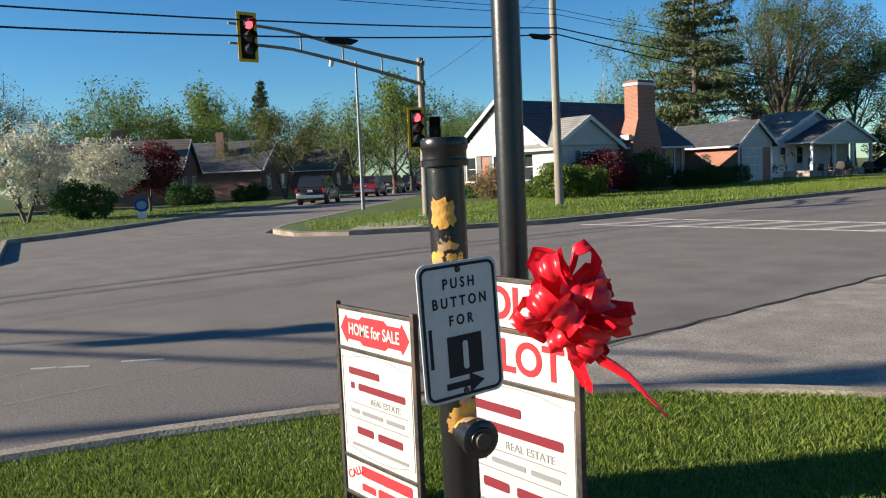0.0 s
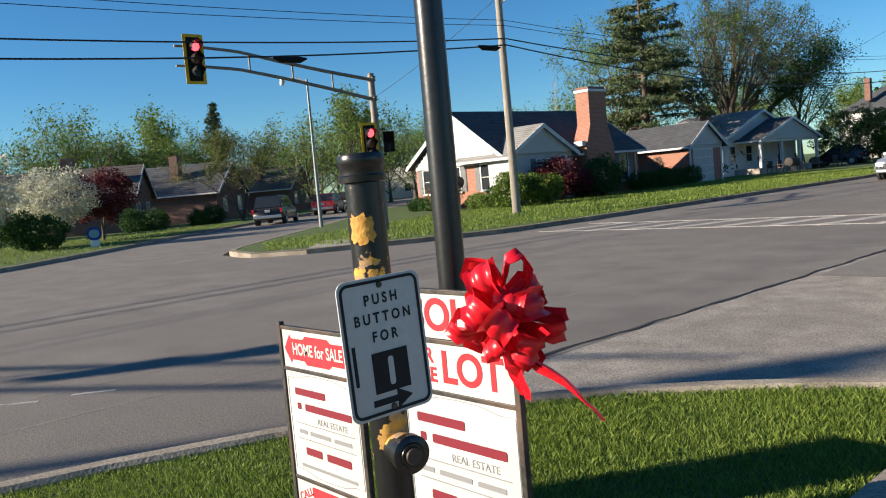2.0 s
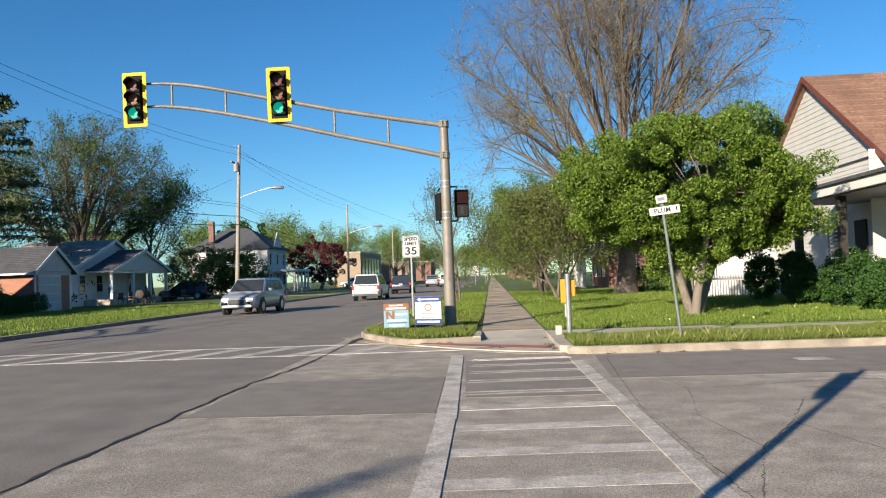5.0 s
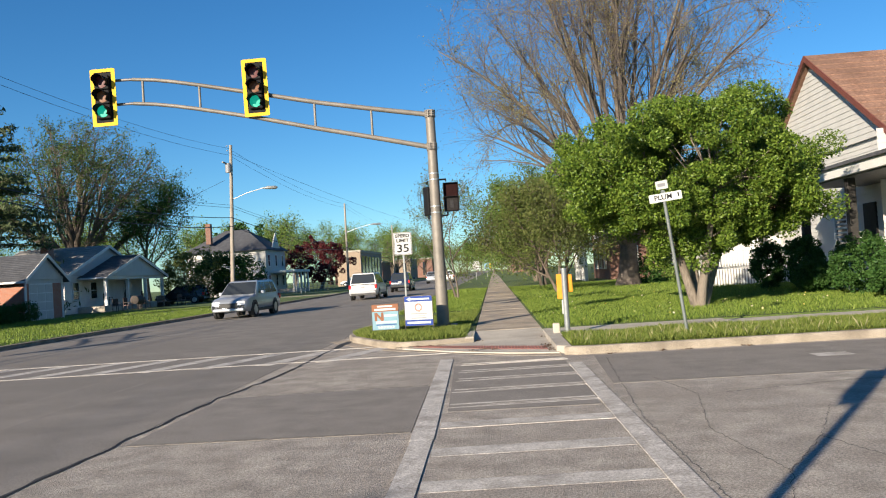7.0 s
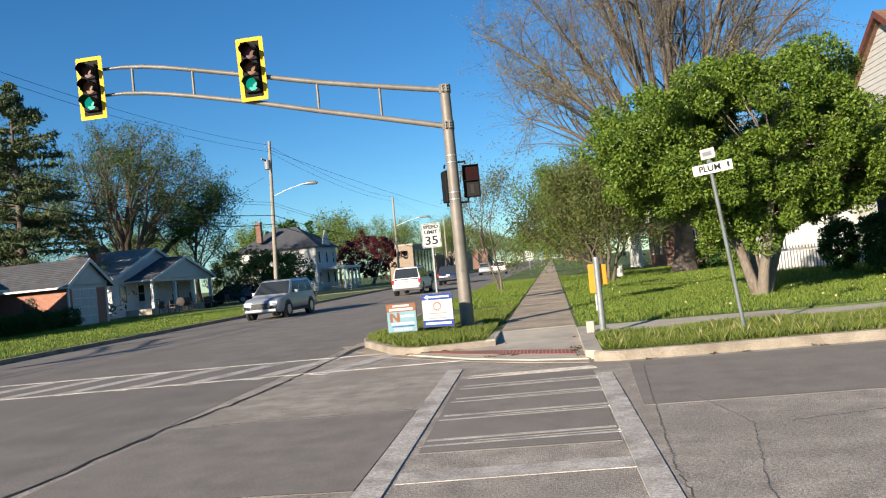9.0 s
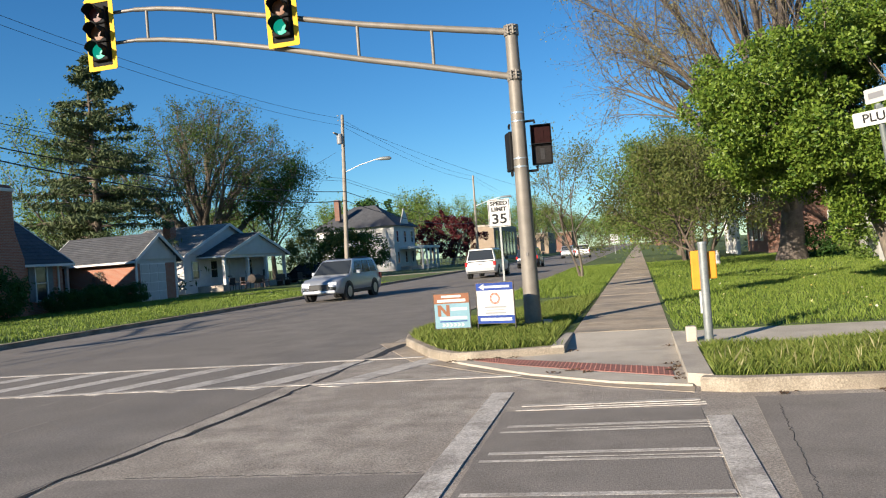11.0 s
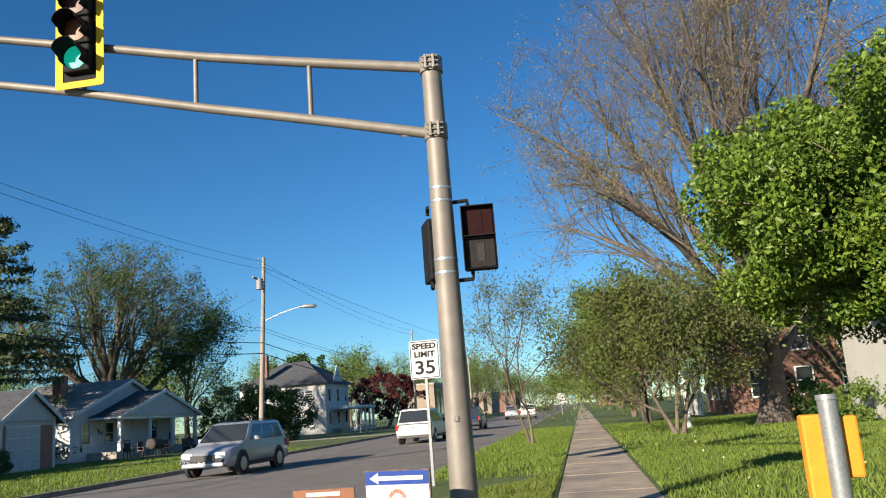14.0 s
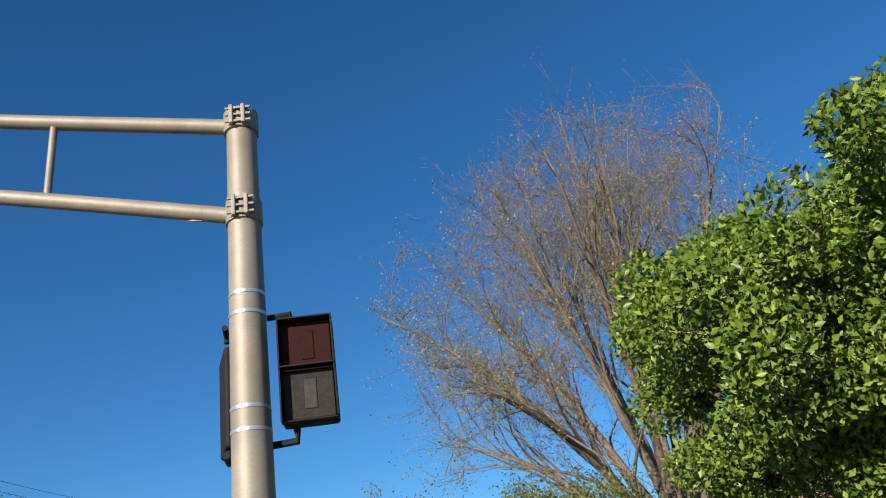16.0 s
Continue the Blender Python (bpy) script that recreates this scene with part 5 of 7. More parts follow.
part("wreath", bm, BARK, wr)

# white cottage with a gabled porch
C = thing("white_cottage", "white boarded cottage with a gabled front porch", "house")
part("wall", Box((-40.5, 61.8, 0), (-33.4, 75.4, 3.2)), WHITEP, C, "white boarded walls")
clad(C, -3.55, 3.55, 0.5, 3.1, face((-36.95, 61.8, 0), "-y"))
gable_roof(C, -40.5, -33.4, 6.8, 3.2, 5.65, LTSHINGLE, "x", 0.4, mid=68.6)
fc = face((-33.4, 68.6, 0), "+x")
gable_wall(C, fc, 13.4, 0, 3.1, 5.55, WHITEP)
window(C, fc, 0.0, 4.7, 0.6, 0.6, None, (1, 2))
for x, w in ((-5.2, 0.9), (-2.4, 1.0), (3.6, 1.0)):
    window(C, fc, x, 1.9, w, 1.3, None, (1, 2))
part("door", Box((0.1, -0.05, 0.6), (1.05, 0.0, 2.65), 0.01, fc), WHITEP, C, "white front door")
for x in (-2.2, 0.6):
    window(C, face((-36.95, 61.8, 0), "-y"), x, 1.9, 0.8, 1.2, None, (1, 2))
part("porch_floor", Box((-33.4, 63.6, 0.0), (-31.2, 75.2, 0.6), 0.02), CONCRETE, C)
gable_roof(C, -33.6, -31.2, 5.6, 3.0, 4.75, SHINGLE, "x", 0.3, mid=69.6)
gable_wall(C, face((-31.2, 69.6, 0), "+x"), 11.0, 0, 2.95, 4.65, WHITEP)
part("porch_beam", Box((-31.4, 64.0, 2.7), (-31.2, 75.2, 2.98)), WHITEP, C)
for y in (64.2, 68.0, 71.4, 75.0):
    part("porch_post", Box((-31.45, y - 0.13, 0.6), (-31.2, y + 0.13, 2.75), 0.02), WHITEP, C)
part("chimney", Box((-37.3, 65.4, 4.2), (-36.6, 66.2, 6.1), 0.02), BRICK, C, "brick chimney")

# two-storey white house behind the trees, and buildings further along the road
T = thing("tall_white_house", "two-storey white boarded house with dark hipped roof", "house", (0, 10.5, 0))
part("wall", Box((-42, 98, 0), (-31, 108, 6.2)), SIDING, T)
clad(T, -5.5, 5.5, 0.5, 6.1, face((-36.5, 98, 0), "-y"), step=0.3)
bm = bmesh.new()
vs = [bm.verts.new(q) for q in ((-42.6, 97.4, 6.15), (-30.4, 97.4, 6.15), (-30.4, 108.6, 6.15), (-42.6, 108.6, 6.15), (-38, 103, 9.4), (-35, 103, 9.4))]
for f in ((0, 1, 5, 4), (1, 2, 5), (2, 3, 4, 5), (3, 0, 4), (3, 2, 1, 0)):
    bm.faces.new([vs[i] for i in f])
part("roof", bm, SHINGLE, T, "dark hipped roof")
ft = face((-31, 103, 0), "+x")
gable_wall(T, ft, 4.4, 0, 6.2, 8.6, SIDING)
for z in (1.9, 4.7):
    for x in (-3.6, 0, 3.4):
        window(T, ft, x, z, 0.9, 1.5, None, (1, 2))
        window(T, face((-36.5, 98, 0), "-y"), x, z, 0.9, 1.5, None, (1, 2))
part("porch_roof", Box((-31, 100, 2.9), (-27.6, 109, 3.25), 0.05), WHITEP, T)
part("porch_floor", Box((-31, 100, 0), (-27.8, 109, 0.6), 0.05), CONCRETE, T)
for y in (100.3, 102.4, 104.5, 106.6, 108.6):
    part("porch_column", Tube([(-27.9, y, 0.6), (-27.9, y, 2.95)], [0.16, 0.13], 10), WHITEP, T, smooth=True)
part("chimney", Box((-39.3, 98.5, 7.4), (-38.6, 99.2, 10.2), 0.02), DKBRICK, T, "dark brick chimney")
B = thing("tan_building", "flat-roofed tan commercial building beside the road", "building")
part("wall", Box((-29.5, 150, 0), (-25, 178, 6.4)), TANWALL, B)
part("parapet", Box((-29.6, 149.9, 6.4), (-24.9, 178.1, 6.7)), CONCRETE, B)
fb = face((-25, 164, 0), "+x")
for x in (-11, -7, -3, 1, 5, 9):
    part("window", Box((x - 1.3, -0.06, 0.8), (x + 1.3, 0.0, 5.6), 0, fb), GLASS, B, "tall dark shopfront window")
for k, (x, y, w, d, h) in enumerate(((-34, 200, 12, 16, 5), (-30, 240, 10, 20, 6), (10, 230, 10, 18, 5), (12, 300, 12, 20, 6), (-30, 300, 14, 20, 7))):
    s = thing("far_building", "small far flat-roofed commercial building", "building", (x, y, 0), 0, "far buildings along the road")
    part("wall", Box((-w / 2, 0, 0), (w / 2, d, h)), TANWALL if k % 2 else DKBRICK, s)
    part("parapet", Box((-w / 2 - 0.1, -0.1, h), (w / 2 + 0.1, d + 0.1, h + 0.3)), CONCRETE, s)
    for j in range(4):
        part("window", Box((-w / 2 + 0.8 + j * w / 4.4, -0.05, 1), (-w / 2 + 1.9 + j * w / 4.4, 0.0, h - 1)), GLASS, s)

# house on the east side: gable over a deep porch
REDTRIM = surf("dark_red_trim", (0.10, 0.03, 0.022), (0.16, 0.05, 0.035), 5, 0.7, 0.1)
R = thing("corner_house", "white boarded house with brown roof and deep porch", "house")
part("wall", Box((12.7, 28.4, 0), (24, 40, 5.2)), SIDING, R, "white boarded walls")
fr = face((12.7, 34.2, 0), "-x")
clad(R, -5.8, 5.8, 0.7, 5.2, fr, step=0.16)
gable_roof(R, 12.7, 24, 6.0, 5.1, 9.0, BRSHINGLE, "x", 0.45, mid=34.2, trim=REDTRIM)
gable_wall(R, fr, 11.8, 0, 5.1, 8.85, SIDING)
window(R, fr, 0.4, 6.1, 0.8, 1.3, None, (1, 2))
clad(R, -6, 6, 0.7, 5.2, face((18, 28.4, 0), "-y"), step=0.16)
window(R, face((18, 28.4, 0), "-y"), -4.2, 2.3, 1.0, 1.6, None, (1, 2))
part("door", Box((-4.9 + 8.0, -0.08, 0.8), (-4.9 + 8.9, 0.0, 2.95), 0.01, fr), DARKIN, R, "dark front door")
window(R, fr, 1.2, 2.2, 1.0, 1.6, None, (1, 2))
part("porch_floor", Box((10.3, 20.5, 0.1), (12.7, 31.0, 0.75), 0.02), WHITEP, R)
part("porch_soffit", Box((10.3, 20.5, 3.55), (16, 31.0, 3.6)), DKSTEEL, R, "dark porch ceiling")
part("porch_fascia", Box((10.15, 20.4, 3.6), (10.3, 31.1, 4.0), 0.01), WHITEP, R, "white fascia board")
part("porch_front_fascia", Box((10.3, 30.95, 3.6), (12.7, 31.1, 4.0), 0.01), WHITEP, R)
part("porch_roof", Prism([(10.05, 4.0), (16, 4.95), (16, 4.8), (10.05, 3.9)], -31.2, -20.3, Matrix.Rotation(radians(90), 4, "X")), SHINGLE, R, "low porch roof")
for y in (22.5, 27.2, 30.8):
    part("porch_post", Box((10.4, y - 0.12, 0.75), (10.65, y + 0.12, 3.56), 0.015), DARKIN, R, "dark porch post")
lamp = part("porch_lamp", Tube([(12.6, 29.4, 2.85), (12.6, 29.4, 3.0), (12.6, 29.4, 3.15)], [0.09, 0.12, 0.03], 8), DARKIN, R)
part("porch_wing_wall", Box((9.6, 39.5, 0), (15, 46, 3.6)), SIDING, R)
clad(R, -2.7, 2.7, 0.8, 3.5, face((12.3, 39.5, 0), "-y"), step=0.18)
part("wing_floor", Box((8.6, 37.6, 0.1), (13.6, 39.5, 0.85), 0.02), WHITEP, R)
part("wing_roof", Prism([(37.2, 3.35), (40.5, 4.3), (40.5, 4.1), (37.2, 3.2)], 8.3, 14.0, Matrix(((0, 0, 1, 0), (1, 0, 0, 0), (0, 1, 0, 0), (0, 0, 0, 1)))), BRSHINGLE, R, "brown shingled porch roof")
for x in (8.75, 10.9, 13.2):
    part("wing_post", Box((x - 0.1, 37.65, 0.85), (x + 0.1, 37.85, 3.3), 0.015), WHITEP, R)
rail = part("railing", Box((8.75, 37.68, 1.62), (13.2, 37.78, 1.70), 0.01), WHITEP, R, "white porch railing")
for k in range(36):
    part("baluster", Box((8.9 + 0.12 * k, 37.7, 0.95), (8.95 + 0.12 * k, 37.75, 1.63)), WHITEP, rail)
skirt = part("porch_skirt", Box((8.6, 37.55, 0.1), (13.6, 37.59, 0.84)), DKSTEEL, R)
for k in range(42):
    part("skirt_slat", Box((8.62 + 0.12 * k, 37.51, 0.12), (8.69 + 0.12 * k, 37.55, 0.84)), WHITEP, skirt)
Q = thing("red_brick_house", "dark red brick house among trees", "house")
part("wall", Box((8.5, 64, 0), (17, 74, 6)), DKBRICK, Q)
gable_roof(Q, 64, 74, 4.25, 6, 9, BRSHINGLE, "y", 0.4, mid=12.75)
for z in (1.8, 4.4):
    for x in (-2.6, 0, 2.6):
        window(Q, face((12.75, 64, 0), "-y"), x, z, 0.9, 1.5, None, (1, 2))
        window(Q, face((8.5, 69, 0), "-x"), x, z, 0.9, 1.5, None, (1, 2))
part("porch_roof", Box((6.5, 64.5, 2.8), (8.5, 72, 3.05), 0.03), WHITEP, Q)
for y in (64.8, 67, 69.4, 71.7):
    part("porch_column", Box((6.6, y - 0.12, 0.1), (6.85, y + 0.12, 2.8), 0.02), WHITEP, Q)


# ranch houses across the side street
def ranch(x, y, rz, w, d, eave, ridge, wallm, roofm, label, dormers=0):
    s = thing("brick_house" if wallm is DKBRICK else "pale_house", label, "house", (x, y, 0), rz, "houses across the side street")
    part("wall", Box((-w / 2, 0, 0), (w / 2, d, eave)), wallm, s)
    gable_roof(s, 0, d, w / 2, eave, ridge, roofm, "y", 0.4)
    fm = face((0, 0, 0), "-y")
    part("gable", Prism([(-w / 2, eave), (w / 2, eave), (0, ridge - 0.15)], 0.0, 0.1, fm @ Matrix.Rotation(radians(90), 4, "X")), wallm, s)
    for x2 in (-w / 4, w / 4):
        window(s, fm, x2, eave * 0.55, 1.0, 1.3, None, (2, 2))
    fs = face((w / 2, d / 2, 0), "+x")
    for x2 in (-d / 3.2, 0, d / 3.2):
        window(s, fs, x2, eave * 0.55, 1.0, 1.3, None, (2, 2))
    part("chimney", Box((-w / 4 - 0.5, d * 0.4, eave), (-w / 4 + 0.5, d * 0.4 + 0.8, ridge + 0.8), 0.02), DKBRICK, s)
    for k in range(dormers):
        yy = d * (k + 1) / (dormers + 1)
        dm = part("dormer", Box((w / 4 - 0.6, yy - 0.6, eave + 0.3), (w / 4 + 0.6, yy + 0.6, eave + 1.7)), SIDING, s, "white dormer")
        part("dormer_roof", Prism([(yy - 0.8, eave + 1.6), (yy + 0.8, eave + 1.6), (yy, eave + 2.3)], w / 4 - 1.2, w / 4 + 0.8, Matrix(((0, 0, 1, 0), (1, 0, 0, 0), (0, 1, 0, 0), (0, 0, 0, 1)))), roofm, dm)
        part("dormer_window", Box((w / 4 + 0.6, yy - 0.3, eave + 0.7), (w / 4 + 0.62, yy + 0.3, eave + 1.5)), GLASS, dm)
    return s


ranch(-64, 25.5, 148, 8, 11, 2.9, 5.3, DKBRICK, TAUPE, "low dark brick ranch house with brown roof")
ranch(-72, 37.5, 135, 9, 10, 3.0, 5.7, DKBRICK, SHINGLE, "dark brick house with white dormers", 2)
ranch(-84, 53, 130, 9, 10, 3.0, 5.6, DKBRICK, TAUPE, "low dark brick house behind trees")
ranch(-62, 8.5, 150, 8, 9, 3.2, 6.2, SIDING, SHINGLE, "pale boarded house behind flowering trees")
ranch(-102, 82, 40, 9, 12, 3.2, 5.8, SIDING, SHINGLE, "far white house at the bend of the street")
ranch(-96, 100, 30, 10, 12, 3.2, 5.8, SIDING, BRSHINGLE, "far pale house at the end of the street")


# ---- trees and shrubs ----
LEAF_BRIGHT = leafy("bright_leaf", (0.037, 0.082, 0.009), (0.18, 0.25, 0.036), 0.2, 0.38)
LEAF_SPRING = leafy("spring_leaf", (0.10, 0.17, 0.03), (0.19, 0.26, 0.06), 0.35)
LEAF_OLIVE = leafy("olive_leaf", (0.075, 0.105, 0.025), (0.165, 0.18, 0.055), 0.35)
LEAF_MAPLE = leafy("maple_leaf", (0.045, 0.08, 0.02), (0.115, 0.155, 0.045), 0.35)
LEAF_TAN = leafy("tan_leaf", (0.17, 0.14, 0.06), (0.28, 0.25, 0.11), 0.35)
LEAF_DARK = leafy("dark_leaf", (0.025, 0.07, 0.015), (0.06, 0.12, 0.025), 0.2)
LEAF_RED = leafy("red_leaf", (0.07, 0.012, 0.018), (0.13, 0.03, 0.03), 0.25)
LEAF_WHITE = leafy("blossom", (0.42, 0.43, 0.30), (0.66, 0.64, 0.52), 0.3)
BUD = leafy("reddish_bud", (0.16, 0.09, 0.06), (0.27, 0.22, 0.09), 0.3)
NEEDLE = leafy("needle", (0.04, 0.064, 0.026), (0.115, 0.14, 0.06), 0.12, 0.6)
TWIGBARK = surf("twig_bark", (0.075, 0.06, 0.05), (0.15, 0.122, 0.102), 5, 0.9, 0.3, 30)


class Limbs:
    """Collects tapered tubes into one mesh."""
    def __init__(self):
        self.v, self.f = [], []

    def add(self, pts, radii, n):
        base, u = len(self.v), None
        for i, p in enumerate(pts):
            d = pts[min(i + 1, len(pts) - 1)] - pts[max(i - 1, 0)]
            d = d / (np.linalg.norm(d) + 1e-9)
            if u is None:
                u = np.cross(d, (0.31, 0.87, 0.39))
            u = u - d * np.dot(u, d)
            u = u / (np.linalg.norm(u) + 1e-9)
            w = np.cross(d, u)
            for k in range(n):
                a = 2 * math.pi * k / n
                self.v.append(tuple(p + (u * math.cos(a) + w * math.sin(a)) * radii[i]))
        for i in range(len(pts) - 1):
            for k in range(n):
                a, b = base + i * n + k, base + i * n + (k + 1) % n
                self.f.append((a, b, b + n, a + n))
        self.f.append(tuple(base + (len(pts) - 1) * n + k for k in range(n)))

    def mesh(self, name):
        return mesh_from(name, self.v, self.f, True)


def unit(v):
    return v / (np.linalg.norm(v) + 1e-9)


def leaf_mesh(name, centres, size, rs, aspect=0.55, droop=0.0, normals=None):
    """Folded leaf blades (two triangles each) at the centres."""
    c = np.asarray(centres)
    n = len(c)
    a = rs.normal(size=(n, 3))
    if droop:
        a[:, 2] -= droop
    if normals is not None:
        a = a + normals * 0.6
    a /= np.linalg.norm(a, axis=1)[:, None] + 1e-9
    b = np.cross(a, rs.normal(size=(n, 3)))
    b /= np.linalg.norm(b, axis=1)[:, None] + 1e-9
    s = size * rs.uniform(0.65, 1.35, (n, 1))
    nn = np.cross(a, b)
    v = np.stack([c - a * s * 0.5, c + b * s * aspect * 0.5 + nn * s * 0.1, c + a * s * 0.5, c - b * s * aspect * 0.5 + nn * s * 0.1], 1).reshape(-1, 3)
    i = np.arange(n) * 4
    me = bpy.data.meshes.new(name)
    me.vertices.add(n * 4)
    me.vertices.foreach_set("co", v.ravel())
    me.loops.add(n * 6)
    me.loops.foreach_set("vertex_index", np.stack([i, i + 1, i + 2, i, i + 2, i + 3], 1).ravel())
    me.polygons.add(n * 2)
    me.polygons.foreach_set("loop_start", np.arange(n * 2) * 3)
    me.update(calc_edges=True)
    me.validate()
    return me


def wander(rs, p, d, length, steps, bend, lift):
    pts = [p]
    for _ in range(steps):
        d = unit(d + rs.normal(size=3) * bend + np.array((0, 0, lift)))
        p = p + d * length / steps
        pts.append(p)
    return pts, d


def open_tree(name, label, at, height, spread, trunk_r, seed, leafm, leaf_size, leaves, barkm=None, clear=0.25, limbs=9, subs=6, twigs=6, steep=0.75, bud_top=None, tuft=0.35, stems=1, lean=(0, 0), group="", twiglets=3, thick=1.0):
    """Branching tree with visible limbs, twigs and loose foliage at the twig ends."""
    rs = np.random.RandomState(seed)
    L, tips = Limbs(), []
    starts = []
    for s in range(stems):
        off = rs.normal(size=3) * (0.25 if stems > 1 else 0)
        off[2] = 0
        d = unit(np.array((lean[0], lean[1], 1.0)) + (np.array((math.cos(s * 2.1 + seed), math.sin(s * 2.1 + seed), 0)) * 0.35 if stems > 1 else 0))
        pts, d = wander(rs, np.array((0.0, 0, 0)) + off * 0.6, d, height * 0.62, 7, 0.05, 0.08)
        r = trunk_r * (1 if stems == 1 else 0.65)
        L.add(pts, [r * 1.35] + [r * (1 - 0.11 * i) for i in range(1, 8)], 10)
        starts.append(pts)
    for s, pts in enumerate(starts):
        for k in range(limbs // stems):
            f = clear + (1 - clear) * (k + 0.5) / (limbs // stems)
            x = f * 6.99
            i = int(x)
            p = pts[i] + (pts[min(i + 1, 7)] - pts[i]) * (x - i)
            az = k * 2.39996 + s * 2.0 + seed
            out = np.array((math.cos(az), math.sin(az), 0))
            up_ = steep + 0.9 * f
            d = unit(out + np.array((0, 0, up_)))
            ln = (height - p[2]) * 0.5 + spread * (0.75 - 0.3 * f)
            q, d1 = wander(rs, p, d, ln, 7, 0.13, 0.05)
            r0 = trunk_r * (0.48 - 0.2 * f) * thick
            L.add(q, [r0 * (1 - 0.12 * j) for j in range(8)], 6)
            for m in range(subs):
                j = 2 + (m * 5) // subs
                jj = min(j, 6)
                p2 = q[jj] + (q[jj + 1] - q[jj]) * rs.uniform(0, 1)
                d2 = unit(unit(q[jj + 1] - q[jj]) + unit(rs.normal(size=3)) * 0.85 + np.array((0, 0, 0.12)))
                l2 = ln * rs.uniform(0.28, 0.5)
                q2, d3 = wander(rs, p2, d2, l2, 5, 0.16, 0.06)
                r2 = r0 * 0.38
                L.add(q2, [max(r2 * (1 - 0.16 * j2), 0.006) for j2 in range(6)], 4)
                for t in range(twigs):
                    j3 = 1 + t % 4
                    p3 = q2[j3] + (q2[j3 + 1] - q2[j3]) * rs.uniform(0, 1)
                    d4 = unit(unit(q2[j3 + 1] - q2[j3]) + unit(rs.normal(size=3)) * 0.8)
                    q3, d5 = wander(rs, p3, d4, l2 * rs.uniform(0.35, 0.6), 3, 0.16, 0.05)
                    L.add(q3, [max(r2 * 0.4 * (1 - 0.25 * j4), 0.004) for j4 in range(4)], 3)
                    tips += [q3[1], q3[2], q3[3]]
                    for w in range(twiglets):
                        p6 = q3[1 + w % 3]
                        q6, _ = wander(rs, p6, unit(d5 + unit(rs.normal(size=3)) * 0.8), l2 * 0.22, 2, 0.1, 0.05)
                        L.add(q6, [0.006, 0.005, 0.003], 3)
                        tips.append(q6[2])
    tree = thing(name, label, "tree", at, 0, group)
    part("trunk", L.mesh("trunk"), barkm or BARK, tree)
    tips = np.array(tips)
    c = tips[rs.randint(0, len(tips), leaves)] + rs.normal(size=(leaves, 3)) * tuft * 0.5
    if bud_top:
        frac = np.clip((c[:, 2] / height - 0.62) / 0.3, 0, 1)
        lowm = rs.uniform(size=leaves) > frac * 0.92
        top = c[~lowm]
        keep = rs.uniform(size=len(top)) < 0.45
        part("bud_crown", leaf_mesh("bud_crown", top[keep], leaf_size * 0.6, rs), bud_top, tree, "reddish buds")
        c = c[lowm]
    part("crown", leaf_mesh("crown", c, leaf_size, rs), leafm, tree, "loose foliage")
    return tree


def dense_tree(name, label, at, rx, rz, cz, seed, leafm, leaf_size, clumps, per, stems=3, trunk_r=0.16, barkm=None, category="tree", group="", lumpy=0.35, flat=1.0, clump_r=0.5):
    """Crown of many leaf clumps on a lumpy hull, with limbs to them from low stems."""
    rs = np.random.RandomState(seed)
    L = Limbs()
    d = rs.normal(size=(clumps, 3))
    d /= np.linalg.norm(d, axis=1)[:, None]
    lump = np.array([1 + lumpy * (noise.noise(Vector(tuple(q * 1.7 + seed))) + 0.55 * noise.noise(Vector(tuple(q * 4.3 + seed)))) for q in d])
    rad = lump * rs.uniform(0.45, 1.0, clumps) ** 0.5
    c = d * rad[:, None] * np.array((rx, rx * flat, rz)) + np.array((0, 0, cz))
    c[:, 2] = np.maximum(c[:, 2], 0.12)
    if stems:
        tops = []
        for s in range(stems):
            a = s * 2 * math.pi / stems + seed
            pts, dd = wander(rs, np.array((math.cos(a), math.sin(a), 0)) * trunk_r * 0.8, unit(np.array((math.cos(a) * 0.45, math.sin(a) * 0.45, 1.0))), cz * 0.95, 5, 0.08, 0.05)
            L.add(pts, [trunk_r * (1.25 - 0.17 * i) for i in range(6)], 8)
            tops.append(pts)
        flatp = np.array([p for pts in tops for p in pts[2:]])
        for k in range(0, clumps, 2):
            p0 = flatp[np.argmin(np.linalg.norm(flatp - c[k], axis=1) + rs.uniform(0, 0.6, len(flatp)))]
            mid = (p0 + c[k]) / 2 + rs.normal(size=3) * 0.12 + np.array((0, 0, 0.1))
            L.add([p0, mid, c[k]], [trunk_r * 0.2, trunk_r * 0.13, trunk_r * 0.05], 4)
    tree = thing(name, label, category, at, 0, group)
    if stems:
        part("trunk", L.mesh("trunk"), barkm or BARK, tree)
    n = clumps * per
    which = rs.randint(0, clumps, n)
    off = rs.normal(size=(n, 3))
    off /= np.linalg.norm(off, axis=1)[:, None]
    cr = clump_r * rs.uniform(0.7, 1.25, clumps)
    cc = c[which] + off * (cr[which] * rs.uniform(0.3, 1, n) ** 0.5)[:, None] * np.array((1, 1, 0.9))
    cc[:, 2] = np.maximum(cc[:, 2], 0.04)
    part("crown", leaf_mesh("crown", cc, leaf_size, rs, normals=off), leafm, tree, "leafy crown")
    return tree


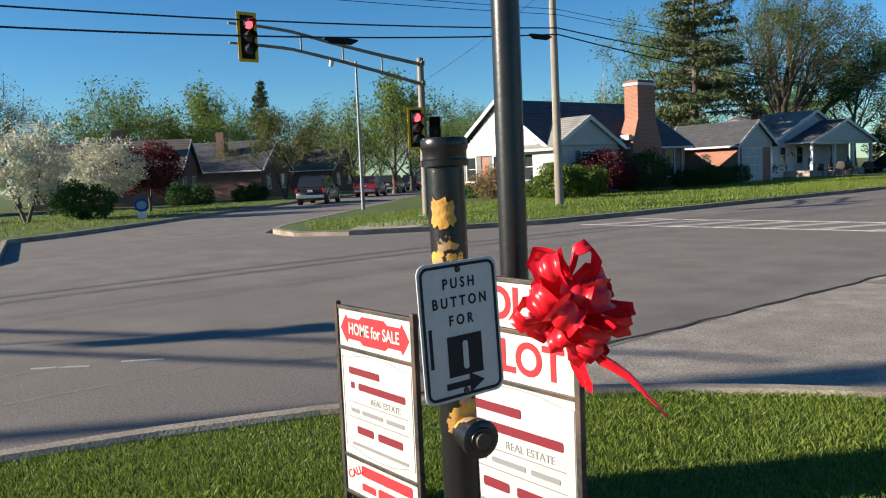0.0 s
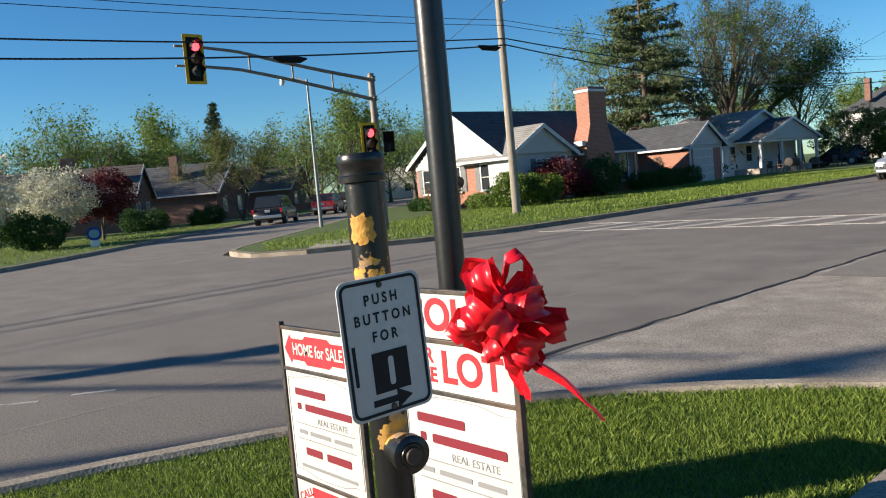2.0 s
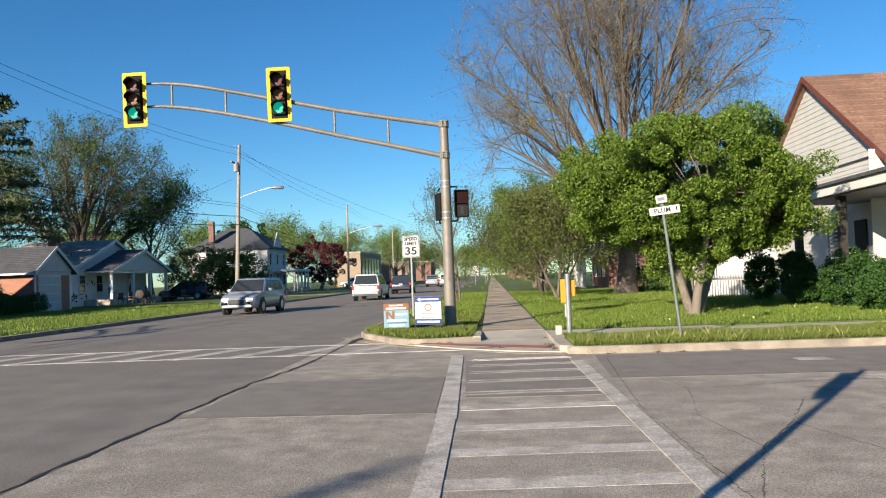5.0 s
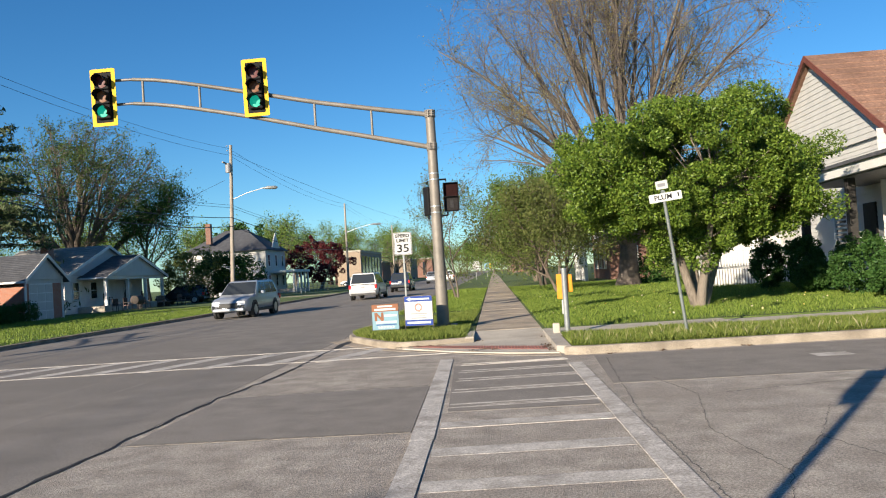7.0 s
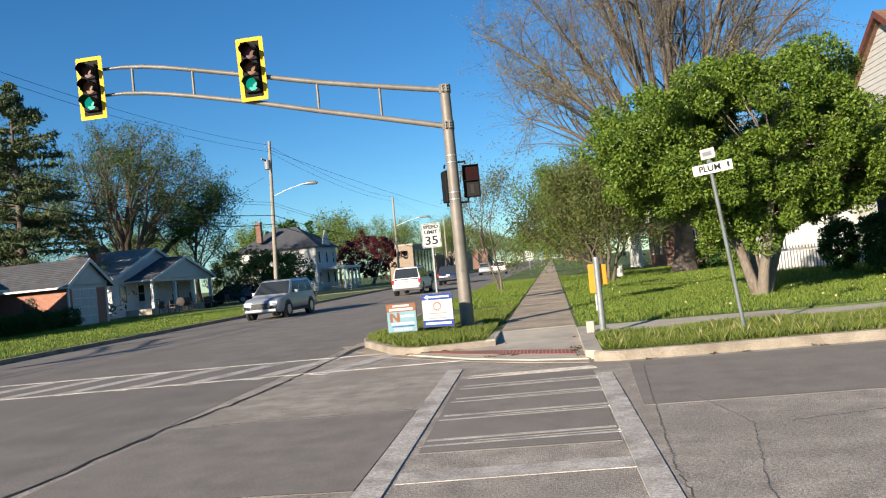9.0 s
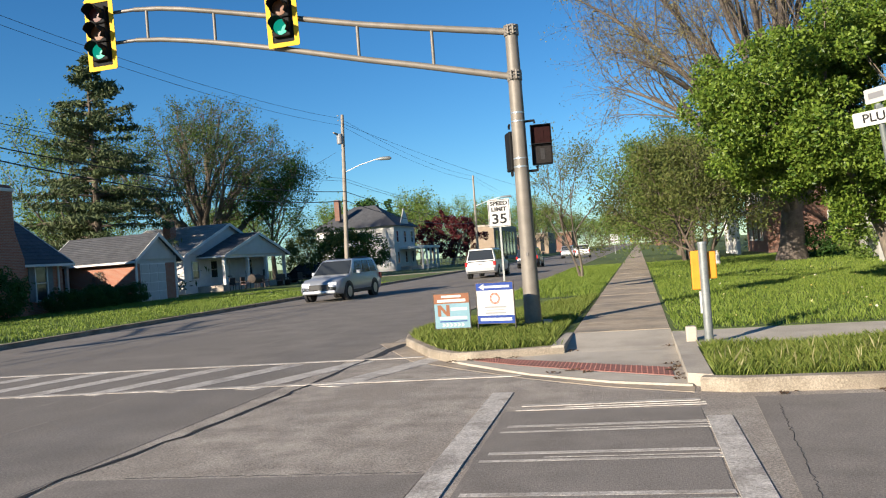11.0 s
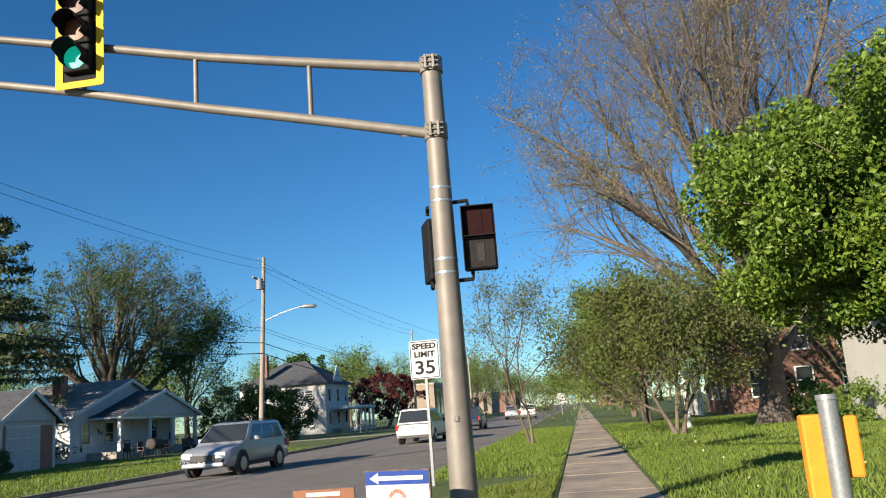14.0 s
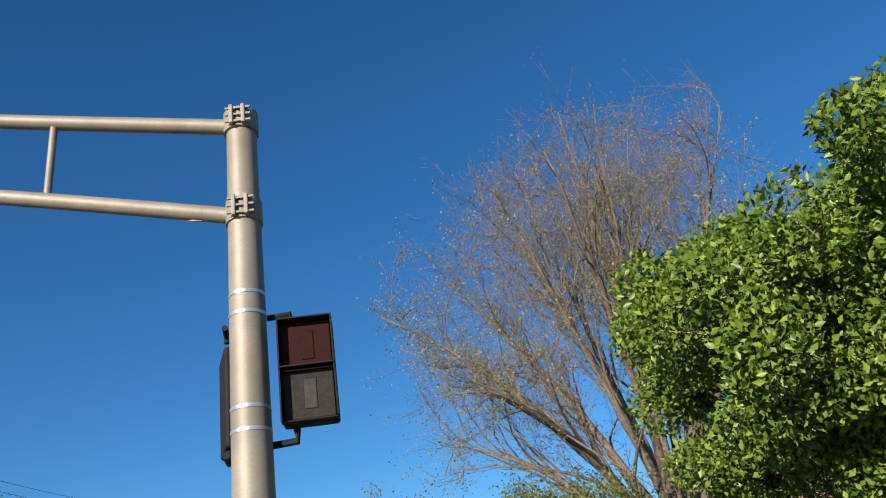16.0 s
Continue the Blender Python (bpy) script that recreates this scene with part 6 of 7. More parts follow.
def conifer(name, label, at, height, radius, seed, per=1.0, bare=0.06):
    """Straight trunk, whorls of drooping boughs, needle sprays."""
    rs = np.random.RandomState(seed)
    L, sprays = Limbs(), []
    top = np.array((0.0, 0, height))
    L.add([np.array((0.0, 0, 0)), np.array((0.05, 0.03, height * 0.5)), top], [height * 0.02, height * 0.012, 0.02], 8)
    z = height * bare
    while z < height * 0.985:
        f = z / height
        reach = radius * (1 - f) ** 0.75 * (0.55 + 0.45 * min(1, f * 6 + 0.3))
        for k in range(6):
            a = rs.uniform(0, 2 * math.pi)
            r = reach * rs.uniform(0.4, 1.25) + 0.15
            d = np.array((math.cos(a), math.sin(a), 0.25 - 0.35 * (1 - f)))
            p = np.array((0, 0, z + rs.uniform(-0.2, 0.2)))
            q = [p, p + d * r * 0.5, p + d * r * 0.8 - np.array((0, 0, 0.04 * r)), p + d * r + np.array((0, 0, 0.06 * r))]
            L.add(q, [0.05 * r / 3 + 0.015, 0.035 * r / 3 + 0.01, 0.02, 0.008], 4)
            m = int((14 + 22 * r) * per)
            t = rs.uniform(0.18, 1.0, m)
            side = np.array((-math.sin(a), math.cos(a), 0))
            pts = p + np.outer(t, d * r) + np.outer(rs.normal(size=m) * 0.16 * r * (1.15 - t * 0.7), side) + rs.normal(size=(m, 3)) * np.array((0.1, 0.1, 0.12)) - np.outer(t * 0.05 * r, (0, 0, 1))
            sprays.append(pts)
        z += height * 0.034 * rs.uniform(0.7, 1.3)
    tree = thing(name, label, "tree", at)
    part("trunk", L.mesh("trunk"), BARK, tree)
    part("crown", leaf_mesh("crown", np.concatenate(sprays), 0.42, rs, 0.28, 0.5), NEEDLE, tree, "drooping needle sprays")
    return tree


def bezier(a, b, c, n):
    t = np.linspace(0, 1, n + 1)[:, None]
    return a * (1 - t) ** 2 + b * 2 * t * (1 - t) + c * t ** 2


def fan_tree(name, label, at, height, radius, mid, trunk_r, seed, leafm, leaf_size, leaves, barkm, fork=0.16, limbs=15, subs=11, twigs=9, twiglets=3, low=8, crook=0.25, rise=0.55, tuft=0.35, bud_top=None, fine=0.008):
    """Short trunk that forks into long rising limbs, whose branches fan out to a domed outline."""
    rs = np.random.RandomState(seed)
    L, tips = Limbs(), []
    c0 = np.array((0, 0, mid))
    lump = rs.uniform(0, 6, 3)
    def hull(d, f=1.0):
        rz = (height - mid) if d[2] > 0 else mid * 0.72
        k = 1 + 0.16 * noise.noise(Vector(tuple(d * 2.2 + lump)))
        return c0 + d * np.array((radius, radius, rz)) * f * k
    top = np.array((rs.normal() * 0.2, rs.normal() * 0.2, height * fork * 2.3))
    stem = bezier(np.zeros(3), np.array((rs.normal() * 0.15, rs.normal() * 0.15, top[2] * 0.5)), top, 8)
    L.add(list(stem), [trunk_r * 1.5, trunk_r * 1.12] + [trunk_r * (1 - 0.075 * i) for i in range(7)], 12)
    for k in range(limbs):
        f = (k + 0.5) / limbs
        el = radians(low + (86 - low) * f ** 0.85)
        az = k * 2.39996 + seed
        d = np.array((math.cos(az) * math.cos(el), math.sin(az) * math.cos(el), math.sin(el) - 0.15))
        end = hull(unit(d), rs.uniform(0.86, 1.03))
        p = stem[3 + int(4.99 * f)]
        ln = np.linalg.norm(end - p)
        ctrl = p + (end - p) * 0.45 + np.array((0, 0, ln * rise * 0.3 * (1 - f))) + rs.normal(size=3) * crook * ln * 0.18
        q = bezier(p, ctrl, end, 10)
        q[1:-1] += rs.normal(size=(9, 3)) * crook * 0.022 * ln
        r0 = trunk_r * (0.50 - 0.18 * f)
        L.add(list(q), [max(r0 * (1 - 0.092 * j), 0.02) for j in range(11)], 7)
        for m in range(subs):
            x = 2.2 + 7.4 * (m + rs.uniform(0, 0.9)) / subs
            j = min(int(x), 9)
            p2 = q[j] + (q[j + 1] - q[j]) * (x - j)
            tan = unit(q[j + 1] - q[j])
            e2 = hull(unit(unit(end - c0) + rs.normal(size=3) * 0.42), rs.uniform(0.72, 1.04))
            l2 = min(np.linalg.norm(e2 - p2), ln * 0.55)
            e2 = p2 + unit(e2 - p2) * l2
            q2 = bezier(p2, p2 + tan * l2 * 0.45, e2, 6)
            q2[1:-1] += rs.normal(size=(5, 3)) * crook * 0.03 * l2
            r2 = max(r0 * (1 - 0.09 * x) * 0.5, 0.022)
            L.add(list(q2), [max(r2 * (1 - 0.14 * i), fine * 1.4) for i in range(7)], 5)
            for t in range(twigs):
                y2 = 1.2 + 4.7 * (t + rs.uniform(0, 0.9)) / twigs
                j2 = min(int(y2), 5)
                p3 = q2[j2] + (q2[j2 + 1] - q2[j2]) * (y2 - j2)
                d3 = unit(unit(q2[j2 + 1] - q2[j2]) + unit(rs.normal(size=3)) * 0.65 + np.array((0, 0, 0.12)))
                l3 = l2 * rs.uniform(0.18, 0.38)
                q3, d5 = wander(rs, p3, d3, l3, 3, 0.12, 0.06)
                L.add(q3, [fine * 1.5, fine * 1.25, fine, fine * 0.7], 3)
                tips += [q3[2], q3[3]]
                for w in range(twiglets):
                    q6, _ = wander(rs, q3[1 + w % 2], unit(d5 + unit(rs.normal(size=3)) * 0.7), l3 * 0.5, 2, 0.1, 0.05)
                    L.add(q6, [fine, fine * 0.8, fine * 0.5], 3)
                    tips.append(q6[2])
    tree = thing(name, label, "tree", at)
    part("trunk", L.mesh("trunk"), barkm, tree)
    tips = np.array(tips)
    c = tips[rs.randint(0, len(tips), leaves)] + rs.normal(size=(leaves, 3)) * tuft * 0.5
    if bud_top:
        up_share = np.clip((c[:, 2] / height - 0.58) / 0.3, 0, 1)
        high = rs.uniform(size=leaves) < up_share
        part("bud_crown", leaf_mesh("bud_crown", c[high], leaf_size * 0.55, rs), bud_top, tree, "reddish buds")
        c = c[~high]
    part("crown", leaf_mesh("crown", c, leaf_size, rs), leafm, tree, "loose foliage")
    return tree


dense_tree("broadleaf_tree", "low broad tree with dense glossy bright green leaves", (5.05, 24.2, 0.12), 3.4, 2.05, 3.5, 11, LEAF_BRIGHT, 0.08, 400, 560, 4, 0.115, GREYBARK, lumpy=0.42, clump_r=0.38, flat=0.75)
fan_tree("bare_tree", "huge spring tree with bare upper twigs and pale buds", (6.9, 46.6, 0.12), 21.4, 10.4, 8.6, 0.5, 4, LEAF_TAN, 0.085, 80000, TWIGBARK, 0.11, 22, 13, 10, 3, 2, 0.14, 0.7, 0.35, BUD, 0.007)
open_tree("small_tree", "multi-stemmed olive green tree beside the walk", (2.75, 43.2, 0.12), 5.0, 3.0, 0.13, 7, LEAF_OLIVE, 0.115, 30000, BARK, 0.18, 14, 7, 6, 0.4, None, 0.6, 3)
open_tree("small_tree", "olive green tree overhanging the sidewalk", (3.1, 58.0, 0.12), 7.2, 3.8, 0.18, 8, LEAF_SPRING, 0.14, 34000, BARK, 0.15, 12, 6, 6, 0.35, None, 0.6, 2)
open_tree("small_tree", "light green tree further along the sidewalk", (3.4, 76.0, 0.12), 8, 4.2, 0.2, 9, LEAF_OLIVE, 0.16, 26000, BARK, 0.18, 10, 6, 5, 0.4, None, 0.6, 2)
open_tree("small_tree", "thin sparse young tree on the verge", (-2.4, 44.0, 0.1), 6.2, 2.3, 0.09, 15, LEAF_OLIVE, 0.09, 4200, BARK, 0.25, 9, 5, 5, 0.5, None, 0.3, 2)
fan_tree("maple_tree", "large open spring tree behind the white cottage", (-43, 82, 0.1), 19.0, 10.5, 10.5, 0.85, 21, LEAF_MAPLE, 0.19, 36000, BARK, 0.14, 16, 9, 7, 1, -8, 0.5, 0.2, 0.6, None, 0.014)
open_tree("maple_tree", "dense olive tree beside the larger one", (-37.5, 86, 0.1), 13.5, 4.5, 0.3, 24, LEAF_DARK, 0.2, 16000, BARK, 0.25, 10, 6, 6, 0.45, None, 0.7)
conifer("spruce_tree", "tall ragged dark green conifer behind a garage", (-39.3, 60.0, 0.1), 18.6, 8.2, 3, 1.6)
conifer("spruce_tree", "narrow dark conifer among far trees", (-93, 47, 0), 14.5, 3.2, 5, 1.0)
open_tree("spring_tree", "tall light green tree behind the conifer", (-46, 66, 0.1), 16.5, 4.5, 0.3, 31, LEAF_SPRING, 0.2, 12000, BARK, 0.25, 10, 6, 6, 0.6, None, 0.7)
dense_tree("olive_bush", "broad olive green bush beside a drive", (-29.5, 79.5, 0.1), 3.9, 2.3, 2.7, 41, LEAF_OLIVE, 0.2, 150, 80, 4, 0.1)
dense_tree("dark_bush", "dark green spreading bush near the road", (-27.0, 81.5, 0.1), 3.6, 2.3, 2.5, 42, LEAF_DARK, 0.2, 150, 80, 3, 0.1)
dense_tree("purple_tree", "round dark purple-leaved tree by a far building", (-28, 128, 0.1), 5.0, 3.6, 4.6, 43, LEAF_RED, 0.3, 150, 80, 1, 0.25)
dense_tree("round_tree", "round green tree behind the tall house", (-37, 118, 0.1), 4.5, 4.4, 6.2, 44, LEAF_DARK, 0.35, 150, 60, 1, 0.3)

# flowering trees, maples and bushes across the side street
dense_tree("dogwood_tree", "small flowering tree with pale greenish blossom", (-41.0, 8.5, 0.12), 2.0, 1.7, 2.9, 51, LEAF_WHITE, 0.15, 110, 70, 2, 0.07)
dense_tree("dogwood_tree", "small flowering tree with white blossom", (-45.5, 13.4, 0.12), 2.0, 1.4, 2.5, 52, LEAF_WHITE, 0.15, 110, 70, 2, 0.07)
dense_tree("red_maple", "small dark red maple beside brick houses", (-47.0, 16.3, 0.12), 1.9, 1.3, 2.5, 53, LEAF_RED, 0.16, 110, 70, 2, 0.07)
dense_tree("dark_shrub", "large clipped dark evergreen shrub", (-41.5, 11.2, 0.12), 1.55, 0.9, 0.85, 54, LEAF_DARK, 0.12, 120, 70, 0, category="shrub", lumpy=0.1, clump_r=0.3)
for x, y, r in ((-58.0, 22.3, 1.1), (-57.0, 23.6, 1.0), (-60, 29.5, 0.9), (-58.5, 27.5, 0.7), (-44, 6, 0.8)):
    dense_tree("dark_shrub", "round dark evergreen shrub by a house", (x, y, 0.12), r, r * 0.8, r * 0.7, int(60 + r * 10), LEAF_DARK, 0.12, 70, 60, 0, category="shrub", group="shrubs by the houses", lumpy=0.15, clump_r=0.28)
open_tree("olive_tree", "olive green spring tree before a brick house", (-60, 32.0, 0.12), 7.4, 2.6, 0.14, 61, LEAF_OLIVE, 0.15, 9000, BARK, 0.2, 10, 5, 5, 0.4, None, 0.5, 2)

# shrubs and hedges before the brick bungalow
dense_tree("green_shrub", "round bright green shrub before the bungalow", (-26.6, 28.9, 0.12), 1.15, 0.85, 0.8, 71, LEAF_BRIGHT, 0.1, 110, 90, 0, category="shrub", lumpy=0.12, clump_r=0.28)
dense_tree("green_shrub", "round bright green shrub before the bungalow", (-25.9, 30.2, 0.12), 1.0, 0.8, 0.75, 72, LEAF_BRIGHT, 0.1, 90, 90, 0, category="shrub", lumpy=0.12, clump_r=0.28)
dense_tree("red_shrub", "purple-red leafy shrub under a window", (-27.7, 33.6, 0.12), 1.25, 0.95, 1.35, 73, LEAF_RED, 0.12, 90, 70, 2, 0.05, category="shrub")
dense_tree("pink_shrub", "low pinkish shrub beside the entry", (-27.6, 35.2, 0.12), 0.8, 0.5, 0.9, 78, LEAF_RED, 0.1, 60, 70, 0, category="shrub")
dense_tree("dark_shrub", "dark evergreen shrub beside the chimney", (-27.7, 37.4, 0.12), 1.3, 1.0, 1.05, 74, LEAF_DARK, 0.11, 110, 80, 0, category="shrub", clump_r=0.32)
dense_tree("red_shrub", "thin reddish shrub before the gable wall", (-31.9, 29.2, 0.12), 0.75, 0.6, 0.9, 75, BUD, 0.1, 60, 50, 3, 0.03, category="shrub")
for k, (x, y) in enumerate(((-35.6, 30.4), (-34.4, 30.3), (-33.2, 30.2), (-29.9, 29.7), (-28.9, 29.6))):
    dense_tree("low_hedge", "low clipped green hedge by a wall", (x, y, 0.12), 0.75, 0.38, 0.35, 80 + k, LEAF_SPRING if k > 2 else LEAF_DARK, 0.08, 70, 60, 0, category="hedge", group="hedges by the gable wall", lumpy=0.08, flat=0.6, clump_r=0.2)
for k, (x, y) in enumerate(((-28.3, 42.3), (-28.2, 44.2), (-28.6, 45.8), (-31, 49.8), (-29.3, 49.6))):
    dense_tree("dark_shrub", "dark low evergreen shrub under windows", (x, y, 0.12), 0.95, 0.6, 0.55, 90 + k, LEAF_DARK, 0.1, 70, 60, 0, category="shrub", group="shrubs under windows", lumpy=0.12, clump_r=0.25)

# evergreens before the east house
for k, (x, y, r, h) in enumerate(((9.3, 31.2, 0.55, 0.85), (9.9, 29.6, 0.6, 0.9), (9.6, 27.6, 0.7, 0.45), (10.0, 25.3, 0.95, 0.8), (9.9, 23.2, 0.8, 0.6))):
    dense_tree("evergreen_shrub", "dark conical evergreen before a porch" if h > 0.82 else "rounded dark evergreen before a porch", (x, y, 0.12), r, h, h + 0.05, 100 + k, LEAF_DARK, 0.08, 110, 90, 0, category="shrub", group="evergreens before the porch", lumpy=0.1, clump_r=0.18)
dense_tree("rose_bush", "low leafy bush near the big trunk", (8.2, 47.5, 0.12), 1.4, 0.8, 0.8, 107, LEAF_DARK, 0.12, 70, 60, 0, category="shrub", clump_r=0.3)
dense_tree("rose_bush", "low leafy bush beside the lawn", (9.5, 43.0, 0.12), 1.6, 0.7, 0.7, 108, LEAF_SPRING, 0.12, 70, 60, 0, category="shrub", clump_r=0.3)

# background trees: three built once, then repeated
BACK = [open_tree("far_tree", "light green spring tree among far houses", (-88, 28, 0), 12.0, 5.0, 0.3, 111, LEAF_SPRING, 0.26, 5200, BARK, 0.15, 10, 6, 5, 0.45, None, 0.9, group="background trees", twiglets=2),
        open_tree("far_tree", "sparse nearly bare tree among far houses", (-85, 12, 0), 13.0, 5.0, 0.28, 112, LEAF_OLIVE, 0.2, 2500, GREYBARK, 0.15, 11, 7, 6, 0.5, None, 0.6, group="background trees", twiglets=2),
        open_tree("far_tree", "full green tree among far houses", (-96, 40, 0), 13.0, 4.6, 0.3, 113, LEAF_SPRING, 0.3, 6200, BARK, 0.15, 11, 6, 5, 0.6, None, 0.9, group="background trees", twiglets=2)]
spots = []
for px, dist, kind, k in ((-40, 80, 1, 1.1), (40, 84, 1, 0.95), (110, 95, 0, 0.75), (200, 92, 0, 0.95), (255, 100, 0, 0.95), (320, 98, 2, 0.9), (375, 104, 0, 1.05), (425, 96, 2, 0.85), (520, 105, 1, 0.9), (560, 125, 0, 0.9),
                          (610, 130, 2, 0.8), (635, 92, 0, 1.0), (650, 120, 0, 1.0), (705, 74, 2, 0.92), (735, 84, 2, 0.8), (770, 100, 2, 0.8), (815, 110, 0, 1.15), (840, 125, 0, 1.1), (880, 120, 0, 0.95), (590, 160, 0, 1.1), (680, 160, 2, 1.0), (470, 140, 0, 1.0)):
    a = radians(50.95) + math.atan((784 - px) / 1412)
    spots.append((-math.sin(a) * dist, math.cos(a) * dist, kind, k))
spots += [(-62, 92, 0, 1.0), (-70, 78, 2, 0.9), (-52, 100, 2, 0.8), (-60, 120, 0, 1.0), (-46, 140, 2, 0.85), (-34, 190, 0, 1.0), (-26, 215, 0, 1.0), (-30, 260, 2, 1.0), (-24, 330, 0, 1.1), (-14, 420, 2, 1.2), (4, 420, 0, 1.2),
          (5.5, 92, 0, 0.9), (6, 108, 2, 0.8), (5, 125, 0, 0.9), (6, 150, 0, 1.0), (7, 185, 2, 0.9), (6, 225, 0, 1.0), (14, 60, 2, 0.8), (18, 52, 0, 0.9), (22, 64, 2, 1.0), (26, 48, 0, 1.0), (15, 90, 0, 1.1), (24, 80, 2, 1.1), (-20, 470, 0, 1.3), (-8, 520, 2, 1.3), (0, 480, 0, 1.3), (9, 460, 2, 1.3), (16, 380, 0, 1.2), (-36, 420, 0, 1.3), (-48, 380, 2, 1.3), (-60, 330, 0, 1.3), (-75, 300, 2, 1.3), (-58, 220, 0, 1.2), (-72, 190, 2, 1.2), (-90, 170, 0, 1.2), (-70, 140, 0, 1.1), (-110, 140, 2, 1.2), (-105, 110, 0, 1.1), (30, 300, 2, 1.2), (22, 250, 0, 1.2), (-42, 205, 0, 1.15), (-50, 185, 2, 1.1), (-30, 232, 0, 1.1), (-24, 280, 2, 1.0), (-21, 350, 0, 1.0), (-12, 600, 2, 1.6), (-2, 620, 0, 1.6), (5, 300, 0, 0.9), (6, 350, 2, 1.0), (8, 260, 0, 0.9)]
for i, (x, y, kind, k) in enumerate(spots):
    k *= 1.35 if y > 125 else 1.0
    copy_thing(BACK[kind], pose(x, y, 0.0, 0, 0, (i * 137) % 360) @ Matrix.Diagonal((k * 0.92, k * 0.92, k * (0.76 + 0.03 * (i % 5)), 1)))


# ---- ground details ----
def jagged(name, label, pts, w0, w1, seed, material, z=0.003, step=0.22, amp=0.03):
    """Irregular crack or tar line through pts."""
    rs = random.Random(seed)
    line = []
    for a, b in zip(pts, pts[1:]):
        a, b = Vector(a), Vector(b)
        n = max(2, int((b - a).length / step))
        t = (b - a).normalized()
        for i in range(n):
            line.append(a.lerp(b, i / n) + Vector((-t.y, t.x)) * rs.uniform(-amp, amp))
    line.append(Vector(pts[-1]))
    bm = bmesh.new()
    rows = []
    for i, p in enumerate(line):
        t = (line[min(i + 1, len(line) - 1)] - line[max(i - 1, 0)]).normalized()
        n = Vector((-t.y, t.x)) * rs.uniform(w0, w1) / 2
        rows.append((bm.verts.new((p.x + n.x, p.y + n.y, z)), bm.verts.new((p.x, p.y, z + 0.003)), bm.verts.new((p.x - n.x, p.y - n.y, z))))
    for a, b in zip(rows, rows[1:]):
        bm.faces.new((a[0], a[1], b[1], b[0]))
        bm.faces.new((a[1], a[2], b[2], b[1]))
    return structure(part(name, bm, material), label, "road crack")


jagged("tar_joint", "dark crumbling joint between old and new asphalt", [(-4.36, -6), (-4.38, 5), (-4.3, 9), (-4.24, 12.9), (-4.0, 15), (-4.0, 20.6)], 0.02, 0.075, 1, TAR, amp=0.035)
jagged("tar_edge", "dark gravel edge beside the joint", [(-3.98, 19.2), (-3.95, 21.2)], 0.08, 0.22, 2, TAR)
for k, pts in enumerate(([(1.0, 6.4), (1.5, 7.9), (1.35, 9.4), (1.7, 11.2), (1.5, 12.6)], [(1.9, 6.2), (2.4, 7.6), (2.1, 8.9), (2.7, 10.2)], [(2.4, 7.6), (3.3, 8.3), (3.2, 9.6)], [(1.5, 7.9), (2.1, 8.9)], [(3.2, 9.6), (4.4, 10.4), (5.2, 12.3)],
                         [(0.95, 5.8), (0.9, 10), (1.1, 13), (1.25, 15)], [(-3.7, 12.9), (-1.4, 13.0)], [(-4.2, 9.95), (-1.3, 9.9)], [(2.0, 11.2), (3.6, 11.6), (6, 11.3)])):
    jagged("asphalt_crack", "thin jagged crack in worn asphalt", pts, 0.0015, 0.0045, 10 + k, TAR, amp=0.014, step=0.05)
structure(part("asphalt_patch", Prism([(-4.15, 9.95), (-1.32, 9.9), (-1.38, 12.95), (-4.15, 12.85)], -0.02, 0.0015), PATCH), "smooth dark asphalt patch", "road patch")
structure(part("asphalt_patch_crossing", Prism([(-1.02, 10.9), (0.62, 10.9), (0.6, 15.0), (-1.15, 15.0)], -0.02, 0.0012), PATCH), "smooth dark asphalt patch between crossing bars", "road patch")
structure(part("asphalt_patch_side", Prism([(0.95, 12.3), (9, 12.2), (12, 15.4), (1.1, 15.4)], -0.02, 0.0012), PATCH), "smooth dark asphalt along the kerb", "road patch")
mark("paint_patch", "small faded paint patch on asphalt", ((4.0, 13.9), (4.5, 13.9), 0.35))
mark("paint_patch_long", "faded paint patch on asphalt", ((4.2, 11.7), (5.0, 11.7), 0.6))
mark("road_mark", "short pale chipped mark on the road", ((-7.5, 1.55), (-7.2, 1.95), 0.05), ((-7.15, 2.2), (-6.95, 2.5), 0.05))
# thin dark streaks along the road, in part cable shadows put into the colour
for k, x in enumerate((-13.6, -12.7, -7.4, -6.4)):
    jagged("tyre_mark", "long faint dark streak on asphalt", [(x, -8), (x + 0.15, 20), (x - 0.1, 60), (x, 110)], 0.05, 0.09, 40 + k, PATCH, 0.0008, 2.0, 0.03)
for k, (x0, y0, x1, y1) in enumerate(((-14.6, 9.5, -6.4, 10.6), (-14.8, 12.2, -6.0, 12.0), (-14.7, 14.6, -6.5, 13.2))):
    jagged("tyre_mark", "dark curved tyre mark across the junction", [(x0, y0), ((x0 + x1) / 2, (y0 + y1) / 2 + 0.3), (x1, y1)], 0.06, 0.1, 50 + k, PATCH, 0.0009, 1.0, 0.02)

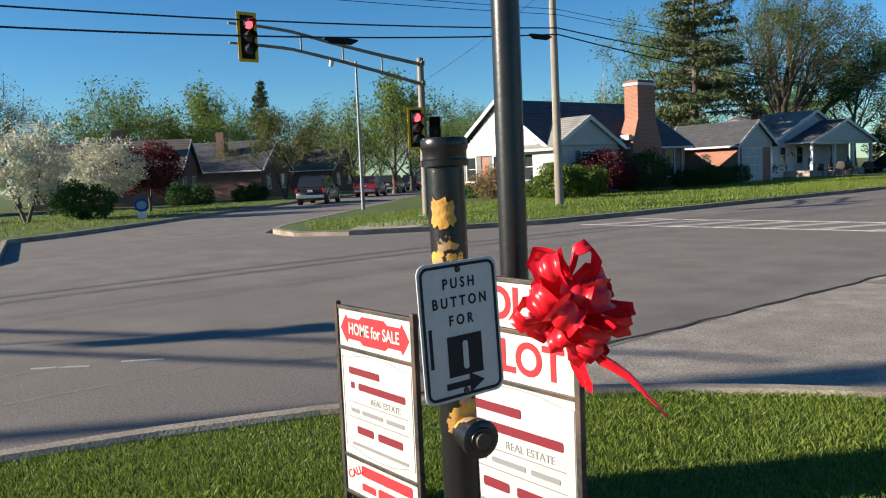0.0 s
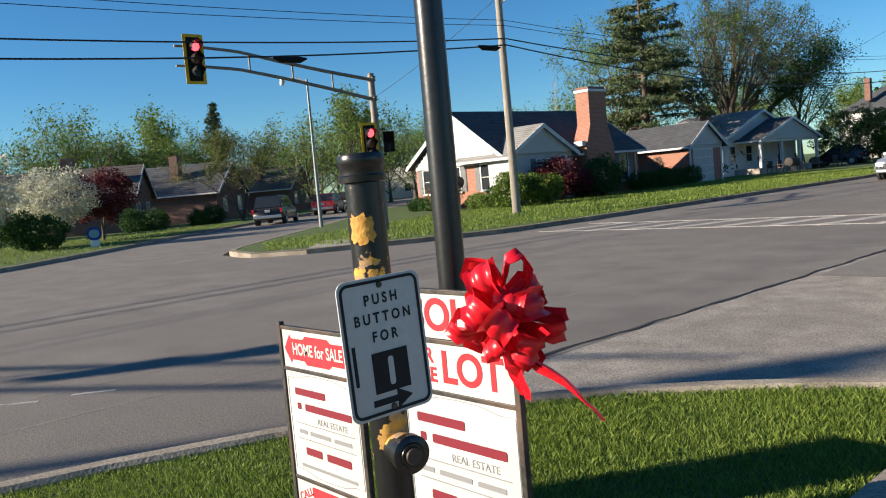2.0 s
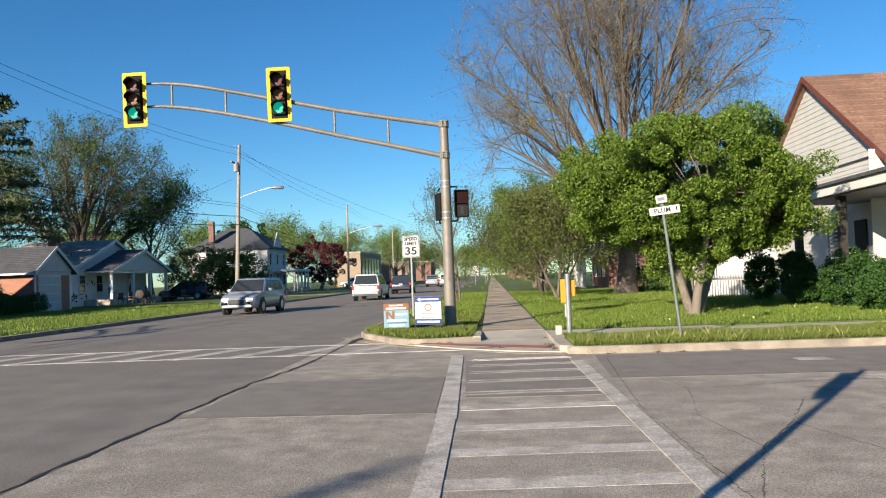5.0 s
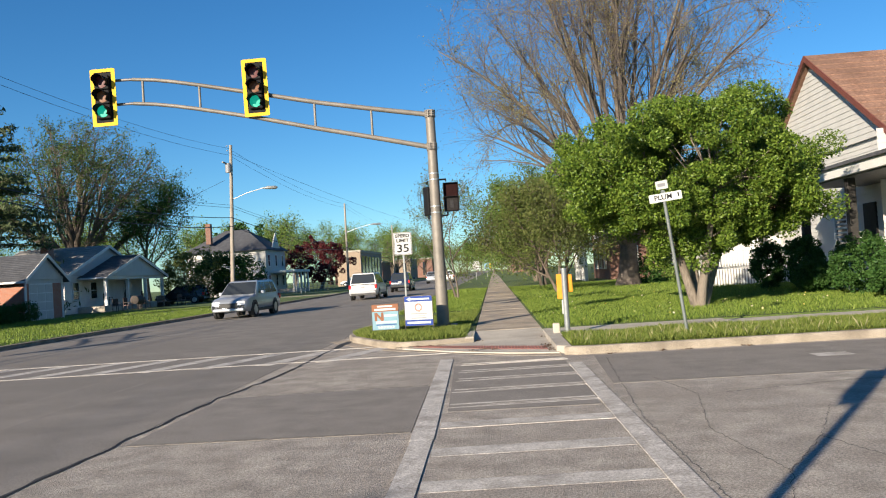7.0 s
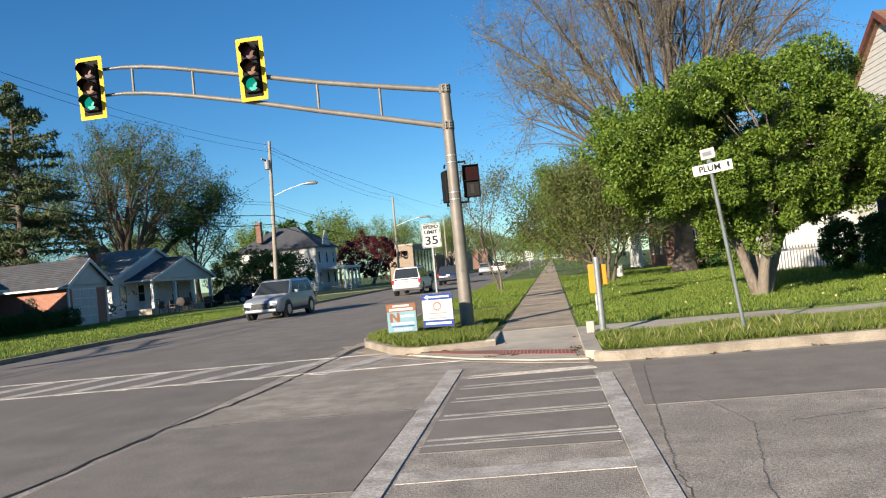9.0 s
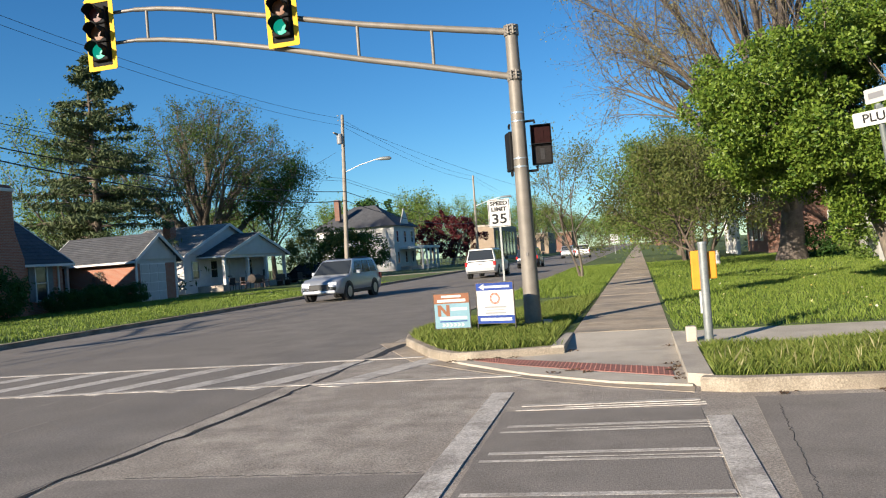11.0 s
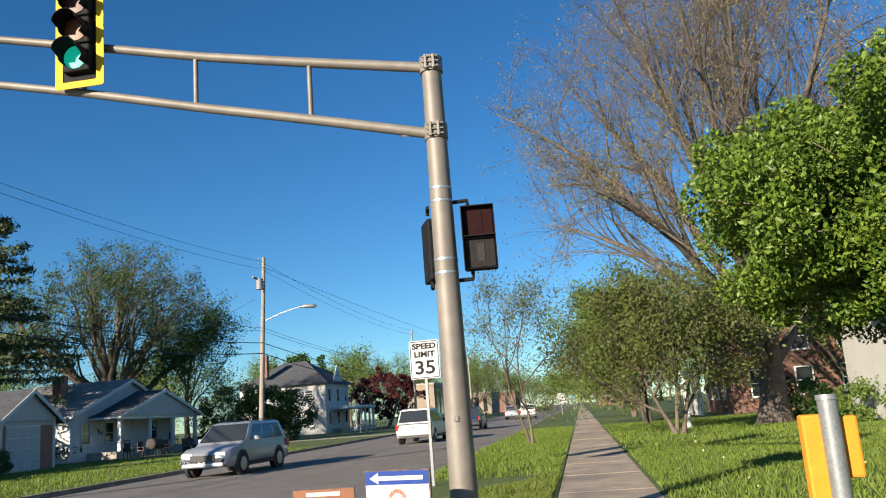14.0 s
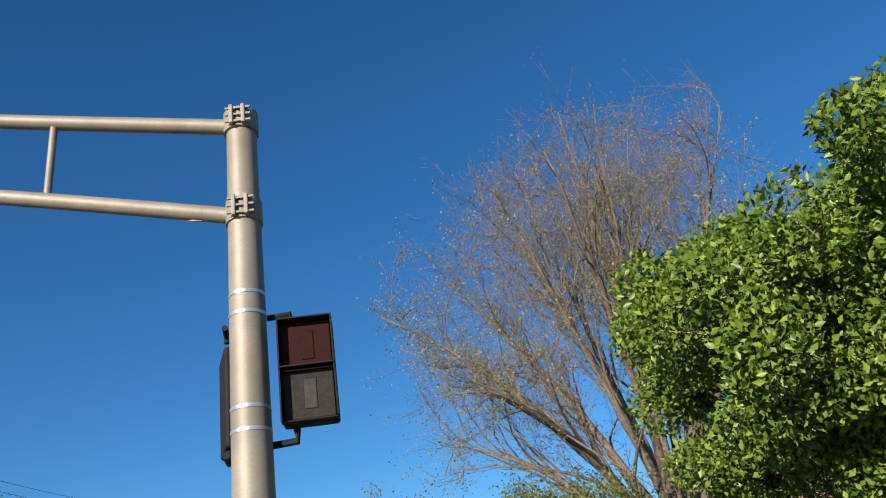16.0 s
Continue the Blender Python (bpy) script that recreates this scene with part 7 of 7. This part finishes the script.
# tactile paving at the ramp
edge_a = [(-2.25, 18.72), (-1.5, 18.3), (-0.6, 17.75), (0.44, 17.12)]
edge_b = [(-2.12, 18.4), (-1.5, 17.85), (-0.6, 17.2), (0.44, 16.55)]
tact = structure(part("tactile_paving", Prism(edge_b + edge_a[::-1], -0.1, 0.033), TACTILE), "red brick-coloured tactile paving strip", "tactile paving")
bm = bmesh.new()
rows = 9
for j in range(rows):
    for i in range(52):
        f, g = (i + 0.5) / 52, (j + 0.5) / rows
        def at(e):
            x = f * 3
            k = min(int(x), 2)
            return Vector(e[k]).lerp(Vector(e[k + 1]), x - k)
        p = at(edge_a).lerp(at(edge_b), g)
        vs = [bm.verts.new((p.x + 0.017 * math.cos(a), p.y + 0.017 * math.sin(a), 0.033)) for a in (0, 1.26, 2.51, 3.77, 5.03)]
        t = bm.verts.new((p.x, p.y, 0.041))
        for k in range(5):
            bm.faces.new((vs[k], vs[(k + 1) % 5], t))
tagged(part("tactile_dome", bm, TACTILE, tact), kind="stuff")
structure(part("gutter", Prism([(-4.05, 21.6), (-4.5, 21.4), (-3.2, 18.9), (-2.3, 17.95), (-1.2, 16.9), (-0.3, 16.2), (0.6, 15.7), (0.62, 16.05), (-0.2, 16.4), (-1.2, 17.1), (-2.2, 18.15), (-2.55, 18.5), (-3.45, 20.1)][::-1], -0.05, 0.0022), OLDCONC), "worn concrete gutter round the ramp", "gutter")
structure(part("bare_dirt", Prism([(-2.0, 19.0), (-1.25, 19.05), (-1.2, 19.6), (-1.9, 19.55)], 0.0, 0.122), DIRT), "bare dirt patch in the verge", "dirt")
structure(part("bare_dirt_post", Prism([(-1.75, 1.2), (-1.3, 1.05), (-1.27, 1.6), (-1.7, 1.7)], 0.0, 0.078), DIRT), "bare dirt round the post", "dirt")
rs = random.Random(9)
LITTER = surf("dead_leaf", (0.05, 0.028, 0.015), (0.12, 0.07, 0.035), 20, 0.9, 0.3)
for x, y in ((-2.45, 18.35), (-2.2, 18.45), (-2.05, 18.42), (-1.85, 18.5), (-1.6, 18.52), (-0.9, 17.0), (-0.72, 17.15), (-0.5, 17.0), (0.45, 17.4), (0.5, 17.15), (0.42, 16.9), (0.5, 16.6), (0.53, 16.35), (0.48, 19.0), (0.5, 19.4), (-0.85, 19.0), (1.4, 15.5), (2.2, 15.5), (2.6, 15.48), (3.6, 15.5), (-0.9, 18.9)):
    bm = bmesh.new()
    for _ in range(14):
        p = Vector((rs.gauss(0, 0.05), rs.gauss(0, 0.03), rs.uniform(0.002, 0.02)))
        d = Vector((rs.uniform(-1, 1), rs.uniform(-1, 1), rs.uniform(-0.3, 0.3))).normalized() * 0.03
        e = d.cross(Vector((rs.uniform(-0.3, 0.3), rs.uniform(-0.3, 0.3), 1))).normalized() * 0.014
        bm.faces.new([bm.verts.new(q) for q in (p - d, p + e, p + d, p - e)])
    c = part("leaf_litter", bm, LITTER)
    c.location = (x, y, 0.03 if y > 16.2 and x < 0.6 else 0.002)
    tagged(c, "small pile of dead brown leaves on concrete", "leaf litter", "leaf litter by the ramp", "stuff")


# ---- grass ----
def inside(poly, x, y):
    r = np.zeros(len(x), bool)
    j = len(poly) - 1
    for i in range(len(poly)):
        (xi, yi), (xj, yj) = poly[i], poly[j]
        c = ((yi > y) != (yj > y)) & (x < (xj - xi) * (y - yi) / (yj - yi + 1e-12) + xi)
        r ^= c
        j = i
    return r


def blades(name, label, poly, count, height, width, z, seed, material, clump=0.5, lean=0.35):
    """Bent grass blades over a polygon."""
    rs_ = np.random.RandomState(seed)
    xs, ys = [p[0] for p in poly], [p[1] for p in poly]
    x, y = rs_.uniform(min(xs), max(xs), count), rs_.uniform(min(ys), max(ys), count)
    k = inside(poly, x, y)
    x, y = x[k], y[k]
    n = len(x)
    den = 0.5 + 0.5 * np.sin(x * 2.1 + np.sin(y * 1.3) * 2) * np.sin(y * 1.7 + np.cos(x * 0.9) * 2)
    h = height * rs_.uniform(0.5, 1.25, n) * (1 - clump * 0.5 + clump * den)
    a = rs_.uniform(0, 2 * np.pi, n)
    ln = rs_.normal(size=(n, 2)) * lean * h[:, None]
    w = width * rs_.uniform(0.6, 1.3, n)
    dx, dy = np.cos(a) * w / 2, np.sin(a) * w / 2
    zz = np.full(n, z)
    v = np.stack([np.stack([x - dx, y - dy, zz], 1), np.stack([x + dx, y + dy, zz], 1), np.stack([x + dx * 0.6 + ln[:, 0] * 0.4, y + dy * 0.6 + ln[:, 1] * 0.4, zz + h * 0.6], 1), np.stack([x + ln[:, 0], y + ln[:, 1], zz + h], 1)], 1).reshape(-1, 3)
    i = np.arange(n) * 4
    me = bpy.data.meshes.new(name)
    me.vertices.add(n * 4)
    me.vertices.foreach_set("co", v.ravel())
    me.loops.add(n * 6)
    me.loops.foreach_set("vertex_index", np.stack([i, i + 1, i + 2, i, i + 2, i + 3], 1).ravel())
    me.polygons.add(n * 2)
    me.polygons.foreach_set("loop_start", np.arange(n * 2) * 3)
    me.update(calc_edges=True)
    me.validate()
    return tagged(part(name, me, material), label, "grass", "", "stuff")


blades("grass", "short green mown grass on the corner lawn", [(-1.27, 5.15), (-1.27, -2)] + offset([p for p in NEAR_KERB if p[1] > -3], 0.13), 280000, 0.036, 0.0046, 0.07, 1, GRASS)
blades("long_grass", "long ragged grass on the verge by the mast", [(-0.98, 30)] + offset([p for p in ISLAND if p[1] < 30], 0.12) + [(-1.12, 18.9), (-1.12, 20.4)], 60000, 0.11, 0.01, 0.11, 2, TALLGRASS)
blades("long_grass", "long grass and weeds along the kerb", [(0.83, 15.85), (14, 15.85), (14, 18.15), (0.83, 18.15)], 85000, 0.11, 0.008, 0.105, 3, TALLGRASS)
blades("grass", "green lawn grass under the trees", [(0.62, 20.1), (13, 20.1), (13, 36), (0.62, 36)], 90000, 0.085, 0.014, 0.125, 4, GRASS)
blades("grass", "green verge grass along the sidewalk", [(-4.0, 30), (-1.0, 30), (-1.0, 62), (-4.0, 62)], 30000, 0.10, 0.018, 0.11, 5, GRASS)
blades("grass", "green lawn grass along the sidewalk", [(0.6, 36), (12, 36), (12, 60), (0.6, 60)], 36000, 0.10, 0.024, 0.125, 6, GRASS)
blades("grass", "green grass before the bungalow", [(-29, 26), (-23.5, 13.2), (-19.6, 11.2), (-16.6, 15.5), (-15.75, 20), (-15.75, 58), (-29, 58)], 70000, 0.10, 0.024, 0.115, 7, GRASS)
blades("grass", "green grass across the side street", [(-33.5, 11), (-28.5, 5.2), (-42, 2), (-54, 14), (-56, 30), (-50.5, 26.8), (-42.5, 18.9)], 26000, 0.10, 0.028, 0.115, 8, GRASS)
rs2 = np.random.RandomState(3)
me = leaf_mesh("dandelion", np.stack([rs2.uniform(0.8, 12, 110), rs2.uniform(20.3, 40, 110), np.full(110, 0.2)], 1), 0.05, rs2, 0.9)
tagged(part("dandelion", me, leafy("dandelion_head", (0.55, 0.42, 0.05), (0.7, 0.68, 0.55), 0.2)), "small pale dandelion heads in a lawn", "flowers", "", "stuff")
stalks = blades("seed_stalk", "pale dry seed stalks among kerb weeds", [(0.85, 15.85), (14, 15.85), (14, 17.2), (0.85, 17.2)], 700, 0.2, 0.006, 0.105, 13, leafy("dry_stalk", (0.25, 0.24, 0.10), (0.4, 0.37, 0.2), 0.3), 0.4, 0.2)

# garden statue, yard ornament and far signs
bm = Tube([(0, 0, 0), (0, 0, 0.1), (0, 0, 0.25), (0.02, 0, 0.42), (0.05, 0, 0.52), (0.05, 0, 0.62), (0.06, 0, 0.7)], [0.2, 0.2, 0.15, 0.17, 0.1, 0.12, 0.03], 12)
st = part("garden_statue", bm, WHITEP, smooth=True)
st.location = (3.7, 47.4, 0.12)
tagged(st, "small white garden statue on a lawn", "statue")
o = thing("yard_sign", "small round blue sign on a pale stand", "yard sign", (-36.8, 12.4, 0.12), 60)
part("disc", Prism(rounded(0.62, 0.62, 0.3, 6), -0.02, 0.02, up(0, 0, 0.62)), SIGNBLUE, o)
part("inset", Prism(rounded(0.44, 0.36, 0.17, 6), 0.021, 0.03, up(0, 0, 0.62)), SIGNTEAL, o)
part("stand", Box((-0.2, -0.06, 0), (0.2, 0.06, 0.32), 0.02), WHITEP, o)
for x, y, c in ((-2.9, 118, SIGNW), (-1.6, 150, SIGNTEAL), (-1.4, 175, YELLOW)):
    o = thing("road_sign", "small far road sign beside the walk", "road sign", (x, y, 0.1), 0, "far road signs")
    part("post", Tube([(0, 0, 0), (0, 0, 2.4)], 0.04, 6), GALV, o)
    part("panel", Box((-0.5, -0.03, 1.5), (0.5, 0.0, 2.7), 0.02), c, o)


# ---- vehicles ----
TYRE = surf("tyre_rubber", (0.012, 0.012, 0.012), (0.025, 0.025, 0.025), 10, 0.85, 0.2)
RIM = plain("alloy_rim", (0.45, 0.45, 0.46), 0.35, 0.8)
TAIL = plain("tail_lamp", (0.45, 0.02, 0.02), 0.25)
HEADL = plain("head_lamp", (0.7, 0.72, 0.75), 0.15)
TRIM = surf("dark_trim", (0.02, 0.02, 0.021), (0.035, 0.035, 0.036), 8, 0.6, 0.05)
DRIVE = surf("car_paint_silver", (0.36, 0.38, 0.41), (0.40, 0.42, 0.45), 3, 0.3, 0.0, metal=0.5)
NAVY = surf("car_paint_navy", (0.012, 0.022, 0.05), (0.018, 0.03, 0.062), 3, 0.25, 0.0)
CARWHITE = surf("car_paint_white", (0.7, 0.7, 0.69), (0.76, 0.76, 0.75), 3, 0.3, 0.0)
CARBLACK = surf("car_paint_black", (0.012, 0.012, 0.014), (0.02, 0.02, 0.022), 3, 0.25, 0.0)
CARRED = surf("car_paint_red", (0.25, 0.02, 0.02), (0.3, 0.03, 0.03), 3, 0.3, 0.0)


def loft(sections):
    """Closed loft through rings of equal length."""
    bm = bmesh.new()
    rings = [[bm.verts.new(p) for p in s] for s in sections]
    n = len(rings[0])
    for a, b in zip(rings, rings[1:]):
        for k in range(n):
            bm.faces.new((a[k], a[(k + 1) % n], b[(k + 1) % n], b[k]))
    bm.faces.new(rings[0][::-1])
    bm.faces.new(rings[-1])
    return bm


def vehicle(kind, at, rz, paint, label, group=""):
    """A car facing +y before turning; kind: suv or pickup."""
    s = thing("suv" if kind == "suv" else "pickup_truck", label, "car" if kind == "suv" else "pickup", at, rz, group)
    L, W, H = (4.75, 1.9, 1.72) if kind == "suv" else (5.6, 1.95, 1.8)
    w = W / 2
    secs = []
    prof = ((-L / 2, 0.42, 0.86, 0.90), (-L / 2 + 0.08, 0.34, 0.98, 0.97), (-L / 2 + 0.5, 0.3, 1.02, 1.0), (0.3, 0.28, 1.03, 1.0), (L / 2 - 1.35, 0.28, 1.02, 1.0), (L / 2 - 0.5, 0.3, 0.94, 0.97), (L / 2 - 0.1, 0.34, 0.80, 0.90), (L / 2, 0.42, 0.66, 0.80))
    for y, z0, z1, f in prof:
        secs.append([(-w * f * 0.94, y, z0), (-w * f, y, z0 + 0.2), (-w * f, y, z1 - 0.25), (-w * f * 0.93, y, z1 - 0.02), (-w * f * 0.6, y, z1 + 0.02), (w * f * 0.6, y, z1 + 0.02), (w * f * 0.93, y, z1 - 0.02), (w * f, y, z1 - 0.25), (w * f, y, z0 + 0.2), (w * f * 0.94, y, z0)])
    part("body", loft(secs), paint, s, smooth=True)
    yb, yf = (-L / 2 + 0.12, L / 2 - 1.15) if kind == "suv" else (-L / 2 + 0.15, L / 2 - 1.45)
    zt = H
    def cab(y0, y1, zt_, name, material, grow=0.0):
        g = grow
        q = []
        for z, a, b, f in ((0.98, y0, y1, 0.93), (1.3, y0 + 0.1, y1 - 0.42, 0.86), (zt_ - 0.05, y0 + 0.28, y1 - 0.85, 0.74), (zt_, y0 + 0.42, y1 - 1.05, 0.64)):
            q.append([(-w * f - g, a - g, z), (w * f + g, a - g, z), (w * f + g, b + g, z), (-w * f - g, b + g, z)])
        return part(name, loft(q), material, s, smooth=False)
    cab(yb, yf, zt, "cabin", paint)
    def quad(name, pts):
        bm = bmesh.new()
        a = [bm.verts.new(p) for p in pts]
        c = Vector((0, (yb + yf) / 2, 1.3))
        b = [bm.verts.new(Vector(p) + (c - Vector(p)).normalized() * 0.03) for p in pts]
        bm.faces.new(a)
        bm.faces.new(b[::-1])
        for k in range(4):
            bm.faces.new((a[k], a[(k + 1) % 4], b[(k + 1) % 4], b[k]))
        return part(name, bm, GLASS, s, "dark glass")
    e = 0.012
    quad("windscreen", [(-w * 0.86, yf - 0.13 + e, 1.08 + 0.02), (w * 0.86, yf - 0.13 + e, 1.1), (w * 0.72, yf - 0.82 + e, zt - 0.07), (-w * 0.72, yf - 0.82 + e, zt - 0.07)])
    quad("rear_window", [(-w * 0.84, yb + 0.035 - e, 1.12), (w * 0.84, yb + 0.035 - e, 1.12), (w * 0.72, yb + 0.26 - e, zt - 0.08), (-w * 0.72, yb + 0.26 - e, zt - 0.08)])
    spans = ((0.06, 0.28), (0.31, 0.60), (0.63, 0.93)) if kind == "suv" else ((0.12, 0.5), (0.53, 0.92))
    for sx in (-1, 1):
        for f0, f1 in spans:
            lo0, lo1 = yb + 0.12 + (yf - 0.4 - yb) * f0, yb + 0.12 + (yf - 0.4 - yb) * f1
            hi0, hi1 = yb + 0.28 + (yf - 1.12 - yb) * f0, yb + 0.28 + (yf - 1.12 - yb) * f1
            quad("side_window", [(sx * (w * 0.905 + e), lo0, 1.1), (sx * (w * 0.905 + e), lo1, 1.1), (sx * (w * 0.755 + e), hi1, zt - 0.1), (sx * (w * 0.755 + e), hi0, zt - 0.1)])
    for sx in (-1, 1):
        for yy in (-L / 2 + 0.95, L / 2 - 0.95):
            wh = part("wheel", Tube([(sx * (w - 0.24), yy, 0.36), (sx * (w + 0.0), yy, 0.36), (sx * (w + 0.02), yy, 0.36)], [0.36, 0.36, 0.31], 22), TYRE, s, "black tyre", smooth=True)
            part("rim", Tube([(sx * (w + 0.021), yy, 0.36), (sx * (w + 0.028), yy, 0.36)], [0.23, 0.2], 16), RIM, wh, "alloy rim")
            arch = Tube([(sx * (w - 0.1), yy, 0.38), (sx * (w + 0.006), yy, 0.38)], 0.43, 22)
            part("wheel_arch", arch, TRIM, s, smooth=True)
        part("headlamp", Box((sx * w * 0.62 - 0.2, L / 2 - 0.2, 0.66), (sx * w * 0.62 + 0.2, L / 2 - 0.03, 0.8), 0.03), HEADL, s)
        part("tail_lamp", Box((sx * w * 0.9 - 0.09, -L / 2 - 0.01, 0.75), (sx * w * 0.9 + 0.07, -L / 2 + 0.2, 1.02), 0.02), TAIL, s, "red tail lamp")
        part("mirror", Box((sx * (w + 0.1) - 0.1, yf - 0.75, 1.06), (sx * (w + 0.1) + 0.1, yf - 0.62, 1.22), 0.03), paint if kind == "suv" else TRIM, s)
        part("sill", Box((sx * w * 0.97 - 0.03, -L / 2 + 1.3, 0.27), (sx * w * 0.97 + 0.03, L / 2 - 1.35, 0.42), 0.02), TRIM, s)
    part("grille", Box((-0.45, L / 2 - 0.1, 0.5), (0.45, L / 2 + 0.015, 0.72), 0.03), TRIM, s, "dark grille")
    part("front_bumper", Box((-w * 0.78, L / 2 - 0.12, 0.34), (w * 0.78, L / 2 + 0.04, 0.48), 0.04), TRIM if kind != "suv" else paint, s)
    part("rear_bumper", Box((-w * 0.9, -L / 2 - 0.09, 0.42), (w * 0.9, -L / 2 + 0.1, 0.62), 0.04), TRIM if paint is NAVY else RIM, s)
    plate = part("number_plate", Box((-0.16, -L / 2 - 0.02, 0.80), (0.16, -L / 2 + 0.01, 0.95), 0.004), SIGNW, s)
    part("plate_bar", Box((-0.11, -L / 2 - 0.024, 0.85), (0.11, -L / 2 - 0.021, 0.9)), GREYP, plate)
    for sx in (-1, 1):
        part("roof_rail", Tube([(sx * w * 0.6, yb + 0.5, zt + 0.005), (sx * w * 0.6, yb + 0.7, zt + 0.05), (sx * w * 0.6, yf - 1.4, zt + 0.05), (sx * w * 0.6, yf - 1.2, zt + 0.005)], 0.018, 6), TRIM, s)
    if kind == "pickup":
        part("bed_opening", Box((-w * 0.8, -L / 2 + 0.1, 0.98), (w * 0.8, yb - 0.02, 1.06)), TRIM, s)
    return s


vehicle("suv", (-12.5, 40.5, 0.0), 177, DRIVE, "silver sport utility car driving on the main road")
vehicle("suv", (-9.0, 77.0, 0.0), 0, NAVY, "dark blue boxy sport utility car on the main road")
vehicle("pickup", (-9.2, 58.0, 0.0), 0, CARWHITE, "white pickup truck driving away on the road")
vehicle("suv", (-6.8, 112.0, 0.0), 2, CARWHITE, "far white car on the main road", "far cars")
vehicle("suv", (-9.3, 120.0, 0.0), 0, DRIVE, "far silver car on the main road", "far cars")
vehicle("pickup", (-46.2, 27.2, 0.0), 48, CARBLACK, "black pickup truck on the side street")
vehicle("suv", (-56.0, 38.0, 0.0), 43, CARRED, "dark red car on the side street", "cars on the side street")
vehicle("suv", (-62.0, 44.5, 0.0), 43, CARBLACK, "dark car on the side street", "cars on the side street")
vehicle("suv", (-70.0, 53.0, 0.0), 43, NAVY, "dark blue car on the side street", "cars on the side street")
vehicle("suv", (-56.0, 53.0, 0.12), 60, DRIVE, "silver car parked by a lawn", "parked cars")
vehicle("suv", (-30.5, 77.6, 0.1), 95, CARBLACK, "dark car parked beside the cottage", "parked cars")
vehicle("suv", (-25.0, 142.0, 0.1), 90, CARWHITE, "white car parked by a far building", "parked cars")

# porch furniture before the white cottage
WICKER = surf("dark_outdoor_furniture", (0.035, 0.028, 0.024), (0.07, 0.055, 0.045), 9, 0.8, 0.3)
CUSHION = surf("faded_cushion", (0.18, 0.10, 0.09), (0.26, 0.16, 0.14), 9, 0.9, 0.2)
chair = thing("garden_chair", "dark metal garden chair before a porch", "chair", (-29.6, 62.4, 0.12), 60, "garden chairs before the cottage")
part("seat", Box((-0.26, -0.26, 0.4), (0.26, 0.26, 0.46), 0.02), CUSHION, chair)
part("backrest", Box((-0.26, 0.22, 0.46), (0.26, 0.29, 1.0), 0.03), WICKER, chair)
for sx in (-0.24, 0.24):
    part("armrest", Box((sx - 0.03, -0.26, 0.62), (sx + 0.03, 0.24, 0.67), 0.01), WICKER, chair)
    for sy in (-0.24, 0.24):
        part("leg", Box((sx - 0.02, sy - 0.02, 0), (sx + 0.02, sy + 0.02, 0.62)), WICKER, chair)
for x, y, a, z in ((-29.3, 63.6, 80, 0.12), (-28.8, 65.2, 100, 0.12), (-29.4, 67.0, 70, 0.12), (-29.0, 69.0, 110, 0.12), (-29.6, 71.0, 90, 0.12), (-28.6, 72.6, 60, 0.12), (-32.2, 66.2, 90, 0.6), (-32.3, 70.2, 90, 0.6), (-32.2, 73.2, 100, 0.6)):
    copy_thing(chair, pose(x, y, z, 0, 0, a))
grill = thing("barrel_grill", "dark covered barbecue on legs before a porch", "barbecue", (-28.9, 64.4, 0.12), 90)
part("drum", Tube([(-0.6, 0, 0.8), (-0.55, 0, 0.8), (0.55, 0, 0.8), (0.6, 0, 0.8)], [0.25, 0.35, 0.35, 0.25], 14), WICKER, grill, smooth=True)
for sx in (-0.4, 0.4):
    for sy in (-0.25, 0.25):
        part("leg", Tube([(sx, sy, 0), (sx, sy * 0.8, 0.6)], 0.025, 6), WICKER, grill)
bench = thing("garden_bench", "dark wooden garden bench before a porch", "bench", (-29.1, 70.0, 0.12), 90)
part("seat", Box((-0.8, -0.25, 0.4), (0.8, 0.25, 0.46), 0.02), WICKER, bench)
part("backrest", Box((-0.8, 0.22, 0.46), (0.8, 0.28, 0.95), 0.02), WICKER, bench)
for sx in (-0.7, 0.7):
    part("leg", Box((sx - 0.04, -0.24, 0), (sx + 0.04, 0.26, 0.4)), WICKER, bench)
# chain-link fence and low driveways further along
fence = thing("wire_fence", "low grey wire fence along a far lawn", "fence")
for k in range(13):
    part("post", Tube([(-23.5, 90 + 2.2 * k, 0.1), (-23.5, 90 + 2.2 * k, 1.25)], 0.03, 6), GALV, fence)
for z in (0.45, 0.8, 1.2):
    part("rail", Tube([(-23.5, 90, z), (-23.5, 116.4, z)], 0.015, 5), GALV, fence)
structure(part("driveway", Prism([(-34, 76.2), (-15.7, 77.2), (-15.7, 80.0), (-34, 79.6)], 0.0, 0.127), OLDCONC), "pale gravel drive beside the cottage", "driveway")
structure(part("driveway_garage", Prism([(-29.9, 51.6), (-15.7, 51.6), (-15.7, 54.6), (-29.9, 54.4)], 0.0, 0.127), CONCRETE), "concrete drive to a garage", "driveway")
structure(part("pavement_corner", Prism([(-17.4, 13.3), (-18.6, 11.9), (-21, 14), (-19.4, 15.6)], 0.0, 0.125), CONCRETE), "concrete corner ramp across the road", "pavement")
